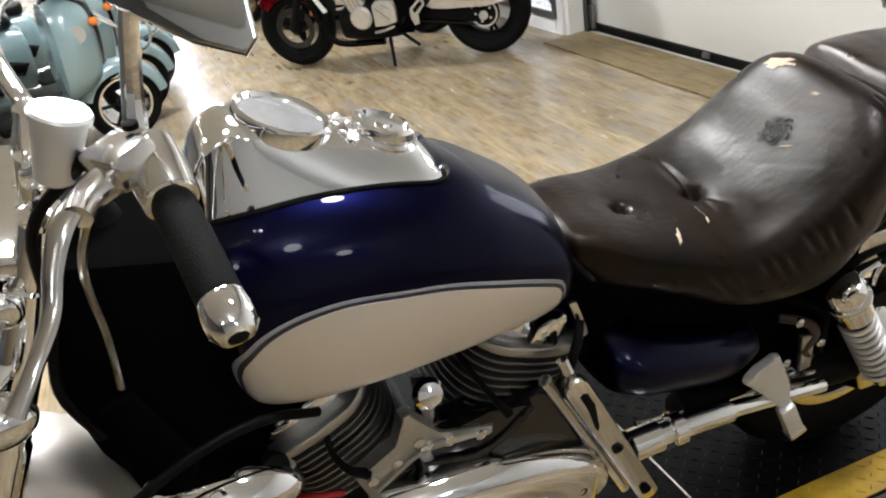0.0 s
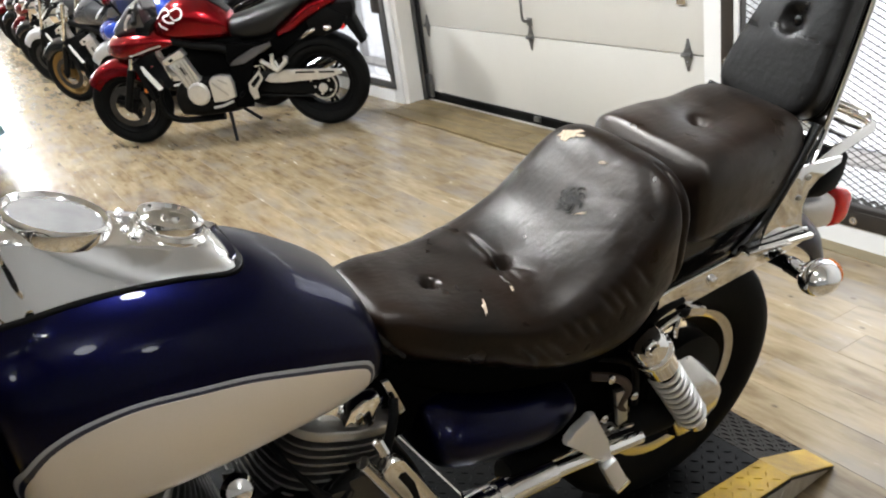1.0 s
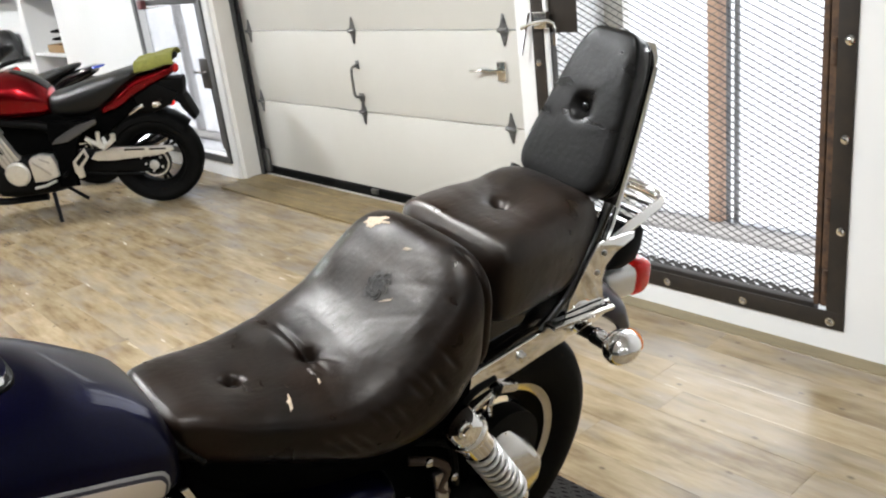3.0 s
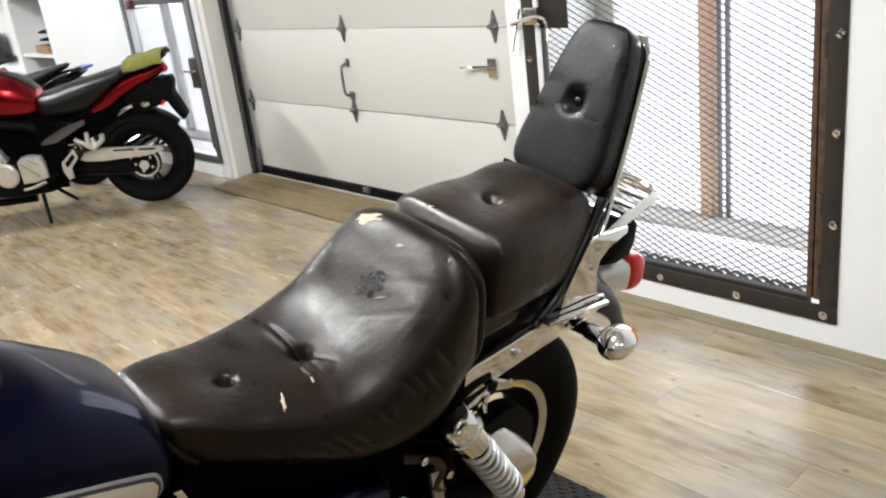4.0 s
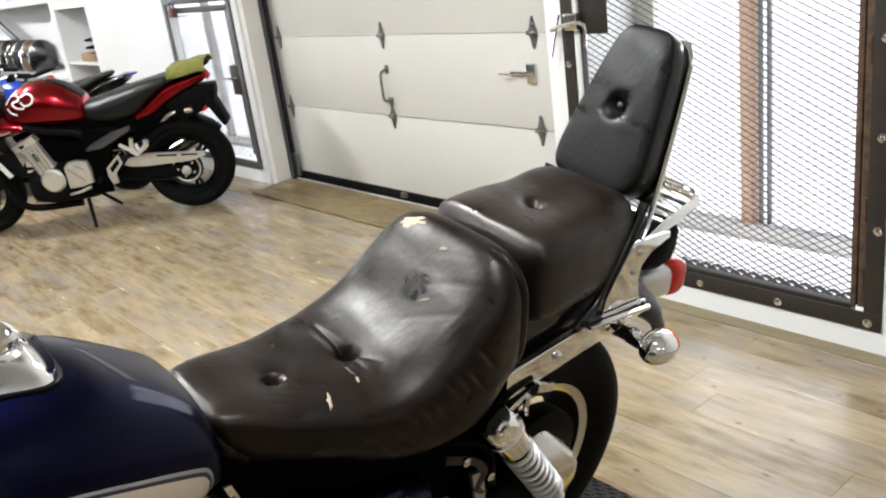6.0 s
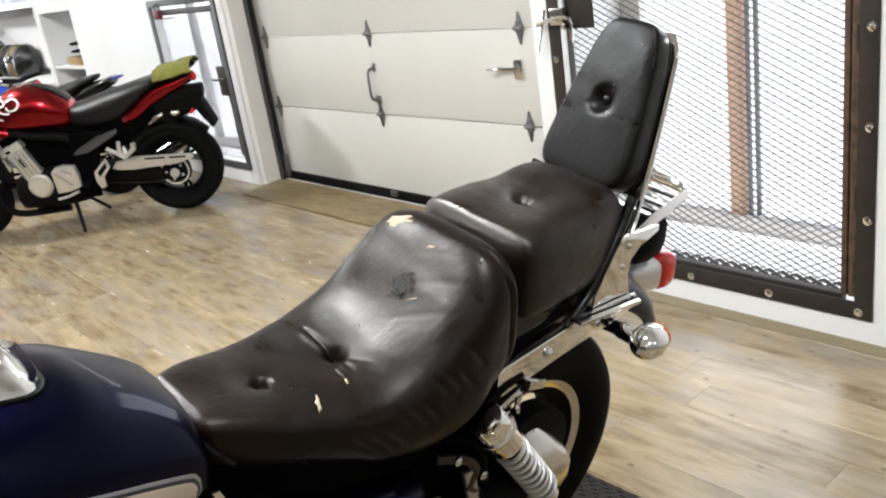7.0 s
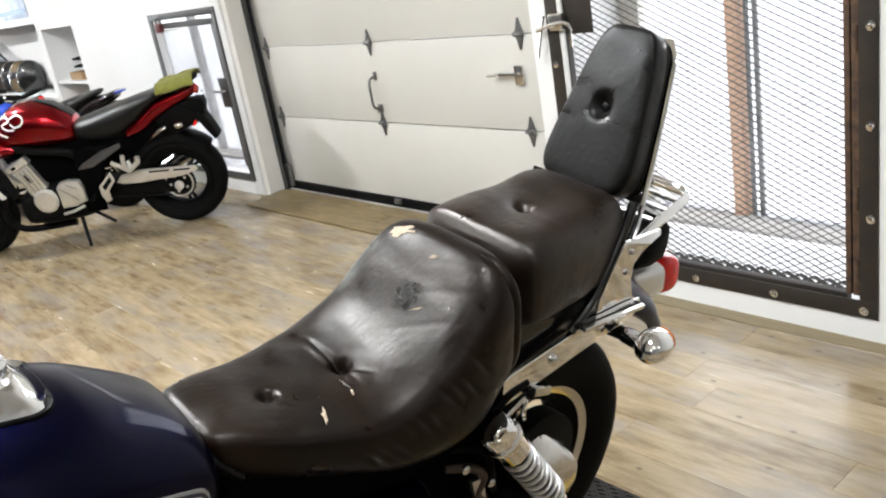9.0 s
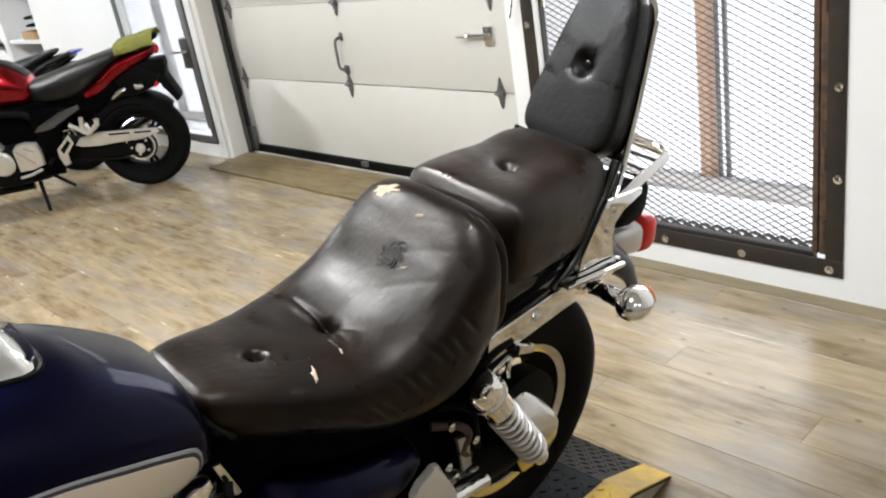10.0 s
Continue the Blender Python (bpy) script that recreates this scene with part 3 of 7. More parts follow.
part("ramp", sloped(Y_A, Y_B, Y_END_A, Y_END_B, 0, 0.007), PLATE_BLACK, platform, "sloping ramp end")
part("base_frame", box((3.2, Y_W - 0.20, DZ - 0.014), (X_K - 1.65, Y_M, (DZ - 0.014) / 2), bevel=0.004), PLATE_BLACK, platform, "black recessed base frame")
for yy, e, sgn in ((Y_A + 0.003, Y_END_A, 1), (Y_B - 0.003, Y_END_B, -1)):
    part("side_skirt", box((3.3, 0.008, 0.058), (X_K - 1.65, yy, DZ - 0.041), bevel=0.001), PLATE_STEEL, platform, "bare tread-plate skirt")
    bm = bmesh.new()
    rim_a, rim_b = Vector((X_K, yy, DZ - 0.012)), Vector((X_K + RAMP - 0.02, e + sgn * 0.002, 0.010))
    loop = [rim_a, rim_b, rim_b - Vector((0, 0, 0.008)), Vector((X_K, yy, DZ - 0.07))]
    a = [bm.verts.new(p) for p in loop]
    b = [bm.verts.new(p + Vector((0, sgn * 0.006, 0))) for p in loop]
    bm.faces.new(a)
    bm.faces.new(b[::-1])
    for k in range(4):
        bm.faces.new((a[k], b[k], b[(k + 1) % 4], a[(k + 1) % 4]))
    bmesh.ops.recalc_face_normals(bm, faces=bm.faces)
    part("ramp_cheek", bm, PLATE_STEEL, platform)
    part("yellow_edge", box((3.3, EDGE, 0.003), (X_K - 1.65, yy + sgn * (EDGE / 2 - 0.003), DZ + 0.0018), bevel=0.0005), PLATE_YELLOW, platform, "worn yellow painted edge strip")
    part("yellow_edge", sloped(*sorted((yy, yy + sgn * EDGE)), *sorted((e, e + sgn * EDGE)), 0.0033, 0.003), PLATE_YELLOW, platform, "worn yellow painted edge strip")
part("deck_seam", box((0.004, Y_W - 2 * EDGE, 0.002), (1.12, Y_M, DZ + 0.001), bevel=0.0005), PLATE_STEEL, platform, "bright seam across the deck")


def lugs(name, m, x0, x1, y0, y1, material, step=0.028):
    """Raised diamonds of the tread plate, turned by turns."""
    vs, fs = [], []
    i = 0
    x = x0
    while x < x1:
        j = 0
        y = y0
        while y < y1:
            a = radians(45 if (i + j) % 2 else -45)
            ca, sa = math.cos(a), math.sin(a)
            n = len(vs)
            for px, py, pz in ((-0.0115, 0, 0), (0, -0.0026, 0), (0.0115, 0, 0), (0, 0.0026, 0), (-0.005, 0, 0.0022), (0.005, 0, 0.0022)):
                vs.append(m @ Vector((x + px * ca - py * sa, y + px * sa + py * ca, pz)))
            for f in ((0, 1, 4), (1, 5, 4), (1, 2, 5), (2, 3, 5), (3, 4, 5), (3, 0, 4)):
                fs.append(tuple(n + q for q in f))
            y += step
            j += 1
        x += step
        i += 1
    me = bpy.data.meshes.new(name)
    me.from_pydata([tuple(v) for v in vs], [], fs)
    me.materials.append(material)
    ob = new(name, me)
    ob.parent = platform
    return tagged(ob, "raised tread-plate diamonds", kind="stuff")


lugs("deck_tread", pose(0, 0, DZ), -0.2, X_K - 0.01, Y_A + EDGE + 0.014, Y_B - 0.10, PLATE_BLACK)
lugs("edge_tread", pose(0, 0, DZ + 0.0033), -0.2, X_K - 0.01, Y_A + 0.016, Y_A + 0.08, PLATE_YELLOW)
RA, RL = math.degrees(math.atan2(DZ - 0.008, RAMP)), math.hypot(RAMP, DZ - 0.008)
ramp_m = pose(X_K, 0, DZ, 0, RA, 0)
lugs("ramp_tread", ramp_m @ pose(0, 0, 0.0003), 0.02, RL - 0.01, Y_A + EDGE + 0.055, Y_B - 0.15, PLATE_BLACK)
lugs("ramp_edge_tread", ramp_m @ pose(0, 0, 0.0035), 0.02, RL - 0.02, Y_END_A + 0.02, Y_A + EDGE - 0.01, PLATE_YELLOW)
lugs("skirt_tread", pose(0, Y_A - 0.001, 0, 90, 0, 0), -0.2, X_K - 0.01, DZ - 0.058, DZ - 0.02, PLATE_STEEL)

# ---- the cruiser motorcycle; its own axes: x to the rear, y to its right side, z up from the tyres' contact ----
bike = thing("cruiser_motorcycle", pose(0, 1.366, PZ, 12, 0, 0), "navy and silver cruiser motorcycle leaning on the lift platform", "motorcycle")
XR, XF, AX = 1.51, -0.17, 0.325


def wheel(parent, x, z, r, width, rim_r, rim_mat, name="wheel", spokes=5, spoke_mat=None, disc=0, blocks=True):
    m = pose(x, 0, z, 90, 0, 0)
    hw = width / 2
    h = r - rim_r
    prof = [(rim_r - 0.005, -hw * 0.62), (rim_r + 0.012, -hw * 0.80), (rim_r + h * 0.35, -hw * 0.98), (rim_r + h * 0.6, -hw), (rim_r + h * 0.82, -hw * 0.86), (rim_r + h * 0.94, -hw * 0.6), (r, 0)]
    prof = prof + [(a, -b) for a, b in prof[-2::-1]]
    w = part(name, lathe(prof, m, 56, closed=True), RUBBER, parent, "black rubber tyre on a cast wheel")
    if blocks:
        bm = bmesh.new()
        for k in range(44):
            a = 2 * math.pi * k / 44
            for s in (-1, 1):
                mm = m @ pose(0, 0, 0, 0, 0, math.degrees(a) + 4 * s) @ pose(r - 0.0075, 0, s * hw * 0.42, 0, s * 24, 30 * s)
                rbox(bm, (0.013, 0.019, hw * 0.5), mm)
        tagged(part("tread_block", bm, RUBBER, w), kind="stuff")
    lip = [(rim_r - 0.014, -hw * 0.62), (rim_r - 0.010, -hw * 0.70), (rim_r + 0.004, -hw * 0.74), (rim_r + 0.004, -hw * 0.66), (rim_r - 0.018, -hw * 0.4), (rim_r - 0.030, 0)]
    lip = lip + [(a, -b) for a, b in lip[-2::-1]] + [(rim_r - 0.024, hw * 0.5), (rim_r - 0.045, hw * 0.3), (rim_r - 0.05, 0), (rim_r - 0.045, -hw * 0.3), (rim_r - 0.024, -hw * 0.5)]
    rim = part("rim", lathe(lip, m, 56, closed=True), DARK_METAL if rim_mat is DULL_CHROME else rim_mat, w, "dark cast rim")
    if rim_mat is DULL_CHROME:
        for s in (-1, 1):
            part("rim_edge", lathe([(rim_r - 0.015, s * hw * 0.68), (rim_r - 0.008, s * hw * 0.715), (rim_r + 0.005, s * hw * 0.755), (rim_r + 0.006, s * hw * 0.68)], m, 56, closed=True), DULL_CHROME, rim, "polished rim edge")
    part("hub", lathe([(0.03, -hw * 0.9), (0.055, -hw * 0.8), (0.055, hw * 0.8), (0.03, hw * 0.9)], m, 24), spoke_mat or ALUMINIUM, w)
    for k in range(spokes):
        bm = bmesh.new()
        mm = m @ pose(0, 0, 0, 0, 0, 360 * k / spokes + 20)
        for s in (-1, 1):
            tube([mm @ Vector((0.045, s * 0.02, 0)), mm @ Vector(((rim_r) * 0.55, s * 0.012, s * 0.005)), mm @ Vector((rim_r - 0.03, s * 0.028, 0))], [0.017, 0.012, 0.013], 8, 4, bm)
        part("spoke", bm, spoke_mat or ALUMINIUM, w)
    if disc:
        part("brake_disc", lathe([(disc - 0.045, -hw * 0.95 - 0.004), (disc, -hw * 0.95 - 0.004), (disc, -hw * 0.95), (disc - 0.045, -hw * 0.95)], m, 40, closed=True), DARK_DISC, w)
    return w


wheel(bike, XR - 0.006, 0.283, 0.314, 0.165, 0.184, DULL_CHROME, "rear_wheel", 5, DARK_METAL, 0, False)
wheel(bike, XF, 0.279, 0.310, 0.125, 0.215, DULL_CHROME, "front_wheel", 5, DARK_METAL, 0.15)

# fuel tank
TANK = Body([(0.262, 0.95, 0.83, 0.75, 0.085), (0.30, 0.975, 0.80, 0.712, 0.138), (0.36, 0.99, 0.775, 0.709, 0.165), (0.45, 0.99, 0.765, 0.711, 0.174),
             (0.55, 0.972, 0.76, 0.712, 0.171), (0.65, 0.935, 0.755, 0.706, 0.158), (0.72, 0.888, 0.75, 0.70, 0.143), (0.77, 0.845, 0.75, 0.703, 0.128), (0.805, 0.80, 0.745, 0.71, 0.11)], 2.3, 4.5, 0.05, 0.03)
tank = part("fuel_tank", TANK.mesh(56, 64), NAVY, bike, "glossy navy blue fuel tank")


def tank_skin(outline_top, outline_bot, off, nx=46, nz=18, grow=0.0):
    """A patch that lies on the tank's left flank between two height curves over x."""
    bm = bmesh.new()
    x0, x1 = outline_top[0][0] - grow, outline_top[-1][0] + grow
    tx, tz = zip(*outline_top)
    bx, bz = zip(*outline_bot)
    rows = []
    for i in range(nx + 1):
        s = i / nx
        s = 0.5 - 0.5 * math.cos(math.pi * s)
        x = x0 + (x1 - x0) * s
        xc = min(max((x - x0) / (x1 - x0) * (tx[-1] - tx[0]) + tx[0], tx[0]), tx[-1])
        zt, zb = np.interp(xc, tx, tz) + grow, np.interp(xc, bx, bz) - grow
        row = []
        for j in range(nz + 1):
            z = zb + (zt - zb) * j / nz
            row.append(bm.verts.new((x, -(TANK.side(x, z) + off), z)))
        rows.append(row)
    for a, b in zip(rows, rows[1:]):
        for j in range(nz):
            bm.faces.new((a[j], b[j], b[j + 1], a[j + 1]))
    ext = bmesh.ops.extrude_face_region(bm, geom=bm.faces[:])
    for v in ext["geom"]:
        if isinstance(v, bmesh.types.BMVert):
            v.co.y += 0.012
    return bm


def drop(n=30):
    """Teardrop outline of the flank panel, as upper and lower curves."""
    top = catmull([(0.296, 0.772), (0.300, 0.79), (0.309, 0.808), (0.333, 0.836), (0.364, 0.853), (0.40, 0.861), (0.445, 0.862), (0.50, 0.853), (0.578, 0.835), (0.663, 0.801), (0.72, 0.773), (0.748, 0.756), (0.756, 0.742)], 5)
    low = catmull([(0.296, 0.772), (0.297, 0.755), (0.301, 0.738), (0.321, 0.724), (0.362, 0.722), (0.40, 0.724), (0.445, 0.726), (0.515, 0.727), (0.585, 0.725), (0.66, 0.717), (0.721, 0.714), (0.748, 0.722), (0.756, 0.742)], 5)
    return [tuple(p) for p in top], [tuple(p) for p in low]


TOP, LOW = drop()
part("pinstripe", tank_skin(TOP, LOW, 0.0012, grow=0.0078), STRIPE_GREY, tank, "grey outer pinstripe")
part("pinstripe", tank_skin(TOP, LOW, 0.0022, grow=0.0042), STRIPE_NAVY, tank, "dark inner pinstripe")
part("flank_panel", tank_skin(TOP, LOW, 0.0032), SILVER, tank, "silver champagne teardrop panel")

# chrome dash on the tank
# rows: x, top height, half width of the top, half width at the foot
CONSOLE = catmull([(0.292, 0.985, 0.030, 0.045), (0.303, 1.015, 0.038, 0.058), (0.328, 1.056, 0.046, 0.068), (0.365, 1.070, 0.051, 0.075), (0.405, 1.056, 0.053, 0.077), (0.485, 1.022, 0.053, 0.077),
                   (0.55, 0.996, 0.052, 0.075), (0.588, 0.979, 0.050, 0.073), (0.606, 0.965, 0.046, 0.068), (0.617, 0.948, 0.038, 0.058), (0.622, 0.935, 0.025, 0.045)], 5)


def console_shell(grow, rise, flat):
    """Faceted cover standing on the tank: gently domed top, straight sloping sides."""
    loops = []
    for x, zt, wt, wb in CONSOLE:
        wb += grow
        foot = TANK.top(x, wb) + rise
        half = [(wt * k, zt - d) for k, d in ((0.0, 0.0), (0.5, 0.0015), (0.8, 0.004), (0.93, 0.0065), (1.0, 0.011))]
        if flat:
            half = [(wb * k, foot + 0.002) for k in (0.0, 0.4, 0.7, 0.9, 0.98)]
        side = half + [(wb - (0.004 if not flat else 0.0), foot + 0.010 if not flat else foot), (wb, foot + 0.003 if not flat else foot - 0.002), (wb - 0.002, foot - 0.008), (0.0, foot - 0.012)]
        loops.append([(x + (grow if x > 0.45 else -grow), y, z) for y, z in side] + [(x + (grow if x > 0.45 else -grow), -y, z) for y, z in side[-2:0:-1]])
    return rings(bmesh.new(), loops)


dash = part("tank_console", console_shell(0.0, 0.0, False), CHROME, bike, "chrome tank console with speedometer", 28)
part("console_gasket", console_shell(0.005, 0.002, True), BLACK, dash, "black rubber gasket")
mg = pose(0.4285, 0, 1.046, 0, 23.0, 0)
part("speedometer_bezel", lathe([(0.061, -0.012), (0.064, 0.003), (0.062, 0.009), (0.058, 0.011), (0.055, 0.008), (0.053, 0.004)], mg, 48), CHROME, dash, "chrome speedometer ring")
GLASS_DIAL = mat("grey dial behind glass", (0.35, 0.35, 0.36), 0.08, 0.3, coat=1.0, second=(0.25, 0.25, 0.26), scale=30)
part("dial", lathe([(0.0545, 0.004), (0.052, 0.0062), (0.030, 0.0085), (0.002, 0.0095)], mg, 40), GLASS_DIAL, dash, "pale dial under glass")
mc = pose(0.553, 0, 0.990, 0, 22, 0)
part("fuel_cap", lathe([(0.040, 0), (0.043, 0.010), (0.041, 0.018), (0.034, 0.020), (0.032, 0.015), (0.012, 0.015), (0.010, 0.019), (0.002, 0.019)], mc, 36), CHROME, dash, "round chrome fuel cap")
part("cap_collar", lathe([(0.049, -0.006), (0.050, 0.002), (0.046, 0.006), (0.043, 0.002)], mc, 36), DULL_CHROME, dash)
for k in range(7):
    a = radians(100 + 36 * k)
    part("switch_lamp", ellipsoid((0.005, 0.005, 0.003), (0.508 + 0.010 * math.cos(a), 0.036 * math.sin(a), 1.013 - 0.4 * 0.010 * math.cos(a)), u=10, v=6), CHROME, dash)

# rider seat
BUTTONS = [(0.930, -0.012, 0.022, 0.013), (0.930, -0.012, 0.005, 0.035), (1.075, -0.012, 0.026, 0.014), (1.075, -0.012, 0.007, 0.038)]
FOLDS = [(0.99 + 0.025 * k, 0.602 + 0.0085 * k + 0.011 * ((k * 5) % 3), 0.7 + 0.25 * ((k * 7) % 4) / 3) for k in range(11)]


def seat_crease(x, y, z, up):
    """Soft wear folds on the flank, a crease running from the second button and small pleats below it."""
    if y < 0:
        for fx, fz, amp in FOLDS:
            d = (x - fx) * 0.80 + (z - fz - 0.04) * 0.60
            e = -(x - fx) * 0.60 + (z - fz - 0.04) * 0.80
            y += amp * 0.0062 * math.exp(-(d / 0.0055) ** 2 - (e / 0.026) ** 2) * (1 if y < -0.06 else 0)
    if y < -0.09:
        y += 0.006 * math.exp(-((x - 1.333) / 0.0042) ** 2)
        y -= 0.003 * math.exp(-((x - 1.346) / 0.007) ** 2)
    n1 = noise.noise(Vector((x * 9, y * 9, z * 9))) * 0.0035
    if up > 0.3:
        if 0 < y < 0.10:
            z -= 0.009 * math.exp(-((x - 1.075) / 0.0045) ** 2) * (1 - y / 0.10)
            z += 0.003 * math.exp(-((x - 1.063) / 0.006) ** 2) * (1 - y / 0.10)
        for a, w in ((0.35, 1.0), (-0.12, 0.8), (-0.5, 0.6)):
            ex, ey = math.sin(a), -math.cos(a)
            along, off = (x - 1.075) * ex + (y + 0.012) * ey, (x - 1.075) * ey - (y + 0.012) * ex
            if 0.012 < along < 0.075:
                z -= w * 0.0045 * math.exp(-(off / 0.004) ** 2) * (1 - along / 0.075)
        # long diagonal drag lines down the hump towards the flank
        for x0, slope in ((1.19, -0.55), (1.245, -0.42), (1.29, -0.3)):
            off = x - x0 - slope * (y + 0.06)
            if -0.17 < y < 0.0:
                z -= 0.0009 * math.exp(-(off / 0.006) ** 2) * math.sin(math.pi * -y / 0.17)
    return x, y + n1, z + n1


SEAT = Body([(0.782, 0.795, 0.765, 0.71, 0.078), (0.84, 0.788, 0.745, 0.675, 0.106), (0.93, 0.762, 0.715, 0.635, 0.140), (1.02, 0.746, 0.69, 0.595, 0.170), (1.10, 0.751, 0.675, 0.568, 0.184),
             (1.18, 0.786, 0.675, 0.555, 0.191), (1.25, 0.842, 0.695, 0.56, 0.189), (1.305, 0.886, 0.73, 0.59, 0.180), (1.345, 0.890, 0.75, 0.62, 0.168), (1.372, 0.868, 0.76, 0.65, 0.158)], 3.7, 2.6, 0.03, 0.022, BUTTONS)
seat = part("rider_seat", SEAT.mesh(260, 220, seat_crease), LEATHER, bike, "worn brown-black leather rider seat with tears")
for x, y, d, s in BUTTONS[::2]:
    part("seat_button", ellipsoid((0.010, 0.010, 0.005), (x + 0.003, y, SEAT.top(x, y) + 0.003), u=16, v=10), BLACK_LEATHER, seat, "leather covered tuft button")
# piping along the seat's front and rear hem
hem = [(0.785, -0.02, 0.793), (0.787, -0.06, 0.782), (0.800, -0.086, 0.752), (0.828, -0.104, 0.715)]
part("piping", tube(hem, 0.005, 10, 5), BLACK_LEATHER, seat, "black edge piping")


def on_top(body, pts, thick, lift):
    """A small flat flake that follows a body's upper side."""
    bm = bmesh.new()
    c = np.mean(pts, axis=0)
    n = len(pts)
    ring = [bm.verts.new((x, y, body.top(x, y) + lift)) for x, y in pts]
    mid = [bm.verts.new((c[0] + (x - c[0]) * 0.5, c[1] + (y - c[1]) * 0.5, body.top(c[0] + (x - c[0]) * 0.5, c[1] + (y - c[1]) * 0.5) + lift + thick)) for x, y in pts]
    tip = bm.verts.new((c[0], c[1], body.top(c[0], c[1]) + lift + thick))
    for i in range(n):
        j = (i + 1) % n
        bm.faces.new((ring[i], ring[j], mid[j], mid[i]))
        bm.faces.new((mid[i], mid[j], tip))
    return bm


def blotch(x, y, rx, ry, n=14, turn=0.0, rough=0.35, seed=1):
    rnd = random.Random(seed)
    out = []
    for k in range(n):
        a = 2 * math.pi * k / n
        r = 1 + rough * rnd.uniform(-1, 1)
        u, v = rx * r * math.cos(a), ry * r * math.sin(a)
        out.append((x + u * math.cos(turn) - v * math.sin(turn), y + u * math.sin(turn) + v * math.cos(turn)))
    return out


part("tear", on_top(SEAT, blotch(0.976, -0.104, 0.0038, 0.017, 14, -0.45, 0.5, 3), 0.0012, 0.0012), FOAM, seat, "torn leather showing foam")
part("tear", on_top(SEAT, blotch(1.050, -0.062, 0.006, 0.022, 14, 0.05, 0.45, 7), 0.0012, 0.001), LEATHER, seat, "lifted leather flap")
part("tear", on_top(SEAT, blotch(1.043, -0.086, 0.0025, 0.008, 9, -0.3, 0.4, 8), 0.001, 0.002), FOAM, seat, "torn leather showing foam")
part("scuff", on_top(SEAT, blotch(1.220, -0.013, 0.020, 0.021, 26, 0.2, 0.4, 5), 0.0012, 0.0016), SCUFF, seat, "abraded rough leather patch")
part("tear", on_top(SEAT, blotch(1.212, -0.049, 0.0014, 0.012, 10, 0.5, 0.4, 9), 0.001, 0.0015), FOAM, seat, "small tear showing foam")
part("tear", on_top(SEAT, blotch(1.298, 0.088, 0.010, 0.026, 18, 0.25, 0.5, 11), 0.0012, 0.0018), FOAM, seat, "large tear showing cream foam")
part("tear", on_top(SEAT, blotch(1.284, -0.019, 0.003, 0.008, 10, 0.3, 0.4, 13), 0.001, 0.0015), FOAM, seat, "small tear showing foam")
rnd = random.Random(4)
CURL = mat("curled leather edge", (0.03, 0.028, 0.026), 0.7, second=(0.05, 0.046, 0.042), scale=80)
for k in range(18):
    a = rnd.uniform(0, 6.28)
    rr = rnd.uniform(0.3, 1.5)
    bx, by = 1.220 + 0.012 * rr * math.cos(a), -0.013 + 0.013 * rr * math.sin(a)
    arc = [(bx + 0.008 * math.cos(a + t * 0.5), by + 0.008 * math.sin(a + t * 0.5)) for t in range(5)]
    part("leather_curl", tube([(u, v, SEAT.top(u, v) + 0.003) for u, v in arc], 0.0013, 6), CURL, seat)

# pillion seat
PIL = Body([(1.382, 0.876, 0.80, 0.71, 0.142), (1.425, 0.887, 0.79, 0.705, 0.152), (1.50, 0.888, 0.785, 0.70, 0.150), (1.58, 0.885, 0.785, 0.695, 0.142), (1.65, 0.895, 0.79, 0.70, 0.132), (1.71, 0.885, 0.79, 0.70, 0.122)], 5.0, 4.0, 0.035, 0.03, [(1.53, -0.006, 0.020, 0.016), (1.53, -0.006, 0.006, 0.045)])
pil = part("pillion_seat", PIL.mesh(80, 80, lambda x, y, z, a: (x, y, z + 0.003 * noise.noise(Vector((x * 10, y * 10, z * 10))))), PILLION_LEATHER, bike, "worn dark brown leather pillion pad")
part("seat_button", ellipsoid((0.010, 0.010, 0.005), (1.533, -0.006, PIL.top(1.53, -0.006) + 0.003), u=16, v=10), BLACK_LEATHER, pil, "leather covered tuft button")

# sissy bar with backrest pad
BR = pose(1.714, 0, 0.861, 0, 27.3, 0)


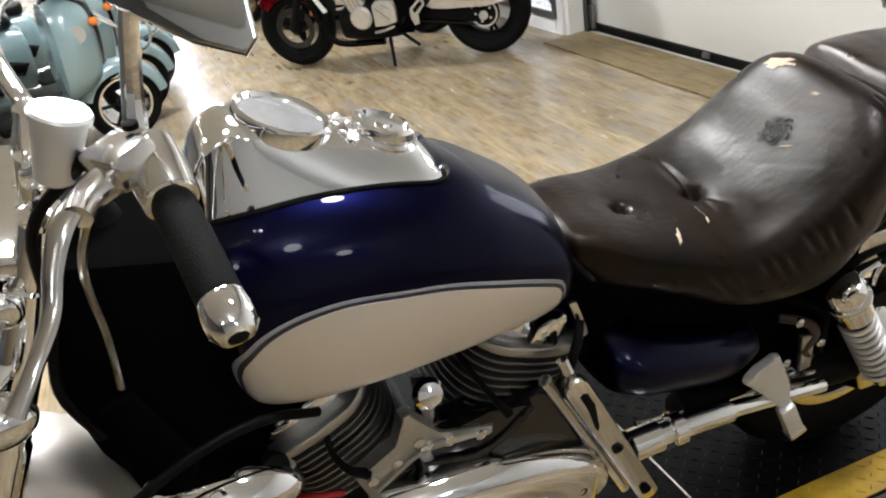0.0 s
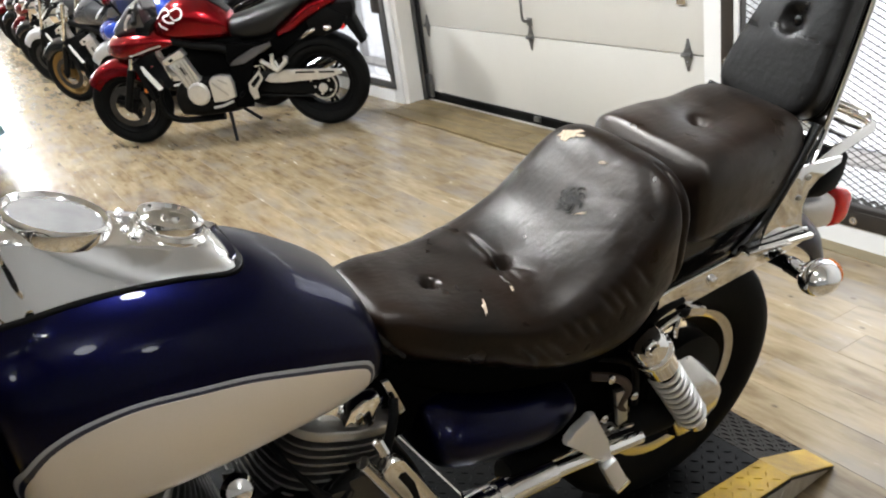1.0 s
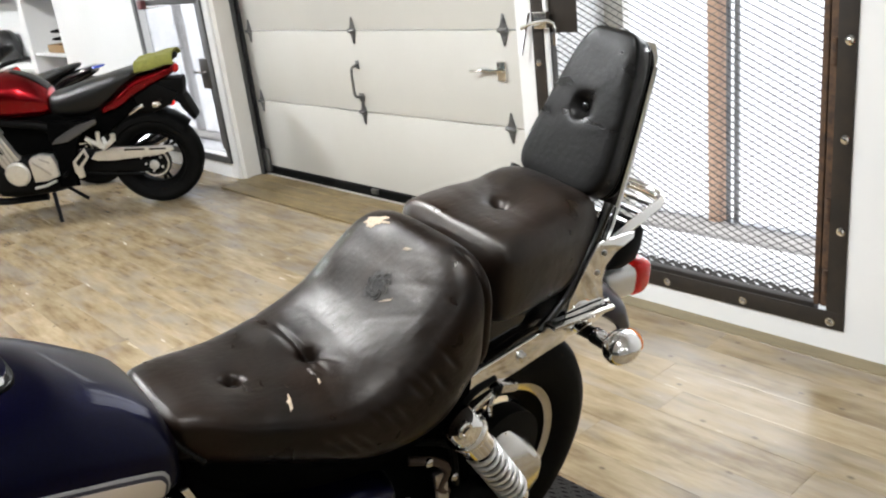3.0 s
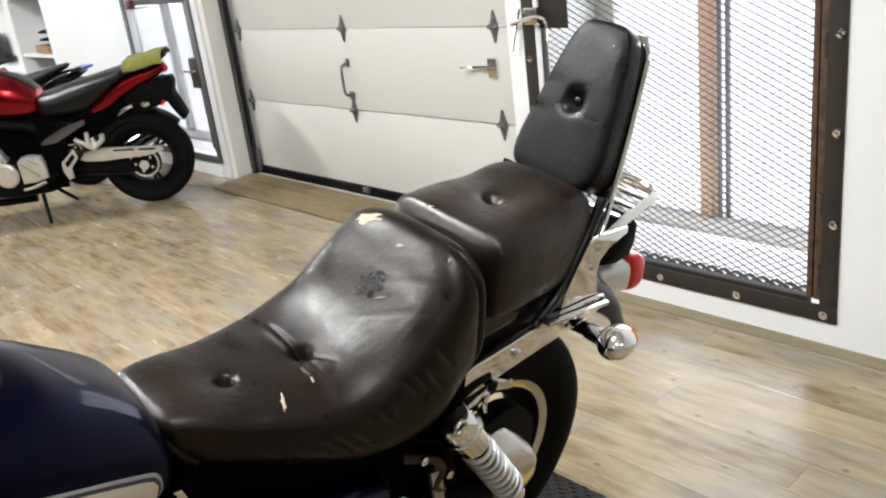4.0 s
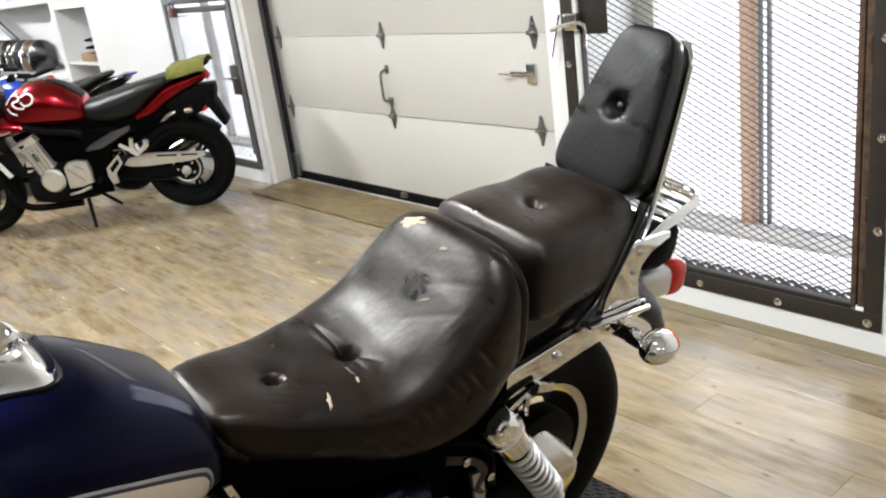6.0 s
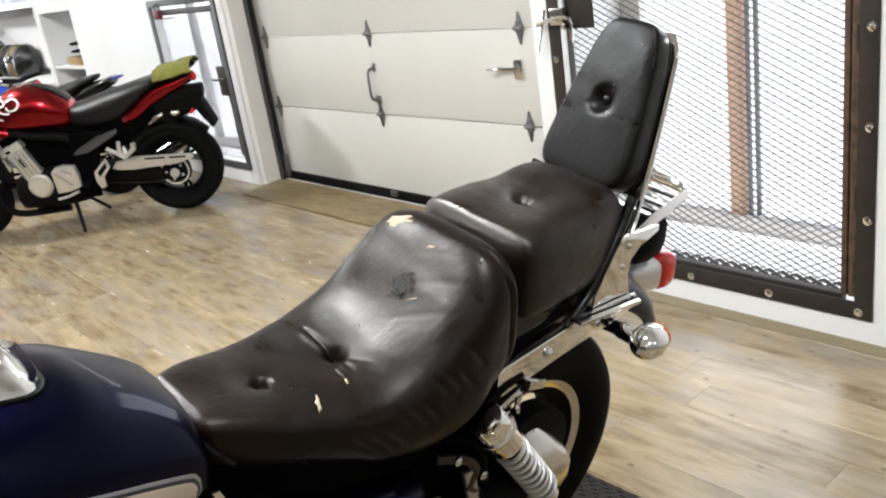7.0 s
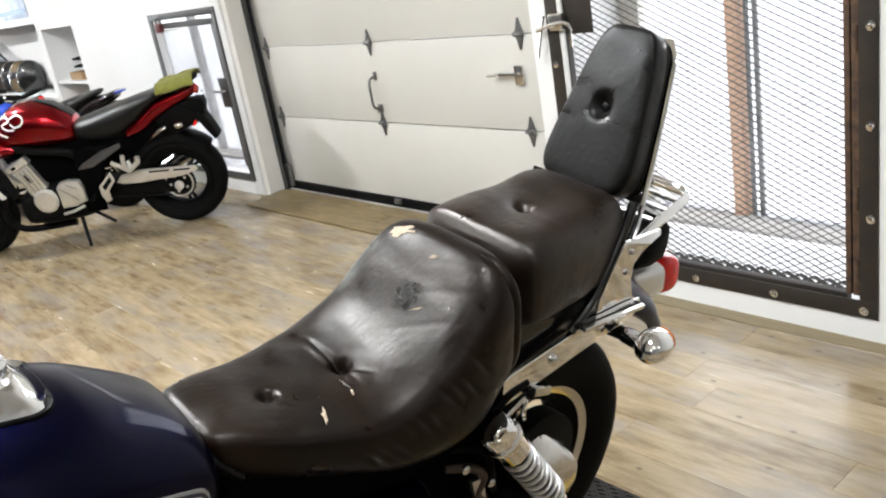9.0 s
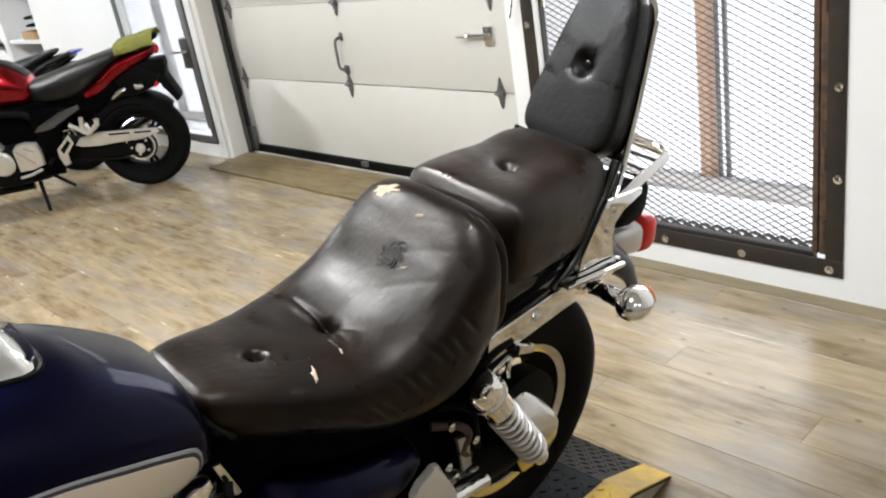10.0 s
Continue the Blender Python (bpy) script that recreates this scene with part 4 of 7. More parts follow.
def pad_mesh(low, high, tall, depth, n=26, ring=112, dent=True):
    """A padded trapezoid: rounded outline in y and z, bulging along -x."""
    loops = []
    prof = [(-1.0, 0.90), (-0.96, 0.955), (-0.85, 0.99), (-0.6, 1.0), (0.5, 1.0), (0.62, 0.985), (0.66, 1.0), (0.85, 0.99), (1.0, 0.94)]
    for u, s in prof:
        lp = []
        for k in range(ring):
            a = 2 * math.pi * k / ring
            c, sn = math.cos(a), math.sin(a)
            zz = math.copysign(abs(sn) ** 0.42, sn)
            yy = math.copysign(abs(c) ** 0.42, c)
            w = low + (high - low) * (zz + 1) / 2
            lp.append((depth / 2 * u, yy * w * s, tall / 2 + zz * tall / 2 * (1 - (1 - s) * 0.8)))
        loops.append(lp)
    bm = bmesh.new()
    rings(bm, loops, cap=False)
    bm.verts.ensure_lookup_table()
    # front face as a fine fan with a tuft
    first = [bm.verts[k] for k in range(ring)]
    prev = first
    cy, cz = 0.0, tall * 0.50
    for s in [1 - 0.96 * (k / 28) for k in range(2, 29)]:
        cur = []
        for v in first:
            y, z = cy + (v.co.y - cy) * s, cz + (v.co.z - cz) * s
            r = math.hypot(y - cy, z - cz)
            bulge = 0.010 * (1 - s) ** 0.7 - (0.026 * math.exp(-(r / 0.020) ** 2) if dent else 0)
            cur.append(bm.verts.new((-depth / 2 - bulge, y, z)))
        for k in range(ring):
            bm.faces.new((prev[k], prev[(k + 1) % ring], cur[(k + 1) % ring], cur[k]))
        prev = cur
    bm.faces.new(prev)
    bm.verts.ensure_lookup_table()
    last = [bm.verts[(len(prof) - 1) * ring + k] for k in range(ring)]
    bm.faces.new(last)
    bmesh.ops.transform(bm, matrix=BR, verts=bm.verts[:])
    return bm


sissy = part("backrest", pad_mesh(0.122, 0.068, 0.335, 0.066), BLACK_LEATHER, bike, "black vinyl sissy bar backrest pad", 75)
part("backrest_button", ellipsoid((0.005, 0.011, 0.011), tuple(BR @ Vector((-0.024, 0, 0.1675))), u=16, v=10), GLOSS_BLACK, sissy, "black tuft button")
part("backrest_frame", plate([(-0.116, 0.006), (0.116, 0.006), (0.120, 0.03), (0.073, 0.31), (0.055, 0.336), (-0.055, 0.336), (-0.073, 0.31), (-0.120, 0.03)], 0.006, BR @ pose(0.037, 0, 0) @ Matrix(((0, 0, 1, 0), (1, 0, 0, 0), (0, 1, 0, 0), (0, 0, 0, 1))), 0.002), CHROME, sissy, "chrome backing plate")

# rear fender: a curved hood over the tyre, sweeping out to a tail
path = catmull([(1.235, 0.63), (1.27, 0.66), (1.32, 0.69), (1.51, 0.715), (1.70, 0.680), (1.80, 0.640), (1.89, 0.57), (1.93, 0.50)], 5)
fl = []
for k, q in enumerate(path):
    d = path[min(k + 1, len(path) - 1)] - path[max(k - 1, 0)]
    nx, nz = -d[1] / np.hypot(*d), d[0] / np.hypot(*d)
    loop, inner = [], []
    for i in range(17):
        b = math.pi * i / 16
        dr = -0.072 * (1 - math.sin(b) ** 0.6)
        loop.append((q[0] + nx * dr, 0.106 * math.cos(b), q[1] + nz * dr))
        inner.append((q[0] + nx * (dr - 0.004), 0.102 * math.cos(b), q[1] + nz * (dr - 0.004)))
    fl.append(loop + inner[::-1])
fender = part("rear_fender", rings(bmesh.new(), fl), NAVY, bike, "navy blue rear mudguard")
part("fender_box", box((0.46, 0.22, 0.12), (1.52, 0, 0.665), bevel=0.02), GLOSS_BLACK, fender, "black under-seat box")

# chrome fender rails, sissy bar plates and rack
for s in (-1, 1):
    rail = plate([(1.33, 0.578), (1.55, 0.597), (1.70, 0.604), (1.738, 0.610), (1.752, 0.624), (1.744, 0.642), (1.70, 0.653), (1.55, 0.653), (1.36, 0.644), (1.33, 0.635)], 0.012, pose(0, s * 0.134 + 0.006, 0, 90, 0, 0), 0.003)
    rl = part("fender_rail", rail, CHROME, bike, "chrome fender rail")
    part("rail_ledge", box((0.195, 0.030, 0.010), (1.630, s * 0.152, 0.655), (0, 8, 0), 0.003), DULL_CHROME, rl, "chrome ledge along the rail")
    # no groove is cut: a thin black strip paints its shade
    part("ledge_groove_shade", box((0.180, 0.003, 0.002), (1.630, s * 0.154, 0.661), (0, 8, 0), 0.0005), BLACK, rl, "black strip standing in for the shade of a groove")
    for bx, bz in ((1.47, 0.622), (1.61, 0.630)):
        part("rail_bolt", lathe([(0.011, 0), (0.011, 0.006), (0.006, 0.010)], pose(bx, s * 0.140, bz, 90 * (1 if s < 0 else -1), 0, 0), 12), DULL_CHROME, rl)
    up = plate([(1.585, 0.640), (1.60, 0.70), (1.648, 0.772), (1.67, 0.803), (1.711, 0.799), (1.79, 0.790), (1.79, 0.776), (1.730, 0.762), (1.703, 0.742), (1.697, 0.708), (1.706, 0.668), (1.725, 0.640)], 0.005, pose(0, s * 0.143 + 0.0025, 0, 90, 0, 0), 0.0012)
    u2 = part("sissy_plate", up, CHROME, bike, "chrome sissy bar side plate")
    for bx, bz in ((1.676, 0.735), (1.692, 0.775)):
        part("rail_bolt", lathe([(0.006, 0), (0.006, 0.003), (0.003, 0.005)], pose(bx, s * 0.146, bz, 90 * (1 if s < 0 else -1), 0, 0), 10), ALUMINIUM, u2)
    part("sissy_strut", tube([(1.53, s * 0.130, 0.652), (1.60, s * 0.130, 0.702), (1.665, s * 0.128, 0.785), (1.715, s * 0.126, 0.87)], 0.011, 12, 4), GLOSS_BLACK, bike, "black sissy bar strut")
    part("sissy_strut", tube([(1.70, s * 0.136, 0.785), BR @ Vector((0.036, s * 0.124, -0.01)), BR @ Vector((0.036, s * 0.102, 0.15)), BR @ Vector((0.036, s * 0.078, 0.29))], 0.006, 10, 4), CHROME, bike, "chrome sissy bar upright")
bm = tube([(1.72, -0.132, 0.770), (1.80, -0.125, 0.790), (1.88, -0.118, 0.800), (1.935, -0.105, 0.801), (1.958, -0.06, 0.802), (1.958, 0.06, 0.802), (1.935, 0.105, 0.801), (1.88, 0.118, 0.80), (1.80, 0.125, 0.79), (1.72, 0.132, 0.77)], 0.009, 12, 5, flat=1.5)
rack = part("luggage_rack", bm, CHROME, bike, "chrome tube luggage rack")
for x in (1.80, 1.86, 1.915):
    part("rack_bar", tube([(x, -0.115, 0.795), (x, 0.115, 0.795)], 0.006, 10), CHROME, rack)
part("rack_bar", tube([(1.79, 0, 0.797), (1.955, 0, 0.802)], 0.007, 10), CHROME, rack)

# tail: black plate bracket and red light on the fender's end
tail = part("tail_bracket", plate([(1.84, 0.63), (1.90, 0.615), (1.955, 0.62), (1.972, 0.65), (1.974, 0.70), (1.955, 0.722), (1.925, 0.715), (1.87, 0.67)], 0.12, pose(0, 0.06, 0, 90, 0, 0), 0.02), BLACK, bike, "black plate bracket")
part("tail_light", Body([(1.962, 0.606, 0.565, 0.518, 0.050), (1.975, 0.612, 0.565, 0.512, 0.062), (2.012, 0.604, 0.56, 0.515, 0.062), (2.034, 0.588, 0.555, 0.524, 0.050)], 5, 5, 0.0, 0.012).mesh(16, 32), RED_LENS, tail, "red tail light lens")
part("tail_light_base", Body([(1.87, 0.60, 0.565, 0.53, 0.04), (1.92, 0.602, 0.562, 0.52, 0.052), (1.963, 0.602, 0.56, 0.515, 0.058)], 4, 4, 0.01, 0.0).mesh(12, 28), PALE_ALLOY, tail, "silver light base")
# rear turn signals
for s in (-1, 1):
    sg = part("turn_signal_stalk", tube([(1.705, s * 0.10, 0.566), (1.70, s * 0.15, 0.572), (1.692, s * 0.18, 0.577)], [0.016, 0.015, 0.018], 14, 4), BLACK, bike, "black signal stalk")
    part("stalk_ring", tube([(1.700, s * 0.145, 0.572), (1.690, s * 0.19, 0.578)], 0.0185, 20), CHROME, sg, "chrome stalk collar")
    part("signal_body", ellipsoid((0.048, 0.038, 0.035), (1.694, s * 0.218, 0.584), (0, 0, s * -8)), CHROME, sg, "chrome bullet turn signal")
    part("signal_lens", lathe([(0.025, 0), (0.027, 0.004), (0.023, 0.010), (0.014, 0.016), (0.002, 0.018)], pose(1.726, s * 0.218, 0.584, 0, 90, 0), 24), ORANGE_LENS, sg, "orange lens rim")

# shock absorbers
for s in (-1, 1):
    a, b = Vector((1.294, s * 0.166, 0.562)), Vector((1.472, s * 0.166, 0.275))
    d = (b - a).normalized()
    m = Matrix.Translation(a) @ d.to_track_quat("Z", "Y").to_matrix().to_4x4()
    L = (b - a).length
    sh = part("shock_absorber", lathe([(0.018, -0.032), (0.031, -0.028), (0.0355, -0.020), (0.036, 0.012), (0.041, 0.014), (0.042, 0.020), (0.040, 0.026), (0.0355, 0.028), (0.0345, 0.076), (0.029, 0.081), (0.014, 0.083), (0.014, L - 0.03), (0.022, L - 0.028), (0.022, L)], m, 32), CHROME, bike, "chrome shock absorber with exposed coil spring")
    coil = [m @ Vector((0.0295 * math.cos(t), 0.0295 * math.sin(t), 0.088 + (L - 0.125) * t / (2 * math.pi * 9))) for t in (2 * math.pi * 9 * k / 200 for k in range(201))]
    # black sleeve added round the rod to paint the shade between the coils
    part("dark_gap_sleeve", tube([m @ Vector((0, 0, 0.09)), m @ Vector((0, 0, L - 0.03))], 0.019, 16), MATTE_BLACK, sh)
    part("coil_spring", tube(coil, 0.0052, 8), PALE_ALLOY, sh, "chrome coil spring")
    eye = part("shock_eye", lathe([(0.0095, -0.006), (0.015, -0.006), (0.017, 0.0), (0.017, 0.006), (0.015, 0.009), (0.0095, 0.008)], pose(a.x - 0.022, a.y + s * 0.024, a.z + 0.022, -90 * s, 0, 0), 24, closed=True), DULL_CHROME, sh, "chrome mounting eye")
    part("shock_bolt", lathe([(0.009, -0.002), (0.009, 0.003), (0.005, 0.006)], pose(a.x - 0.022, a.y + s * 0.024, a.z + 0.022, -90 * s, 0, 0), 10), DARK_METAL, eye)
    # mount over the shock's head
    part("shock_mount", tube([(1.30, s * 0.135, 0.565), (1.34, s * 0.140, 0.60), (1.40, s * 0.138, 0.605)], [0.011, 0.009, 0.008], 12, 4), DARK_METAL, bike, "dark shock mount")
hook = part("helmet_hook", box((0.050, 0.024, 0.020), (1.432, -0.142, 0.572), (0, 22, 0), 0.004), DULL_CHROME, bike, "chrome grab hook bracket")
part("hook_arm", tube([(1.412, -0.142, 0.575), (1.37, -0.146, 0.572), (1.318, -0.150, 0.560)], [0.006, 0.0055, 0.005], 8, 3), CHROME, hook, "thin chrome arm")
part("hook_tab", tube([(1.392, -0.146, 0.572), (1.380, -0.150, 0.552), (1.384, -0.150, 0.530)], [0.006, 0.006, 0.004], 8, 3), CHROME, hook)
part("hook_bolt", lathe([(0.010, 0), (0.010, 0.008), (0.006, 0.010)], pose(1.400, -0.146, 0.582, 90, 0, 0), 6), DARK_METAL, hook)

# shaft drive, swing arm, brake parts
bm = bmesh.new()
for p in ((1.40, -0.09, 0.42), (1.48, -0.09, 0.428), (1.545, -0.09, 0.375), (1.575, -0.09, 0.31), (1.562, -0.09, 0.245), (1.50, -0.09, 0.195), (1.43, -0.09, 0.205), (1.39, -0.09, 0.30),
          (1.550, -0.160, 0.325), (1.552, -0.156, 0.272), (1.505, -0.152, 0.222), (1.44, -0.155, 0.235), (1.415, -0.162, 0.29), (1.425, -0.166, 0.352), (1.418, -0.125, 0.418), (1.475, -0.125, 0.420)):
    bm.verts.new(p)
bmesh.ops.convex_hull(bm, input=bm.verts)
bmesh.ops.dissolve_limit(bm, angle_limit=radians(6), verts=bm.verts, edges=bm.edges)
bmesh.ops.bevel(bm, geom=bm.edges[:], offset=0.010, segments=3, affect="EDGES", profile=0.5)
drive = part("final_drive", bm, DULL_CHROME, bike, "cast aluminium final drive housing")
part("drive_drum", lathe([(0.03, -0.02), (0.098, -0.02), (0.104, -0.012), (0.104, 0.03), (0.05, 0.035)], pose(1.475, -0.085, 0.352, 90, 0, 0), 36), DARK_METAL, drive, "dark hub drum")
part("drive_bolt", lathe([(0.008, 0), (0.008, 0.006), (0.004, 0.008)], pose(1.50, -0.158, 0.262, 90, 0, 0), 8), DARK_METAL, drive)
part("drive_shaft_tube", tube([(1.46, -0.115, 0.30), (1.25, -0.115, 0.315), (1.02, -0.11, 0.335)], [0.045, 0.036, 0.034], 20, 4), DARK_METAL, bike, "black drive shaft tube")
part("swing_arm", tube([(1.51, 0.115, 0.325), (1.2, 0.12, 0.33), (0.98, 0.11, 0.34)], 0.026, 14), DARK_METAL, bike, "black swing arm")

# left side cover
SC = Body([(0.845, 0.585, 0.53, 0.46, 0.13), (0.90, 0.60, 0.52, 0.435, 0.162), (1.0, 0.578, 0.50, 0.415, 0.170), (1.08, 0.548, 0.478, 0.402, 0.166), (1.14, 0.52, 0.468, 0.42, 0.150), (1.172, 0.502, 0.475, 0.45, 0.135)], 1.7, 2.8, 0.025, 0.02)
part("side_cover", SC.mesh(36, 48), NAVY, bike, "navy blue side cover")
part("frame_spine", box((0.62, 0.16, 0.16), (0.98, 0, 0.60), bevel=0.02), MATTE_BLACK, bike, "black frame and airbox")
part("frame_spine", box((0.36, 0.20, 0.22), (1.22, 0, 0.42), bevel=0.03), MATTE_BLACK, bike, "black battery box")
part("seat_pan", Body([(0.80, 0.72, 0.69, 0.64, 0.07), (0.95, 0.69, 0.62, 0.56, 0.12), (1.15, 0.66, 0.59, 0.53, 0.155), (1.36, 0.70, 0.63, 0.56, 0.14)], 3, 3, 0.02, 0.02).mesh(24, 36), MATTE_BLACK, bike, "black seat pan")

# lower chrome: exhaust-like rail, passenger peg and its bracket
rail = part("lower_rail", tube([(0.875, -0.175, 0.385), (0.93, -0.175, 0.386), (0.932, -0.175, 0.386), (1.0, -0.175, 0.384), (1.08, -0.175, 0.375), (1.085, -0.175, 0.374), (1.30, -0.172, 0.335)], [0.028, 0.028, 0.020, 0.022, 0.021, 0.015, 0.014], 18), CHROME, bike, "chrome frame rail below the side cover")
part("rail_clamp", lathe([(0.026, -0.012), (0.030, -0.010), (0.030, 0.010), (0.026, 0.012)], pose(0.965, -0.175, 0.386, 0, 90, 0), 20), CHROME, rail)
peg_b = part("peg_bracket", plate([(1.146, 0.486), (1.160, 0.482), (1.198, 0.398), (1.216, 0.340), (1.188, 0.338), (1.140, 0.405), (1.096, 0.440), (1.098, 0.454), (1.118, 0.462)], 0.016, pose(0, -0.172, 0, 90, 0, 0), 0.005), PALE_ALLOY, bike, "cast alloy passenger peg bracket")
part("passenger_peg", box((0.034, 0.024, 0.092), (1.222, -0.186, 0.296), (0, -26, 0), 0.007), PALE_ALLOY, peg_b, "folded passenger foot peg")
part("peg_tip", box((0.038, 0.028, 0.018), (1.244, -0.186, 0.252), (0, -26, 0), 0.005), CHROME, peg_b)

# engine: crankcase, two finned cylinders in a vee, covers
eng = part("crankcase", Body([(0.30, 0.46, 0.36, 0.20, 0.10), (0.40, 0.50, 0.36, 0.17, 0.14), (0.62, 0.50, 0.34, 0.17, 0.15), (0.80, 0.47, 0.34, 0.20, 0.14), (0.88, 0.43, 0.34, 0.24, 0.10)], 3.5, 3, 0.04, 0.04).mesh(30, 40), DARK_METAL, bike, "dark cast crankcase")


def cylinder(cx, cz, lean, fins):
    m = pose(cx, 0, cz, 0, lean, 0)
    cyl = part("cylinder", lathe([(0.085, 0), (0.085, 0.012 + fins * 0.015)], m, 32), DARK_METAL, bike, "finned engine cylinder")
    for k in range(fins):
        z = 0.010 + k * 0.0150
        bm = bmesh.new()
        pts = []
        for i in range(28):
            a = 2 * math.pi * i / 28
            c, s = math.cos(a), math.sin(a)
            pts.append((0.105 * math.copysign(abs(c) ** 0.62, c), 0.125 * math.copysign(abs(s) ** 0.62, s)))
        plate(pts, 0.0045, m @ pose(0, 0, z), 0.0012, bm=bm)
        part("fin", bm, mat_fin, cyl)
    zt = 0.010 + fins * 0.0150
    oval = lambda rx, ry: [(rx * math.copysign(abs(math.cos(a)) ** 0.6, math.cos(a)), ry * math.copysign(abs(math.sin(a)) ** 0.6, math.sin(a))) for a in (2 * math.pi * i / 32 for i in range(32))]
    part("cylinder_head", plate(oval(0.106, 0.126), 0.018, m @ pose(0, 0, zt), 0.004), ALUMINIUM, cyl, "silver head band")
    part("rocker_cap", plate(oval(0.085, 0.105), 0.035, m @ pose(0, 0, zt + 0.019), 0.010), CHROME, cyl, "chrome rocker cap")
    return cyl


mat_fin = mat("engine fins", (0.16, 0.155, 0.15), 0.34, 0.85, second=(0.24, 0.235, 0.23), scale=40)
cylinder(0.468, 0.405, -24, 14)
cylinder(0.632, 0.400, 22, 15)
# chrome left engine cover with fluted arrow shape
cov = part("engine_cover", Body([(0.40, 0.50, 0.44, 0.36, 0.02), (0.46, 0.52, 0.44, 0.33, 0.05), (0.60, 0.515, 0.43, 0.32, 0.06), (0.72, 0.485, 0.41, 0.31, 0.055), (0.80, 0.44, 0.38, 0.30, 0.045), (0.835, 0.40, 0.365, 0.32, 0.02)], 3, 3, 0.04, 0.04).mesh(30, 32), CHROME, bike, "polished chrome engine side cover")
cov.location = (0, -0.150, -0.035)
for k in range(3):
    part("cover_rib", tube([(0.50 + 0.05 * k, -0.206, 0.445 - 0.02 * k), (0.61 + 0.05 * k, -0.209, 0.415 - 0.03 * k), (0.70 + 0.03 * k, -0.205, 0.385 - 0.035 * k)], [0.004, 0.008, 0.003], 10, 4), DULL_CHROME, cov).location = (0, 0.150, 0.035)
part("crankcase_cover", plate([(0.505, 0.565), (0.632, 0.548), (0.700, 0.562), (0.748, 0.560), (0.80, 0.43), (0.85, 0.30), (0.72, 0.36), (0.52, 0.40)], 0.05, pose(0, -0.098, 0, 90, 0, 0), 0.016), GLOSS_BLACK, eng, "polished black crankcase side cover")
part("crankcase_seam", tube([(0.52, -0.149, 0.505), (0.60, -0.152, 0.485), (0.65, -0.152, 0.50), (0.70, -0.149, 0.545)], 0.006, 8, 4), GLOSS_BLACK, eng)
part("cover_bolt", lathe([(0.010, 0), (0.010, 0.004), (0.007, 0.006), (0.005, 0.003)], pose(0.770, -0.196, 0.352, 90, 0, 0), 14), DARK_METAL, bike)
part("cover_lobe", lathe([(0.05, 0), (0.052, 0.012), (0.045, 0.022), (0.01, 0.026)], pose(0.780, -0.168, 0.348, 90, 0, 0), 32), CHROME, bike, "round chrome cover end")
# vee centre: chrome plug, hoses, valve cap
part("vee_fitting", tube([(0.555, -0.10, 0.50), (0.545, -0.12, 0.57), (0.532, -0.135, 0.64)], [0.016, 0.013, 0.014], 14, 4), DULL_CHROME, bike, "chrome fitting between the cylinders")
part("vee_knob", lathe([(0.006, -0.03), (0.010, -0.012), (0.020, -0.006), (0.024, 0.006), (0.018, 0.016), (0.004, 0.020)], pose(0.532, -0.155, 0.660, 60, 0, 0), 20), CHROME, bike, "chrome mushroom knob")
part("hose", tube([(0.54, -0.09, 0.63), (0.53, -0.12, 0.57), (0.50, -0.13, 0.53)], 0.010, 10, 4), BLACK, bike)
# slotted chrome cover on the rear down tube
bar_a, bar_b, bar_r = Vector((0.752, 0.600)), Vector((0.908, 0.268)), 0.021
bar_d = (bar_b - bar_a).normalized()
bar_turn = math.atan2(bar_d.y, bar_d.x)
poly = [(bar_a.x + bar_r * math.cos(bar_turn + math.pi / 2 + math.pi * k / 8), bar_a.y + bar_r * math.sin(bar_turn + math.pi / 2 + math.pi * k / 8)) for k in range(9)]
poly += [(bar_b.x + bar_r * math.cos(bar_turn - math.pi / 2 + math.pi * k / 8), bar_b.y + bar_r * math.sin(bar_turn - math.pi / 2 + math.pi * k / 8)) for k in range(9)]
dt = part("down_tube_cover", plate(poly, 0.024, pose(0, -0.176, 0, 90, 0, 0), 0.007), DULL_CHROME, bike, "chrome slotted frame cover")
# the cover is uncut: a black plate on its face paints the slot's shade
slot = [bar_a + bar_d * a + Vector((-bar_d.y, bar_d.x)) * w for a, w in ((0.010, 0.004), (0.016, 0.010), (0.05, 0.010), (0.105, -0.004), (0.112, -0.010), (0.10, -0.011), (0.05, -0.003), (0.014, -0.004))]
part("cover_slot_shade", plate([(p.x, p.y) for p in slot], 0.006, pose(0, -0.1955, 0, 90, 0, 0), 0.001), BLACK, dt, "black plate standing in for the shade in a slot")
for a in (0.185, 0.345):
    p = bar_a + bar_d * a
    part("cover_bolt", lathe([(0.010, 0), (0.010, 0.004), (0.006, 0.006), (0.004, 0.002)], pose(p.x, -0.200, p.y, 90, 0, 0), 12), DARK_METAL, dt)
part("down_tube_side", tube([(0.722, -0.150, 0.592), (0.80, -0.156, 0.43), (0.885, -0.156, 0.25)], [0.011, 0.012, 0.012], 12, 4), DULL_CHROME, bike, "thin chrome rail beside the frame cover")
part("cover_stud", tube([(0.742, -0.165, 0.640), (0.748, -0.175, 0.618)], 0.009, 10), DULL_CHROME, bike)
part("rear_cylinder_pipe", tube([(0.80, -0.115, 0.655), (0.785, -0.135, 0.63), (0.762, -0.15, 0.59), (0.748, -0.155, 0.55)], 0.008, 12, 5), BLACK, bike, "thin black pipe behind the cylinder")
part("neck_bracket", plate([(0.784, 0.690), (0.797, 0.689), (0.823, 0.614), (0.811, 0.611)], 0.008, pose(0, -0.103, 0, 90, 0, 0), 0.002), DULL_CHROME, bike, "narrow metal strip under the seat nose")
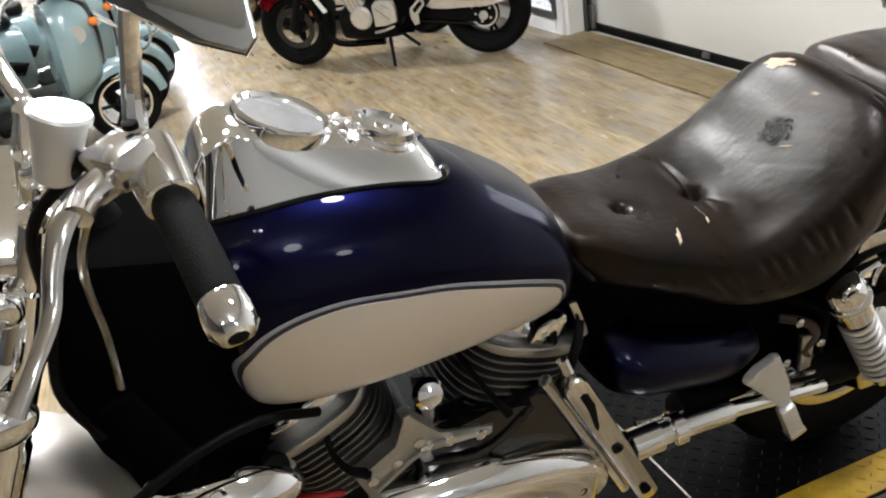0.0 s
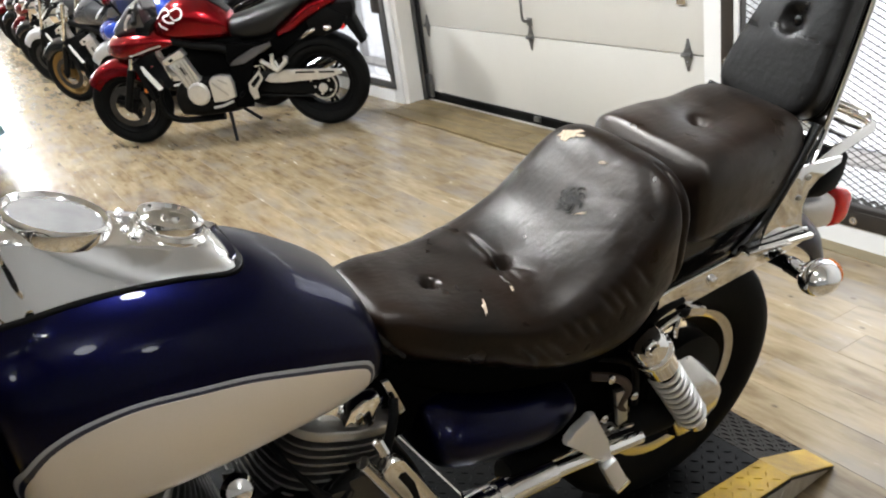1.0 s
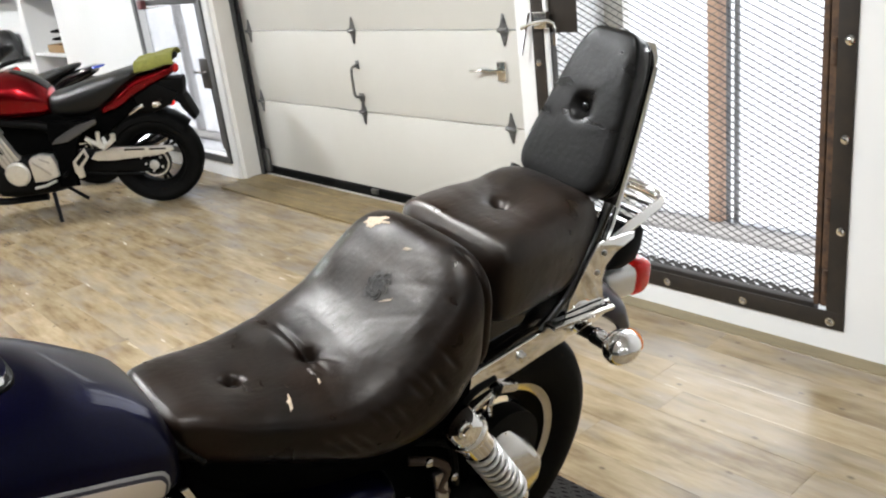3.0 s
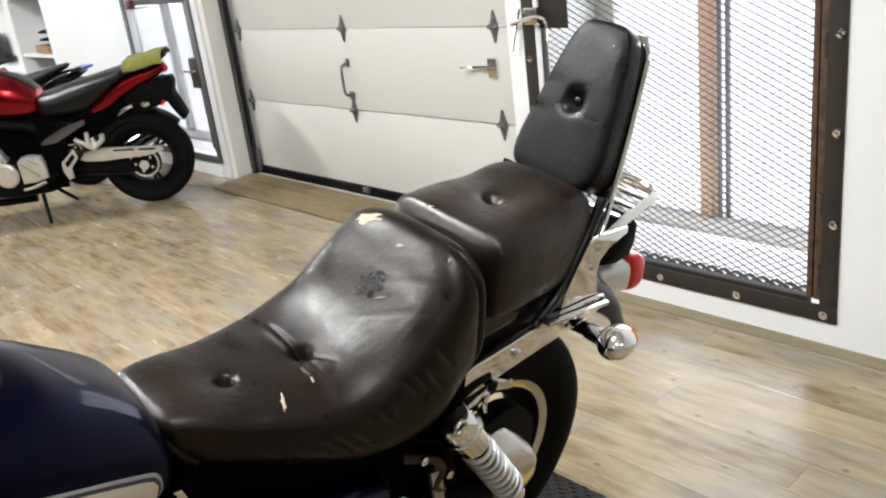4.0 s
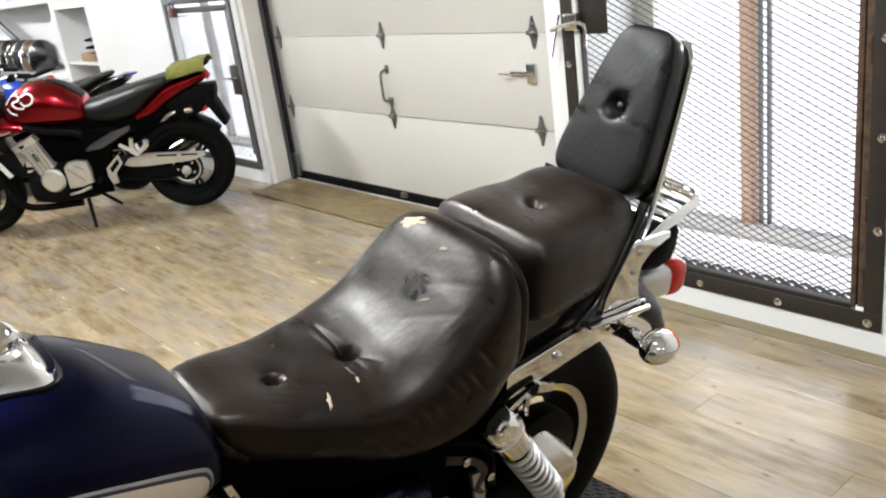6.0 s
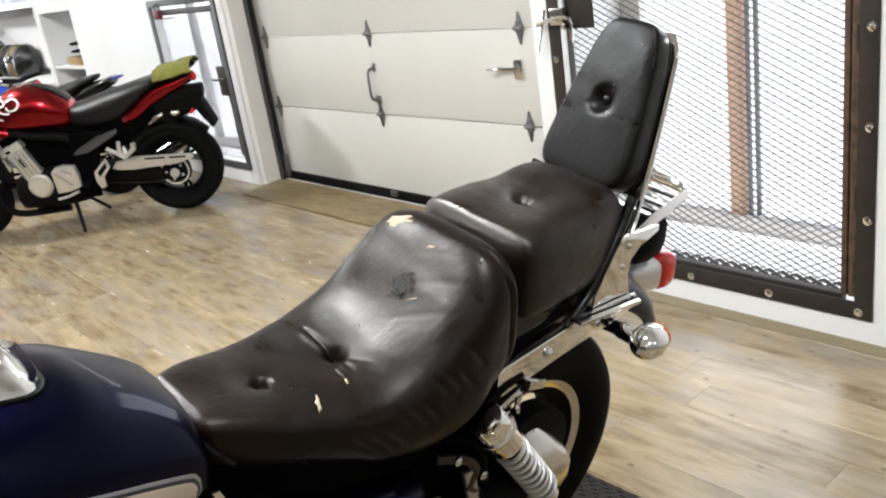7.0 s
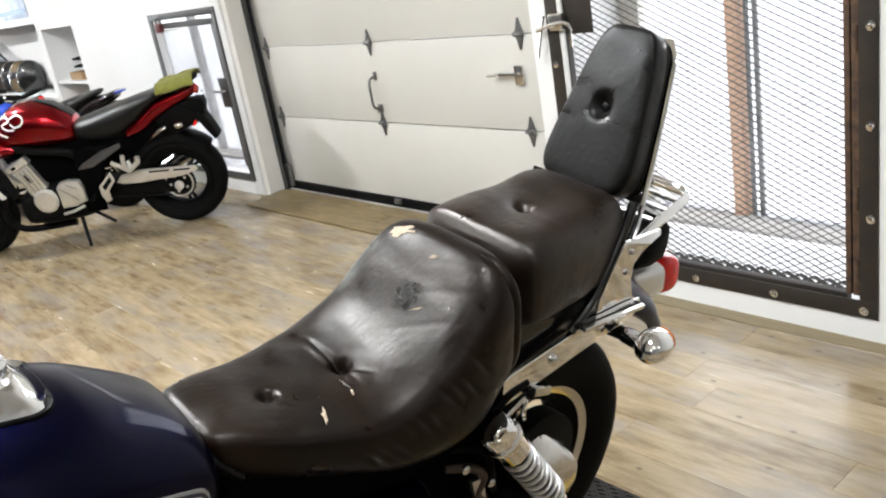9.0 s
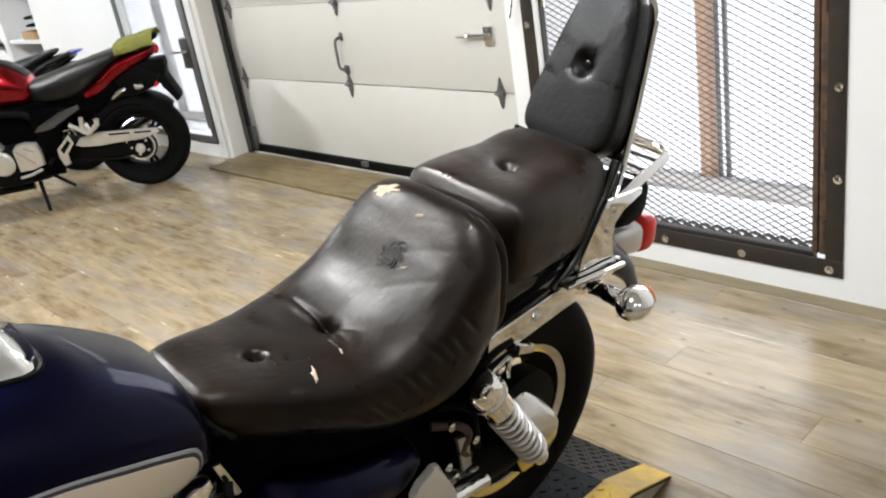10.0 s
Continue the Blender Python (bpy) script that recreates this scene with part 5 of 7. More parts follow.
cock = part("fuel_cock_cover", plate([(0.706, 0.650), (0.722, 0.676), (0.748, 0.686), (0.772, 0.684), (0.774, 0.672), (0.758, 0.630), (0.744, 0.630), (0.738, 0.652)], 0.030, pose(0, -0.098, 0, 90, 0, 0), 0.008), CHROME, bike, "bent chrome intake cover")
# black plate on the solid cover, painting the dark inside of an opening
part("cock_opening_shade", plate([(0.742, 0.660), (0.752, 0.664), (0.754, 0.640), (0.748, 0.636)], 0.004, pose(0, -0.1265, 0, 90, 0, 0)), BLACK, cock)

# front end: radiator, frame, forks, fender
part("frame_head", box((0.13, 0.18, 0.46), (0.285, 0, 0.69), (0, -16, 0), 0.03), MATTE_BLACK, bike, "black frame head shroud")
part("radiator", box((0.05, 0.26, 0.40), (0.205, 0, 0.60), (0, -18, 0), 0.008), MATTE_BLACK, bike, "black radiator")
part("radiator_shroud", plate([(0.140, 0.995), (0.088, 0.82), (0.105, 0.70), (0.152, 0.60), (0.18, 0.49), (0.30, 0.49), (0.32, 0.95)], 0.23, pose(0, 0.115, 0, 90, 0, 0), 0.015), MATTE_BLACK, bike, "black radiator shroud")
part("head_tube", tube([(0.16, 0, 1.02), (0.25, 0, 0.76)], 0.04, 20), DARK_METAL, bike)
part("down_tube", tube([(0.22, -0.05, 0.85), (0.28, -0.10, 0.55), (0.33, -0.11, 0.20), (0.80, -0.11, 0.17)], 0.02, 12, 4), BLACK, bike, "black frame tube")
part("horn_cover", ellipsoid((0.105, 0.055, 0.05), (0.235, -0.17, 0.615), (0, 6, 0)), CHROME, bike, "large chrome horn cover")
part("horn_rim", lathe([(0.022, 0), (0.024, 0.01), (0.020, 0.02), (0.005, 0.022)], pose(0.30, -0.16, 0.63, 60, 30, 0), 24), DARK_METAL, bike)
part("cable", tube([(0.02, -0.22, 0.60), (0.10, -0.23, 0.70), (0.20, -0.20, 0.735), (0.30, -0.17, 0.73), (0.38, -0.14, 0.68)], 0.007, 10, 5), BLACK, bike, "black cable loop")
part("cable", tube([(0.10, -0.16, 0.58), (0.115, -0.19, 0.66), (0.16, -0.20, 0.72)], 0.006, 10, 5), DULL_CHROME, bike)
for s in (-1, 1):
    f = part("fork_leg", tube([(-0.19, s * 0.12, 0.33), (-0.075, s * 0.12, 0.58)], [0.027, 0.028], 20), CHROME, bike, "polished fork leg")
    part("fork_tube", tube([(-0.075, s * 0.12, 0.58), (0.15, s * 0.12, 1.065)], 0.0225, 20), CHROME, f)
    part("fork_shroud", tube([(-0.045, s * 0.12, 0.645), (0.02, s * 0.12, 0.785), (0.022, s * 0.12, 0.79), (0.115, s * 0.12, 0.99)], [0.029, 0.029, 0.026, 0.026], 20), CHROME, f, "chrome fork shroud")
    part("fork_cap", lathe([(0.026, 0), (0.028, 0.008), (0.020, 0.018), (0.004, 0.02)], pose(0.15, s * 0.12, 1.06, 0, 25, 0), 20), CHROME, f)
    part("clamp_bolt", ellipsoid((0.022, 0.014, 0.022), (0.085, s * 0.148, 0.985), u=16, v=10), CHROME, f)
bm = bmesh.new()
ff = []
for k in range(27):
    a = radians(36 + 144 * k / 26)
    lo = [(XF + (0.388 - 0.07 * (1 - math.sin(math.pi * i / 12) ** 0.6)) * math.cos(a), 0.092 * math.cos(math.pi * i / 12), AX + (0.388 - 0.07 * (1 - math.sin(math.pi * i / 12) ** 0.6)) * math.sin(a)) for i in range(13)]
    ff.append(lo + [(XF + (x - XF) * 0.985, y * 0.96, AX + (z - AX) * 0.985) for x, y, z in lo[::-1]])
part("front_fender", rings(bm, ff), SILVER, bike, "silver front mudguard")
part("headlight", lathe([(0.02, -0.10), (0.07, -0.08), (0.095, -0.03), (0.10, 0.02), (0.092, 0.03), (0.01, 0.035)], pose(-0.01, 0, 0.93, 0, -90, 0), 36), CHROME, bike, "round chrome headlight")
part("triple_clamp", box((0.07, 0.27, 0.03), (0.12, 0, 1.015), (0, 15, 0), 0.01), CHROME, bike, "chrome triple clamp")

# handlebar with left grip, clutch reservoir and mirror
hb = part("handlebar", tube([(0.155, 0.06, 1.10), (0.155, -0.06, 1.10), (0.16, -0.14, 1.12), (0.20, -0.21, 1.165), (0.245, -0.265, 1.174), (0.272, -0.30, 1.162)], 0.0125, 14, 6), CHROME, bike, "wide chrome handlebar")
part("handlebar", tube([(0.155, 0.06, 1.10), (0.145, 0.12, 1.085), (0.12, 0.22, 1.12), (0.135, 0.30, 1.15), (0.17, 0.48, 1.12)], 0.0125, 14, 6), CHROME, bike, "wide chrome handlebar")
for s in (-1, 1):
    part("handlebar_riser", tube([(0.135, s * 0.06, 1.01), (0.155, s * 0.06, 1.105)], [0.02, 0.018], 14), CHROME, hb)
ga, gb = Vector((0.276, -0.305, 1.160)), Vector((0.290, -0.408, 1.118))
part("grip", tube([ga, ga.lerp(gb, 0.1), gb.lerp(ga, 0.1), gb], [0.0175, 0.0190, 0.0195, 0.0190], 24), GRIP, hb, "black rubber hand grip")
gd = (gb - ga).normalized()
gm = Matrix.Translation(gb) @ gd.to_track_quat("Z", "Y").to_matrix().to_4x4()
part("bar_end", lathe([(0.0185, -0.004), (0.0205, 0.0), (0.0215, 0.012), (0.0205, 0.026), (0.015, 0.033), (0.010, 0.034)], gm, 28), CHROME, hb, "chrome bar end weight")
part("bar_end_dark_disc", lathe([(0.009, 0.030), (0.009, 0.0345), (0.002, 0.0346)], gm, 8), BLACK, hb, "small dark disc on the bar end")
gi = Matrix.Translation(ga) @ gd.to_track_quat("Z", "Y").to_matrix().to_4x4()
part("switch_housing", lathe([(0.014, -0.060), (0.024, -0.056), (0.026, -0.03), (0.025, -0.012), (0.024, 0.002), (0.017, 0.004)], gi, 28), DULL_CHROME, hb, "chrome switch housing")
part("switch_collar", lathe([(0.020, -0.006), (0.0235, -0.004), (0.0235, 0.006), (0.018, 0.008)], gi, 28), CHROME, hb)
part("switch_block", box((0.056, 0.046, 0.034), (0.247, -0.272, 1.186), (8, -10, -60), 0.007), DULL_CHROME, hb, "chrome master cylinder clamp")
part("clamp_bolt", lathe([(0.007, 0), (0.007, 0.005), (0.004, 0.006)], pose(0.262, -0.262, 1.208), 10), DARK_METAL, hb)
rm = Matrix.Translation((0.190, -0.240, 1.168)) @ Vector((0.024, 0, 0.062)).to_track_quat("Z", "Y").to_matrix().to_4x4()
res = part("reservoir", lathe([(0.012, -0.004), (0.017, 0.0), (0.019, 0.02), (0.0225, 0.046), (0.023, 0.056)], rm, 32), PALE_ALLOY, hb, "pale cast clutch fluid reservoir")
part("reservoir_cap", lathe([(0.023, 0.0545), (0.026, 0.056), (0.0265, 0.061), (0.0245, 0.064), (0.004, 0.065)], rm, 32), PALE_ALLOY, res, "round pale reservoir lid")
part("lever_perch", tube([(0.232, -0.285, 1.178), (0.215, -0.30, 1.175), (0.205, -0.32, 1.172)], [0.016, 0.014, 0.012], 12, 4), DULL_CHROME, hb)
part("clutch_lever", tube([(0.212, -0.300, 1.179), (0.192, -0.32, 1.168), (0.176, -0.34, 1.143), (0.165, -0.36, 1.116), (0.145, -0.39, 1.096), (0.122, -0.41, 1.072)], [0.011, 0.012, 0.010, 0.009, 0.008, 0.010], 12, 5, flat=0.7), DULL_CHROME, hb, "polished clutch lever")
part("mirror_stalk", tube([(0.260, -0.250, 1.176), (0.266, -0.225, 1.192), (0.275, -0.215, 1.235), (0.288, -0.218, 1.292), (0.30, -0.225, 1.315)], [0.012, 0.011, 0.0095, 0.0085, 0.008], 10, 5), CHROME, hb, "chrome mirror stalk")
mm = Matrix.Translation((0.335, -0.262, 1.315)) @ Matrix(((0.93, 0.16, -0.33, 0), (-0.36, 0.42, -0.83, 0), (0.0, 0.89, 0.45, 0), (0, 0, 0, 1)))
mir = part("mirror", plate([(0.042, -0.058), (0.052, -0.045), (0.035, 0.065), (-0.08, 0.065), (-0.095, 0.03), (-0.06, -0.012), (0.0, -0.045)], 0.016, mm, 0.006), CHROME, hb, "chrome rear-view mirror")
part("cable", tube([(0.22, -0.26, 1.19), (0.15, -0.20, 1.10), (0.13, -0.17, 0.98), (0.10, -0.15, 0.86), (0.12, -0.14, 0.76)], 0.006, 10, 5), BLACK, bike, "black cable")
part("cable", tube([(0.23, -0.27, 1.18), (0.18, -0.20, 1.05), (0.17, -0.15, 0.92), (0.16, -0.13, 0.82)], 0.005, 10, 5), DULL_CHROME, bike, "braided hose")
for s in (-1, 1):
    fs = part("front_signal_stalk", tube([(0.06, s * 0.13, 0.90), (0.05, s * 0.19, 0.90)], 0.010, 10), CHROME, bike)
    part("signal_body", ellipsoid((0.04, 0.03, 0.03), (0.05, s * 0.215, 0.90)), CHROME, fs, "chrome bullet turn signal")
part("side_stand", tube([(0.55, -0.12, 0.16), (0.60, -0.27, 0.035), (0.62, -0.30, 0.026)], [0.013, 0.012, 0.016], 12), DARK_METAL, bike, "black side stand")

# brackets, hoses and wiring in the engine vee and behind the side cover
vee = part("vee_bracket", plate([(0.410, 0.530), (0.430, 0.468), (0.515, 0.538), (0.632, 0.520), (0.634, 0.538), (0.545, 0.560), (0.520, 0.590), (0.505, 0.625), (0.490, 0.62), (0.480, 0.565)], 0.024, pose(0, -0.128, 0, 90, 0, 0), 0.004), ALUMINIUM, bike, "silver cast bracket between the cylinders")
for bx, bz in ((0.435, 0.515), (0.475, 0.535), (0.512, 0.562), (0.56, 0.542), (0.61, 0.531)):
    part("bracket_bolt", lathe([(0.009, 0), (0.009, 0.006), (0.005, 0.008)], pose(bx, -0.152, bz, 90, 0, 0), 8), DULL_CHROME, vee)
part("bracket_rib", tube([(0.44, -0.154, 0.49), (0.50, -0.156, 0.535), (0.54, -0.156, 0.548), (0.625, -0.154, 0.529)], 0.004, 8, 3), ALUMINIUM, vee)
part("vee_pipe", tube([(0.505, -0.12, 0.60), (0.515, -0.14, 0.57), (0.52, -0.145, 0.53), (0.53, -0.14, 0.50)], [0.010, 0.011, 0.011, 0.009], 10, 4), ALUMINIUM, bike, "silver breather pipe")
part("vee_union", lathe([(0.014, -0.012), (0.018, -0.008), (0.018, 0.008), (0.014, 0.012)], pose(0.519, -0.145, 0.548, 20, 0, 0), 6), DULL_CHROME, bike)
part("plug_lead", tube([(0.60, -0.06, 0.66), (0.615, -0.12, 0.63), (0.64, -0.145, 0.585), (0.66, -0.15, 0.55)], [0.005, 0.005, 0.006, 0.009], 10, 5), BLACK, bike, "black spark plug lead")
part("plug_lead", tube([(0.40, -0.08, 0.64), (0.385, -0.13, 0.60), (0.40, -0.15, 0.56), (0.43, -0.15, 0.53)], [0.005, 0.005, 0.006, 0.009], 10, 5), BLACK, bike, "black spark plug lead")
RED_WIRE = mat("red wire", (0.45, 0.01, 0.01), 0.5, second=(0.36, 0.01, 0.01), scale=60)
part("wire", tube([(0.315, -0.13, 0.52), (0.35, -0.155, 0.53), (0.39, -0.15, 0.51)], 0.005, 8, 4), RED_WIRE, bike, "red wire")
part("brake_rod", tube([(1.18, -0.13, 0.36), (1.27, -0.14, 0.345), (1.36, -0.135, 0.32)], 0.006, 8), DULL_CHROME, bike, "thin steel rod")
part("cable_guide", plate([(1.245, 0.46), (1.275, 0.455), (1.285, 0.37), (1.262, 0.365)], 0.012, pose(0, -0.138, 0, 90, 0, 0), 0.003), ALUMINIUM, bike, "grey cable guide plate")
BROWN_HOSE = mat("brown rubber hose", (0.05, 0.028, 0.018), 0.6, second=(0.03, 0.018, 0.012), scale=40)
part("hose", tube([(1.205, -0.12, 0.50), (1.25, -0.145, 0.49), (1.275, -0.148, 0.455), (1.26, -0.145, 0.42), (1.285, -0.14, 0.39)], 0.009, 10, 5), BROWN_HOSE, bike, "brown rubber hose")
part("hose", tube([(1.22, -0.11, 0.53), (1.29, -0.135, 0.50), (1.305, -0.14, 0.44), (1.32, -0.13, 0.38)], 0.007, 10, 5), BLACK, bike, "black rubber hose")
for bx, bz in ((1.235, 0.495), (1.225, 0.40), (1.30, 0.42), (1.245, 0.36)):
    part("frame_bolt", lathe([(0.010, 0), (0.010, 0.006), (0.006, 0.009)], pose(bx, -0.14, bz, 90, 0, 0), 8), DULL_CHROME, bike)
part("frame_bracket", plate([(1.16, 0.375), (1.27, 0.35), (1.275, 0.33), (1.17, 0.345)], 0.02, pose(0, -0.12, 0, 90, 0, 0), 0.003), PALE_ALLOY, bike, "pale cast frame lug")
part("chrome_trim", tube([(0.90, -0.150, 0.405), (1.0, -0.158, 0.392), (1.10, -0.156, 0.372), (1.16, -0.15, 0.362)], 0.005, 8, 4), CHROME, bike, "thin chrome trim under the side cover")

# ---- other motorcycles: their axes are x to the front, y to their left, z up ----
RED = mat("metallic red paint", (0.16, 0.0015, 0.004), 0.25, 0.9, coat=0.3, second=(0.23, 0.002, 0.006), scale=200, amount=0.8)
BLUE = mat("blue paint", (0.01, 0.04, 0.32), 0.2, 0.2, coat=1.0, second=(0.012, 0.05, 0.36), scale=200)
DARK_GREY = mat("grey paint", (0.05, 0.05, 0.055), 0.25, 0.4, coat=0.8, second=(0.07, 0.07, 0.075), scale=200)
PALE_SILVER = mat("pale silver paint", (0.45, 0.45, 0.46), 0.3, 0.6, coat=0.8, second=(0.5, 0.5, 0.5), scale=200)
SEAT_BLACK = mat("black seat vinyl", (0.003, 0.003, 0.003), 0.36, second=(0.005, 0.005, 0.005), scale=12, bump=0.3, bump_scale=400, rough_var=0.06, spec=0.3)
CAST = mat("bright cast alloy", (0.78, 0.77, 0.74), 0.34, 0.75, second=(0.62, 0.61, 0.58), scale=22, bump=0.2, bump_scale=250)
SCREEN = mat("tinted windscreen", (0.05, 0.05, 0.055), 0.06, coat=1.0)
DECAL = mat("white decal", (0.8, 0.8, 0.78), 0.35, coat=0.6)


TANK_ROWS = [(0.555, 0.845, 0.78, 0.71, 0.09), (0.62, 0.92, 0.80, 0.70, 0.13), (0.72, 0.985, 0.83, 0.70, 0.165), (0.85, 1.02, 0.85, 0.71, 0.18), (0.97, 1.0, 0.85, 0.73, 0.175), (1.07, 0.93, 0.83, 0.75, 0.15), (1.14, 0.86, 0.81, 0.77, 0.10)]
FAIR_ROWS = [(0.94, 0.765, 0.745, 0.715, 0.16), (1.10, 0.835, 0.765, 0.69, 0.20), (1.28, 0.85, 0.76, 0.655, 0.22), (1.42, 0.83, 0.74, 0.64, 0.17), (1.52, 0.78, 0.73, 0.68, 0.09)]


def sport_bike(m, paint, label, rim=BLACK, faired=True, group="", fender_paint=None, tail_paint=None):
    b = thing("sport_motorcycle", m, label, "motorcycle", group)
    WB = 1.50
    for x, r, w, rr, nm in ((0.0, 0.315, 0.18, 0.215, "rear_wheel"), (WB, 0.30, 0.12, 0.215, "front_wheel")):
        wheel(b, x, r, r, w, rr, rim, nm, 3, rim, 0.11 if x == 0 else 0.155, False)
    # frame, swing arm, engine
    arm = part("swing_arm", plate([(0.40, 0.41), (0.36, 0.45), (0.23, 0.468), (-0.15, 0.43), (-0.16, 0.40), (-0.05, 0.375), (0.25, 0.38), (0.36, 0.39)], 0.025, pose(0, 0.16, 0, 90, 0, 0), 0.006), CAST, b, "silver slotted swing arm")
    # black plates on the solid arm paint the shade inside its slots
    part("arm_slot_shade", plate([(0.165, 0.450), (0.165, 0.438), (0.03, 0.426), (0.03, 0.438)], 0.004, pose(0, 0.163, 0, 90, 0, 0)), BLACK, arm)
    part("arm_slot_shade", plate([(0.0, 0.434), (0.0, 0.422), (-0.11, 0.412), (-0.11, 0.424)], 0.004, pose(0, 0.163, 0, 90, 0, 0)), BLACK, arm)
    part("swing_arm", plate([(-0.03, 0.27), (-0.02, 0.34), (0.58, 0.41), (0.60, 0.34), (0.06, 0.26)], 0.23, pose(0, 0.125, 0, 90, 0, 0), 0.006), BLACK, b, "black lower swing arm")
    part("axle_block", lathe([(0.02, 0), (0.032, 0.002), (0.032, 0.014), (0.018, 0.02)], pose(0, 0.128, 0.305, -90, 0, 0), 24), CAST, b, "silver axle block")
    part("chain_guard", plate([(0.0, 0.40), (0.34, 0.45), (0.34, 0.435), (0.02, 0.385)], 0.05, pose(0, 0.10, 0, 90, 0, 0), 0.003), BLACK, b, "black chain guard")
    sp = part("sprocket", lathe([(0.088, 0), (0.098, 0.001), (0.098, 0.007), (0.088, 0.008)], pose(0, 0.112, 0.315, -90, 0, 0), 40, closed=True), CAST, b, "bright steel sprocket ring")
    part("sprocket_carrier", lathe([(0.03, 0), (0.078, 0.003), (0.074, 0.010), (0.03, 0.012)], pose(0, 0.106, 0.315, -90, 0, 0), 32), DARK_METAL, sp)
    for k in range(5):
        a = 2 * math.pi * k / 5
        part("sprocket_bolt", lathe([(0.009, 0), (0.009, 0.008), (0.005, 0.010)], pose(0.058 * math.cos(a), 0.118, 0.315 + 0.058 * math.sin(a), -90, 0, 0), 8), CAST, sp)
    part("chain", tube([(0.0, 0.11, 0.395), (0.3, 0.11, 0.385), (0.62, 0.11, 0.36), (0.62, 0.11, 0.32), (0.3, 0.11, 0.27), (0.0, 0.11, 0.235)], 0.008, 6), DARK_METAL, b)
    part("main_frame", tube([(0.55, 0.14, 0.50), (0.62, 0.16, 0.66), (0.85, 0.17, 0.72), (1.20, 0.10, 0.80)], [0.03, 0.03, 0.025, 0.025], 14, 4), BLACK, b, "black tubular frame")
    part("pivot_plate", plate([(0.30, 0.665), (0.60, 0.70), (0.63, 0.58), (0.59, 0.48), (0.645, 0.25), (0.52, 0.24), (0.50, 0.44), (0.44, 0.57)], 0.05, pose(0, 0.19, 0, 90, 0, 0), 0.012), MATTE_BLACK, b, "black frame side cover")
    part("rear_subframe", plate([(0.02, 0.70), (0.35, 0.50), (0.62, 0.50), (0.62, 0.72), (0.35, 0.76), (0.05, 0.80)], 0.2, pose(0, 0.10, 0, 90, 0, 0), 0.02), MATTE_BLACK, b, "black rear frame")
    part("airbox", box((0.55, 0.24, 0.26), (0.78, 0, 0.60), bevel=0.03), MATTE_BLACK, b, "black airbox")
    eng = part("engine_block", Body([(0.58, 0.46, 0.34, 0.20, 0.12), (0.70, 0.50, 0.34, 0.18, 0.17), (0.95, 0.46, 0.32, 0.18, 0.18), (1.12, 0.40, 0.30, 0.20, 0.13)], 3.4, 3, 0.03, 0.04).mesh(20, 28), DARK_METAL, b, "dark engine block")
    part("clutch_cover", lathe([(0.080, 0), (0.083, 0.022), (0.070, 0.035), (0.02, 0.042)], pose(0.893, 0.165, 0.375, -90, 0, 0), 36), CAST, eng, "round silver alternator cover")
    gc = part("gear_cover", plate([(0.79, 0.46), (0.76, 0.49), (0.70, 0.50), (0.63, 0.485), (0.612, 0.42), (0.617, 0.335), (0.70, 0.31), (0.79, 0.31)], 0.05, pose(0, 0.215, 0, 90, 0, 0), 0.015), CAST, eng, "silver sprocket cover")
    part("cover_rib", plate([(0.77, 0.45), (0.76, 0.46), (0.66, 0.36), (0.67, 0.35)], 0.006, pose(0, 0.2205, 0, 90, 0, 0), 0.002), ALUMINIUM, gc)
    part("cover_rib", plate([(0.72, 0.47), (0.71, 0.475), (0.65, 0.44), (0.655, 0.43)], 0.006, pose(0, 0.2205, 0, 90, 0, 0), 0.002), ALUMINIUM, gc)
    part("shift_lever", tube([(0.80, 0.20, 0.27), (0.72, 0.22, 0.285), (0.64, 0.22, 0.31)], 0.010, 8), CAST, eng, "silver gear lever")
    part("cylinder_block", plate([(1.06, 0.60), (0.94, 0.645), (0.865, 0.46), (0.98, 0.405)], 0.32, pose(0, 0.16, 0, 90, 0, 0), 0.012), CAST, eng, "silver cylinder block")
    for k in range(4):
        part("block_rib", plate([(0.985 - 0.03 * k, 0.425 + 0.005 * k), (0.975 - 0.03 * k, 0.43 + 0.005 * k), (1.035 - 0.03 * k, 0.585 + 0.012 * k), (1.045 - 0.03 * k, 0.58 + 0.012 * k)], 0.006, pose(0, 0.166, 0, 90, 0, 0), 0.002), ALUMINIUM, eng)
    part("cam_cover", plate([(0.92, 0.65), (1.08, 0.592), (1.10, 0.635), (0.945, 0.70)], 0.35, pose(0, 0.175, 0, 90, 0, 0), 0.012), CAST, eng, "silver cam cover")
    # dark plates on the solid castings paint the shade inside their openings
    part("head_opening_shade", plate([(0.99, 0.57), (0.965, 0.58), (0.94, 0.52), (0.965, 0.51)], 0.004, pose(0, 0.1645, 0, 90, 0, 0)), DARK_METAL, eng)
    part("head_opening_shade", plate([(1.05, 0.635), (1.02, 0.646), (1.01, 0.63), (1.04, 0.617)], 0.004, pose(0, 0.1785, 0, 90, 0, 0)), DARK_METAL, eng)
    part("radiator", box((0.04, 0.32, 0.30), (1.28, 0, 0.50), (0, 14, 0), 0.006), BLACK, b, "black radiator")
    part("exhaust_header", tube([(1.20, 0.09, 0.44), (1.24, 0.09, 0.30), (1.15, 0.08, 0.17), (0.80, 0.06, 0.15)], 0.024, 12, 5), DARK_METAL, b, "dark exhaust headers")
    part("silencer", tube([(0.40, -0.16, 0.25), (-0.10, -0.20, 0.45)], [0.05, 0.055], 20), DULL_CHROME, b, "steel silencer")
    part("foot_peg", tube([(0.56, 0.17, 0.36), (0.56, 0.27, 0.35)], 0.012, 10), DARK_METAL, b)
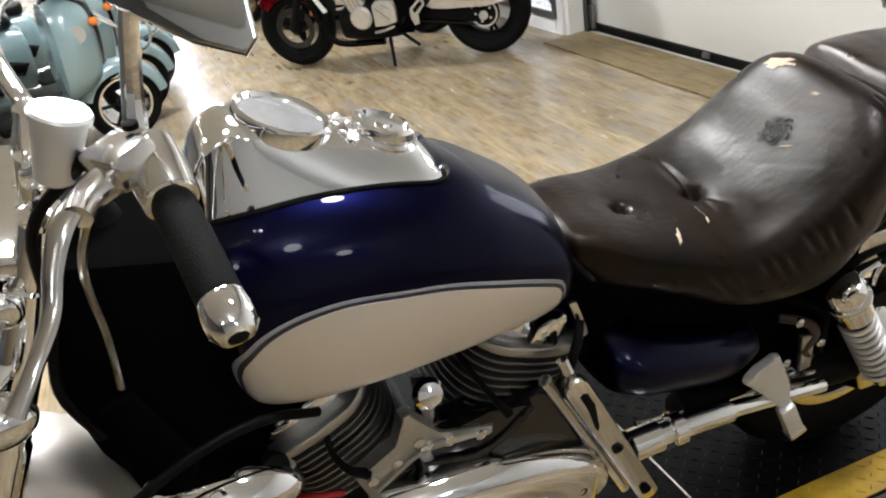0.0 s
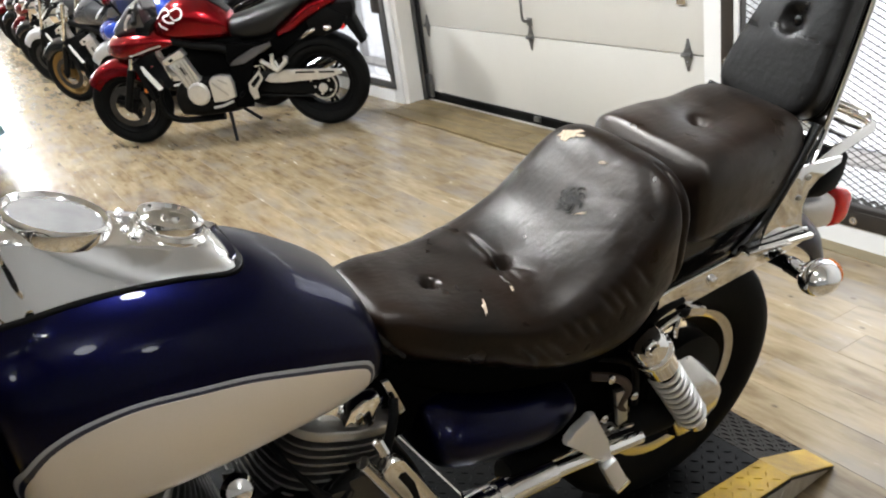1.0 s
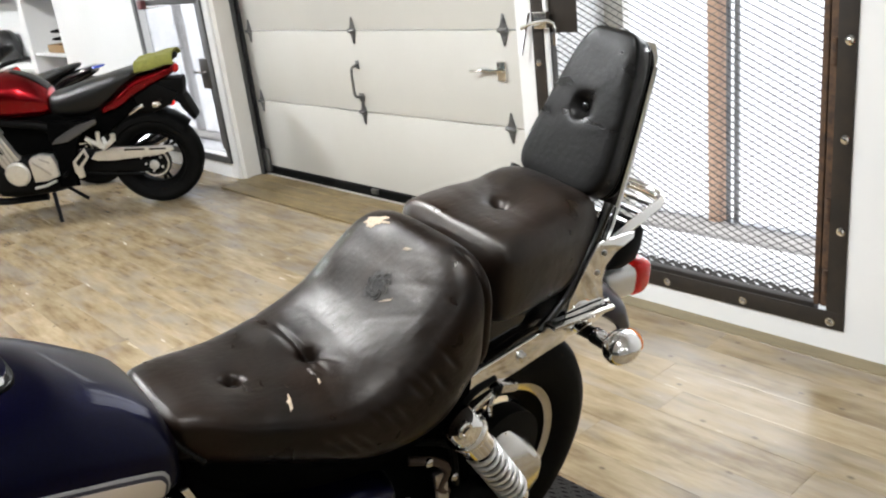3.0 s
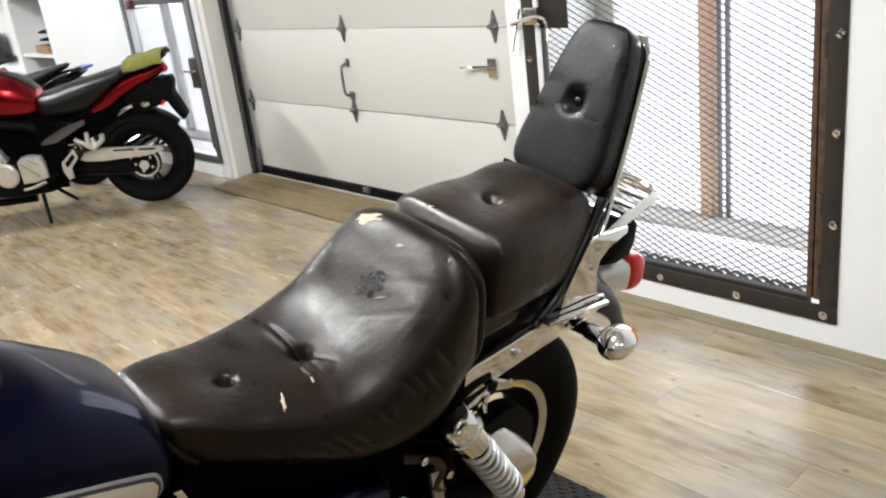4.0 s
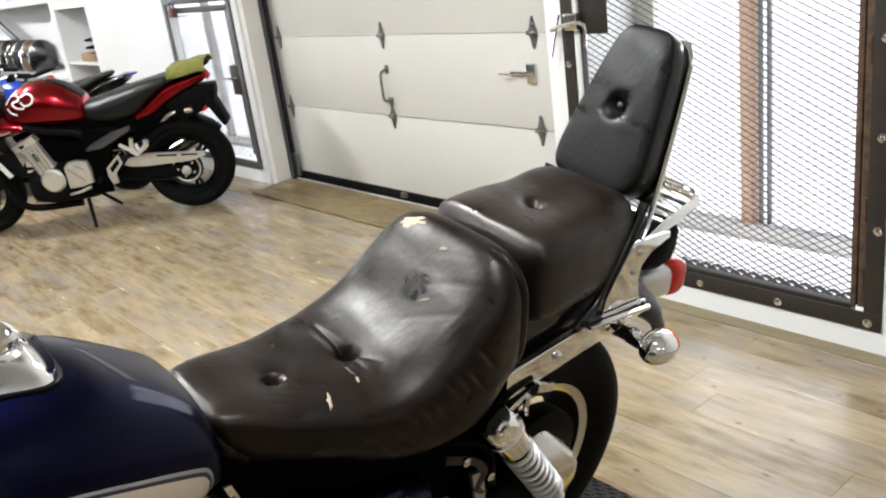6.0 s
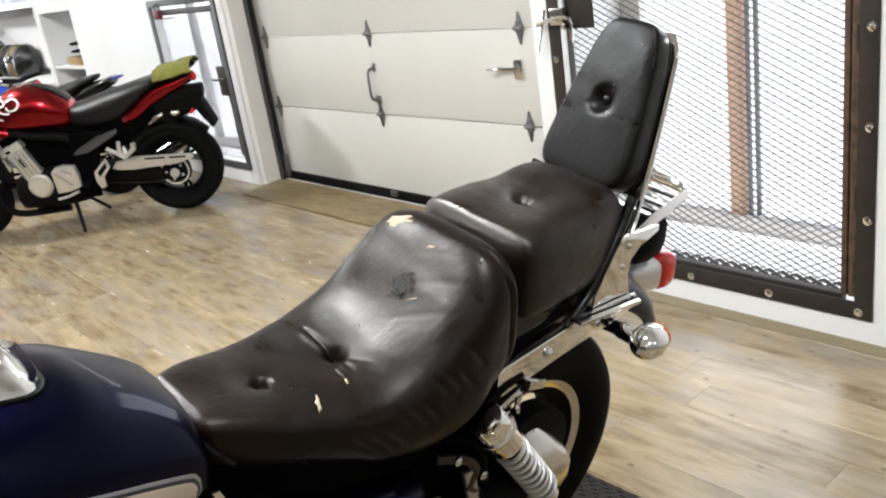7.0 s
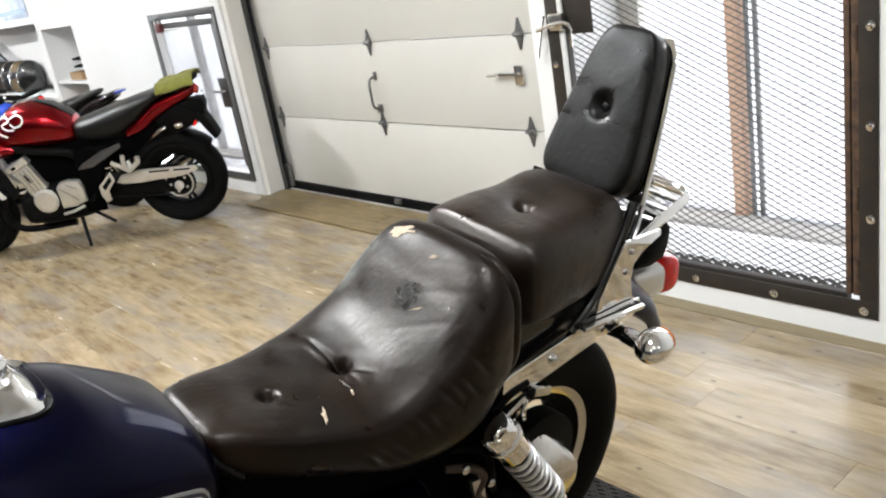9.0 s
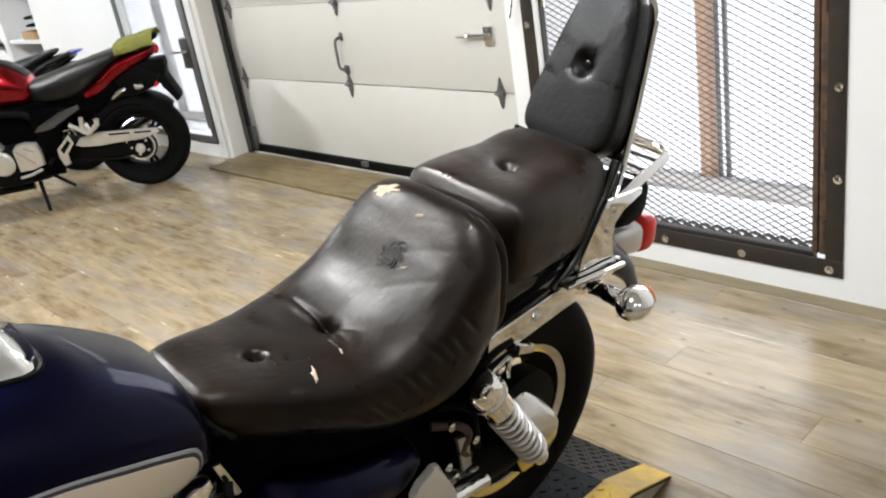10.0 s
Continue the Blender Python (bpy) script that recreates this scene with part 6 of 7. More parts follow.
    hg = part("heel_guard", plate([(0.505, 0.42), (0.405, 0.505), (0.39, 0.44), (0.455, 0.375), (0.45, 0.31), (0.49, 0.30), (0.51, 0.36)], 0.012, pose(0, 0.21, 0, 90, 0, 0), 0.003), CAST, b, "silver heel guard")
    # black plate on the solid guard paints the dark of its hole
    part("guard_hole_shade", plate([(0.485, 0.415), (0.415, 0.475), (0.408, 0.445), (0.472, 0.385)], 0.004, pose(0, 0.2125, 0, 90, 0, 0)), BLACK, hg)
    part("rear_peg_bracket", tube([(0.379, 0.2, 0.565), (0.272, 0.2, 0.485)], [0.014, 0.016], 10), CAST, b, "silver pillion peg bracket")
    part("rear_peg_bracket", tube([(0.29, 0.2, 0.60), (0.30, 0.2, 0.54), (0.272, 0.2, 0.485)], [0.014, 0.016, 0.014], 10), CAST, b)
    part("rear_peg_bracket", tube([(0.195, 0.21, 0.575), (0.20, 0.205, 0.54), (0.272, 0.2, 0.485)], [0.018, 0.018, 0.014], 10), CAST, b)
    st = part("side_stand", tube([(0.72, 0.14, 0.20), (0.68, 0.25, 0.05), (0.67, 0.275, 0.0)], [0.014, 0.012, 0.012], 10), BLACK, b, "black side stand")
    part("stand_foot", box((0.06, 0.04, 0.010), (0.67, 0.285, -0.026), (-8, 0, 0), 0.002), BLACK, st)
    part("centre_stand", tube([(0.62, 0.12, 0.22), (0.50, 0.14, 0.13)], 0.012, 10), BLACK, b)
    # tank, seat, tail
    T = Body(TANK_ROWS, 2.3, 2.6, 0.04, 0.05)
    tk = part("fuel_tank", T.mesh(36, 44), paint, b, "glossy painted fuel tank")
    part("filler_cap", lathe([(0.04, 0), (0.04, 0.008), (0.01, 0.012)], pose(0.88, 0, 1.018), 24), DULL_CHROME, tk)
    part("tank_strip", tube([(x, 0, T.top(x, 0) + 0.001) for x in (0.585, 0.62, 0.66, 0.70, 0.75, 0.80)], [0.045, 0.05, 0.05, 0.045, 0.04, 0.03], 16, flat=0.12), SEAT_BLACK, tk, "black tank pad strip")
    S = Body([(-0.12, 0.968, 0.95, 0.93, 0.075), (0.0, 0.952, 0.92, 0.885, 0.11), (0.10, 0.936, 0.88, 0.82, 0.13), (0.20, 0.918, 0.84, 0.745, 0.138), (0.30, 0.90, 0.80, 0.69, 0.145), (0.40, 0.878, 0.78, 0.682, 0.148), (0.50, 0.855, 0.77, 0.688, 0.138), (0.60, 0.84, 0.77, 0.70, 0.10)], 2.5, 3.0, 0.04, 0.03)
    part("seat", S.mesh(60, 44), SEAT_BLACK, b, "black stepped dual seat")
    C = Body([(-0.27, 0.945, 0.92, 0.885, 0.055), (-0.18, 0.93, 0.895, 0.85, 0.09), (0.0, 0.89, 0.84, 0.775, 0.122), (0.13, 0.81, 0.76, 0.705, 0.138), (0.27, 0.72, 0.70, 0.675, 0.135)], 3.0, 3.0, 0.03, 0.04)
    tc = part("tail_cowl", C.mesh(36, 36), tail_paint or paint, b, "painted tail fairing")
    part("tail_lamp", ellipsoid((0.05, 0.05, 0.012) if tail_paint else (0.02, 0.05, 0.03), (-0.29 if tail_paint else -0.265, 0, 0.93 if tail_paint else 0.905)), paint if tail_paint else RED_LENS, tc, "rounded tail end")
    if not tail_paint:
        part("grab_handle", tube([(0.0, 0.12, 0.93), (-0.15, 0.115, 0.965), (-0.27, 0.06, 0.985), (-0.27, -0.06, 0.985), (-0.15, -0.115, 0.965), (0.0, -0.12, 0.93)], 0.014, 10, 4), BLACK, b, "black grab handle")
    part("tail_box", plate([(0.08, 0.70), (-0.02, 0.80), (-0.12, 0.85), (-0.30, 0.845), (-0.305, 0.80), (-0.285, 0.72), (-0.20, 0.67), (-0.05, 0.68)], 0.13, pose(0, 0.065, 0, 90, 0, 0), 0.015), BLACK, b, "black tail light box")
    hug = []
    for k in range(19):
        a = radians(42 + 100 * k / 18)
        lo = [((0.350 - 0.06 * (1 - math.sin(math.pi * i / 10) ** 0.6)) * math.cos(a), 0.105 * math.cos(math.pi * i / 10), 0.315 + (0.350 - 0.06 * (1 - math.sin(math.pi * i / 10) ** 0.6)) * math.sin(a)) for i in range(11)]
        hug.append(lo + [(x * 0.985, y * 0.95, 0.315 + (z - 0.315) * 0.985) for x, y, z in lo[::-1]])
    part("wheel_hugger", rings(bmesh.new(), hug), BLACK, b, "black inner mudguard over the tyre")
    part("undertray", plate([(0.10, 0.66), (-0.05, 0.64), (-0.20, 0.68), (-0.26, 0.76), (-0.10, 0.86), (0.12, 0.80)], 0.16, pose(0, 0.08, 0, 90, 0, 0), 0.015), BLACK, b, "black undertray below the tail")
    part("rear_mudguard", plate([(-0.22, 0.74), (-0.285, 0.745), (-0.345, 0.575), (-0.315, 0.555), (-0.26, 0.66)], 0.14, pose(0, 0.07, 0, 90, 0, 0), 0.01), BLACK, b, "black rear mudguard extension")
    part("reflector", lathe([(0.024, 0), (0.024, 0.008), (0.005, 0.010)], pose(-0.204, 0.066, 0.70, -90, 0, 0), 16), RED_LENS, b, "red round reflector")
    for s in (1, -1):
        sg = part("rear_signal", ellipsoid((0.032, 0.026, 0.022), (-0.127, s * 0.17, 0.725)), DULL_CHROME, b, "small turn signal")
        part("signal_stem", tube([(-0.14, s * 0.06, 0.73), (-0.13, s * 0.15, 0.727)], 0.009, 8), BLACK, sg)
    part("side_panel", plate([(0.615, 0.55), (0.57, 0.59), (0.42, 0.655), (0.28, 0.685), (0.28, 0.655), (0.36, 0.62), (0.50, 0.555)], 0.02, pose(0, 0.2, 0, 90, 0, 0), 0.006), DARK_GREY, b, "grey side panel")
    part("passenger_hook", tube([(-0.03, 0.13, 0.715), (0.02, 0.14, 0.70), (0.07, 0.14, 0.67)], [0.012, 0.014, 0.010], 10, 3), DULL_CHROME, b)
    # front end
    for s in (1, -1):
        fk = part("fork_leg", tube([(WB, s * 0.095, 0.30), (WB - 0.12, s * 0.095, 0.58)], [0.028, 0.027], 14), DARK_METAL, b, "dark fork leg")
        part("fork_tube", tube([(WB - 0.12, s * 0.095, 0.58), (WB - 0.29, s * 0.095, 0.98)], 0.021, 14), CHROME, fk)
        part("fork_guard", plate([(1.305, 0.60), (1.265, 0.605), (1.165, 0.43), (1.20, 0.42)], 0.008, pose(0, s * 0.14 + 0.004, 0, 90, 0, 0), 0.002), DECAL, fk, "white strip beside the radiator")
        part("brake_caliper", box((0.06, 0.03, 0.09), (WB - 0.08, s * 0.075, 0.40), (0, -20, 0), 0.008), DARK_METAL, fk)
        part("reflector", lathe([(0.018, 0), (0.018, 0.006), (0.004, 0.008)], pose(1.30, s * 0.12, 0.425, -90 * s, 0, 0), 16), ORANGE_LENS, fk, "orange round reflector")
    fend = []
    for k in range(21):
        a = radians(38 + 95 * k / 20)
        lo = [(WB + (0.345 - 0.11 * (1 - math.sin(math.pi * i / 10) ** 0.6)) * math.cos(a), 0.075 * math.cos(math.pi * i / 10), 0.30 + (0.345 - 0.11 * (1 - math.sin(math.pi * i / 10) ** 0.6)) * math.sin(a)) for i in range(11)]
        fend.append(lo + [(WB + (x - WB) * 0.985, y * 0.95, 0.30 + (z - 0.30) * 0.985) for x, y, z in lo[::-1]])
    part("front_mudguard", rings(bmesh.new(), fend), fender_paint or paint, b, "painted front mudguard")
    if faired:
        F = Body(FAIR_ROWS, 2.6, 2.6, 0.0, 0.06)
        fr = part("half_fairing", F.mesh(30, 44), paint, b, "painted half fairing")
        part("windscreen", Body([(1.16, 1.06, 0.96, 0.80, 0.14), (1.28, 1.0, 0.92, 0.80, 0.15), (1.42, 0.87, 0.84, 0.79, 0.12)], 2.3, 2.5, 0.01, 0.03).mesh(18, 28), SCREEN, fr, "dark windscreen")
        part("fairing_inner", Body([(1.12, 0.87, 0.80, 0.72, 0.17), (1.25, 0.90, 0.80, 0.72, 0.18)], 2.6, 2.6, 0.01, 0.03).mesh(8, 28), BLACK, fr, "black cockpit panel")
        part("headlight", ellipsoid((0.03, 0.10, 0.05), (1.50, 0, 0.735), (0, -20, 0)), GLASS_DIAL, fr, "headlight glass")
    else:
        hl = part("headlight", lathe([(0.03, -0.08), (0.085, -0.05), (0.092, 0.03), (0.08, 0.04), (0.01, 0.05)], pose(1.40, 0, 0.86, 0, 90, 0), 28), CHROME, b, "round headlight")
        part("headlight_glass", lathe([(0.08, 0.04), (0.07, 0.05), (0.01, 0.056)], pose(1.40, 0, 0.86, 0, 90, 0), 28), GLASS_DIAL, hl)
    hb2 = part("handlebar", tube([(1.10, 0.36, 0.98), (1.16, 0.22, 1.02), (1.20, 0.08, 1.02), (1.20, -0.08, 1.02), (1.16, -0.22, 1.02), (1.10, -0.36, 0.98)], 0.0115, 12, 4), CHROME, b, "handlebar")
    for s in (1, -1):
        part("grip", tube([(1.12, s * 0.30, 1.0), (1.085, s * 0.41, 0.965)], 0.017, 14), GRIP, hb2)
        part("lever", tube([(1.16, s * 0.24, 1.0), (1.17, s * 0.34, 0.97), (1.15, s * 0.42, 0.94)], [0.012, 0.008, 0.008], 8, 3), CAST, hb2, "silver lever")
        part("switch_block", box((0.05, 0.06, 0.05), (1.15, s * 0.25, 1.0), bevel=0.01), BLACK, hb2)
        part("mirror_stem", tube([(1.28, s * 0.18, 0.98), (1.26, s * 0.30, 1.10)], 0.008, 8), BLACK, hb2)
        part("mirror", ellipsoid((0.025, 0.075, 0.045), (1.26, s * 0.33, 1.13), (0, 0, s * 10)), paint if faired else BLACK, hb2, "oval mirror")
    return b


def stroke(pts, width, m, bm=None):
    """A flat painted stroke along points in the x-z plane."""
    bm = bm or bmesh.new()
    prev = None
    for i, (x, z) in enumerate(pts):
        x0, z0 = pts[max(i - 1, 0)]
        x1, z1 = pts[min(i + 1, len(pts) - 1)]
        L = math.hypot(x1 - x0, z1 - z0) or 1
        nx, nz = -(z1 - z0) / L * width / 2, (x1 - x0) / L * width / 2
        cur = [bm.verts.new(m(x + nx, z + nz)), bm.verts.new(m(x - nx, z - nz))]
        if prev:
            bm.faces.new((prev[0], cur[0], cur[1], prev[1]))
        prev = cur
    return bm


RB = pose(2.77, 5.86, 0.0, 0, 0, 142.3) @ pose(0, 0, 0, -7, 0, 0) @ Matrix.Diagonal((1.0, 1.04, 1.02, 1))
red = sport_bike(RB, RED, "red half-faired sport motorcycle on its side stand", faired=True)
RT = Body(TANK_ROWS, 2.3, 2.6, 0.04, 0.05)
for pts in ([(1.06, 0.91), (1.02, 0.955), (0.97, 0.965), (0.95, 0.94), (1.0, 0.92), (0.97, 0.89), (0.92, 0.885)], [(0.94, 0.955), (0.89, 0.97), (0.855, 0.945), (0.87, 0.91), (0.915, 0.90), (0.94, 0.925)], [(1.04, 0.89), (1.02, 0.865), (0.98, 0.845)]):
    part("tank_swirl", stroke(catmull(pts, 5), 0.012, lambda x, z: (x, RT.side(x, z) + 0.004, z)), DECAL, red, "white swirl decal")
FB = Body(FAIR_ROWS, 2.6, 2.6, 0.0, 0.06)
part("fairing_mark", stroke([(1.30, 0.70), (1.22, 0.715), (1.14, 0.735), (1.06, 0.745)], 0.014, lambda x, z: (x, FB.side(x, z) + 0.004, z)), PALE_SILVER, red, "silver mark on the fairing")
cloth = thing("cloth", RB @ pose(-0.16, 0.0, 0.985, 0, 8, 0), "yellow-green folded cloth draped over the motorcycle tail", "cloth")
CLOTH = mat("yellow green cloth", (0.21, 0.205, 0.035), 0.9, second=(0.12, 0.12, 0.02), scale=30, bump=0.6, bump_scale=300)
bm = bmesh.new()
rows = []
for i in range(15):
    row = []
    for j in range(13):
        x, y = -0.13 + 0.26 * i / 14, -0.15 + 0.30 * j / 12
        z = 0.012 - 3.2 * max(abs(y) - 0.08, 0) ** 1.6 + 0.003 * math.sin(x * 40 + y * 25) + 0.004 * noise.noise(Vector((x * 20, y * 20, 0)))
        row.append(bm.verts.new((x, y, z)))
    rows.append(row)
for a, c in zip(rows, rows[1:]):
    for j in range(12):
        bm.faces.new((a[j], c[j], c[j + 1], a[j + 1]))
ext = bmesh.ops.extrude_face_region(bm, geom=bm.faces[:])
bmesh.ops.translate(bm, verts=[v for v in ext["geom"] if isinstance(v, bmesh.types.BMVert)], vec=(0, 0, 0.012))
part("fabric", bm, CLOTH, cloth, smooth=60)

# row of further motorcycles behind the red one
GOLD = mat("gold wheel paint", (0.20, 0.12, 0.04), 0.4, 0.7, second=(0.16, 0.1, 0.03), scale=30)
ROW = [(2.70, 6.94, BLUE, DARK_METAL, True, PALE_SILVER, "blue faired motorcycle in the row"), (2.43, 8.01, DARK_GREY, GOLD, False, GLOSS_BLACK, "black naked motorcycle with golden wheel in the row"),
       (2.45, 9.65, DARK_GREY, DARK_METAL, False, PALE_SILVER, "grey naked motorcycle with silver mudguard in the row"), (2.50, 10.97, GLOSS_BLACK, DARK_METAL, False, GLOSS_BLACK, "black naked motorcycle in the row"),
       (2.58, 12.07, RED, DARK_METAL, True, RED, "red faired motorcycle in the row"), (2.60, 13.6, GLOSS_BLACK, DARK_METAL, True, GLOSS_BLACK, "black faired motorcycle in the row"), (2.65, 15.2, RED, DARK_METAL, True, RED, "red faired motorcycle far down the row")]
for x, y, paint, rim, faired, fp, label in ROW:
    sport_bike(pose(x, y, 0, 0, 0, 125) @ pose(0, 0, 0, -7, 0, 0), paint, label, rim, faired, "motorcycles in the row", fp, GLOSS_BLACK if paint is BLUE else None)

# ---- pale blue scooters on the other side of the aisle; x to the front ----
TEAL = mat("pale blue scooter paint", (0.20, 0.29, 0.31), 0.25, 0.1, coat=0.8, second=(0.23, 0.32, 0.34), scale=60)


def scooter(m, label):
    b = thing("scooter", m, label, "scooter", "scooters in the row")
    for x, nm in ((0.0, "front_wheel"), (-1.25, "rear_wheel")):
        mm = pose(x, 0, 0.24, 90, 0, 0)
        hw, r, rr = 0.05, 0.24, 0.165
        w = part(nm, lathe([(rr, -hw * 0.7), (rr + 0.03, -hw), (r - 0.015, -hw * 0.8), (r, 0), (r - 0.015, hw * 0.8), (rr + 0.03, hw), (rr, hw * 0.7)], mm, 40, closed=True), RUBBER, b, "scooter tyre with pale rim")
        part("rim", lathe([(rr - 0.010, -hw * 0.75), (rr + 0.004, -hw * 0.8), (rr + 0.004, hw * 0.8), (rr - 0.010, hw * 0.75), (rr - 0.02, 0)], mm, 40, closed=True), DULL_CHROME, w, "pale painted rim")
        for k in range(6):
            a = 2 * math.pi * k / 6
            part("spoke", tube([mm @ Vector((0.03 * math.cos(a), 0.03 * math.sin(a), 0)), mm @ Vector(((rr - 0.02) * math.cos(a), (rr - 0.02) * math.sin(a), 0))], 0.012, 8), DARK_METAL, w)
        part("hub", lathe([(0.03, -0.05), (0.04, -0.03), (0.04, 0.03), (0.03, 0.05)], mm, 20), DARK_METAL, w)
    fend = []
    for k in range(17):
        a = radians(10 + 150 * k / 16)
        lo = [((0.29 - 0.07 * (1 - math.sin(math.pi * i / 10) ** 0.6)) * math.cos(a), 0.085 * math.cos(math.pi * i / 10), 0.24 + (0.29 - 0.07 * (1 - math.sin(math.pi * i / 10) ** 0.6)) * math.sin(a)) for i in range(11)]
        fend.append(lo + [(x * 0.98, y * 0.95, 0.24 + (z - 0.24) * 0.98) for x, y, z in lo[::-1]])
    part("front_mudguard", rings(bmesh.new(), fend), TEAL, b, "pale blue front mudguard")
    part("leg_shield", Body([(-0.34, 0.92, 0.62, 0.34, 0.20), (-0.24, 0.95, 0.64, 0.36, 0.22), (-0.12, 0.90, 0.66, 0.42, 0.16), (-0.06, 0.84, 0.68, 0.50, 0.10)], 2.8, 2.6, 0.02, 0.04).mesh(20, 36), TEAL, b, "pale blue leg shield")
    part("shield_stripe", Body([(-0.33, 0.968, 0.66, 0.40, 0.075), (-0.12, 0.928, 0.68, 0.44, 0.075), (-0.03, 0.872, 0.70, 0.50, 0.06)], 2.8, 2.6, 0.02, 0.04).mesh(14, 24), GLOSS_BLACK, b, "black centre stripe")
    part("floor_board", box((0.46, 0.32, 0.06), (-0.52, 0, 0.30), bevel=0.02), BLACK, b, "black floor board")
    body = part("rear_body", Body([(-1.62, 0.70, 0.62, 0.50, 0.10), (-1.45, 0.76, 0.60, 0.40, 0.19), (-1.15, 0.76, 0.56, 0.30, 0.21), (-0.90, 0.74, 0.54, 0.28, 0.19), (-0.74, 0.70, 0.50, 0.28, 0.15)], 2.8, 2.6, 0.06, 0.03).mesh(30, 36), TEAL, b, "pale blue rear body panels")
    for s in (1, -1):
        part("body_stripe", plate([(-1.5, 0.60), (-0.85, 0.42), (-0.80, 0.50), (-1.45, 0.70)], 0.01, pose(0, s * 0.205 + 0.005, 0, 90, 0, 0), 0.003), GLOSS_BLACK, body, "black side stripe")
        part("air_grille", plate([(-1.2, 0.42), (-1.02, 0.36), (-0.98, 0.40), (-1.16, 0.48)], 0.01, pose(0, s * 0.213 + 0.005, 0, 90, 0, 0), 0.003), ALUMINIUM, body, "grey side grille")
        part("badge", lathe([(0.05, 0), (0.05, 0.005), (0.01, 0.007)], pose(-0.20, s * 0.20, 0.76, -90 * s, 0, 0), 24), PALE_SILVER, body, "round pale badge")
    part("seat", Body([(-1.62, 0.86, 0.80, 0.73, 0.11), (-1.40, 0.87, 0.80, 0.73, 0.16), (-1.10, 0.83, 0.78, 0.72, 0.17), (-0.80, 0.83, 0.77, 0.71, 0.13)], 2.6, 3, 0.05, 0.05).mesh(24, 32), SEAT_BLACK, b, "black scooter seat")
    part("steering_column", tube([(-0.02, 0, 0.34), (-0.20, 0, 0.98)], 0.035, 14), BLACK, b)
    hb = part("handlebar_cover", ellipsoid((0.10, 0.17, 0.07), (-0.22, 0, 1.02)), TEAL, b, "pale blue handlebar cover")
    part("headlight", lathe([(0.05, -0.04), (0.075, 0), (0.07, 0.02), (0.01, 0.03)], pose(-0.13, 0, 1.02, 0, 90, 0), 28), CHROME, hb, "round chrome headlight")
    for s in (1, -1):
        part("grip", tube([(-0.24, s * 0.15, 1.03), (-0.30, s * 0.34, 1.03)], [0.02, 0.017], 12), GRIP, hb)
        part("mirror_stem", tube([(-0.24, s * 0.16, 1.05), (-0.26, s * 0.28, 1.22)], 0.006, 8), CHROME, hb)
        part("mirror", lathe([(0.045, -0.006), (0.05, 0), (0.045, 0.008), (0.01, 0.012)], pose(-0.26, s * 0.29, 1.25, 0, 90, 0), 24), CHROME, hb, "round chrome mirror")
        part("signal", ellipsoid((0.03, 0.025, 0.025), (-0.08, s * 0.14, 0.80)), ORANGE_LENS, b, "orange turn signal")
        part("crash_bar", tube([(-0.05, s * 0.05, 0.42), (0.10, s * 0.16, 0.50), (0.12, s * 0.18, 0.66), (-0.06, s * 0.16, 0.82)], 0.010, 10, 4), CHROME, b, "chrome crash bar")
    return b


scooter(pose(0.18, 5.80, 0, 0, 0, 14) @ pose(0, 0, 0, 6, 0, 0), "pale blue scooter with black stripe beside the aisle")
scooter(pose(0.28, 6.35, 0, 0, 0, 14) @ pose(0, 0, 0, 6, 0, 0), "pale blue scooter standing behind another scooter")
scooter(pose(0.38, 6.95, 0, 0, 0, 14) @ pose(0, 0, 0, 6, 0, 0), "pale blue scooter farther along the row")
scooter(pose(0.42, 7.65, 0, 0, 0, 14) @ pose(0, 0, 0, 6, 0, 0), "pale blue scooter at the row's far end")

# ---- small things on the far wall ----
CARD = mat("brown cardboard", (0.35, 0.22, 0.11), 0.8, second=(0.28, 0.17, 0.08), scale=12, bump=0.2, bump_scale=120)
tray = thing("cardboard_tray", pose(WX + 0.18, 9.45, 0.872), "open brown cardboard tray on the niche shelf", "box")
part("tray_base", box((0.25, 0.38, 0.01), (0, 0, 0.006), bevel=0.002), CARD, tray)
for s in (-1, 1):
    part("tray_side", box((0.01, 0.38, 0.07), (s * 0.125, 0, 0.045), bevel=0.002), CARD, tray)
    part("tray_end", box((0.24, 0.01, 0.07), (0, s * 0.19, 0.045), bevel=0.002), CARD, tray)
bag = thing("black_cable_coil", pose(WX + 0.16, 9.45, 0.888), "black coiled cable lying in the tray", "cable")
part("coil", tube([(0.09 * math.cos(k * 0.5), 0.11 * math.sin(k * 0.5), 0.01 + 0.006 * k) for k in range(38)], 0.010, 8), BLACK, bag)
for k, (dy, h, c) in enumerate(((0.15, 0.2, (0.5, 0.2, 0.03)), (0.35, 0.16, (0.03, 0.1, 0.4)), (0.55, 0.22, (0.35, 0.3, 0.25)), (0.75, 0.14, (0.04, 0.04, 0.04)))):
    bt = thing("parts_bin", pose(WX + 0.2, 9.05 + dy, 0.0), "small parts bin on the niche floor", "bin")
    part("bin_body", box((0.2, 0.17, 0.30 + h), (0, 0, (0.30 + h) / 2), bevel=0.012), mat("bin %d" % k, c, 0.5, second=tuple(v * 0.7 for v in c), scale=10), bt)
poster = thing("poster", pose(WX - 0.006, 11.0, 1.85), "blue and white printed poster on the upper wall", "poster")
part("sheet", box((0.006, 1.5, 0.55), (0, 0, 0), bevel=0.001), mat("poster print", (0.62, 0.68, 0.76), 0.4, second=(0.25, 0.35, 0.5), scale=5, amount=0.7), poster)
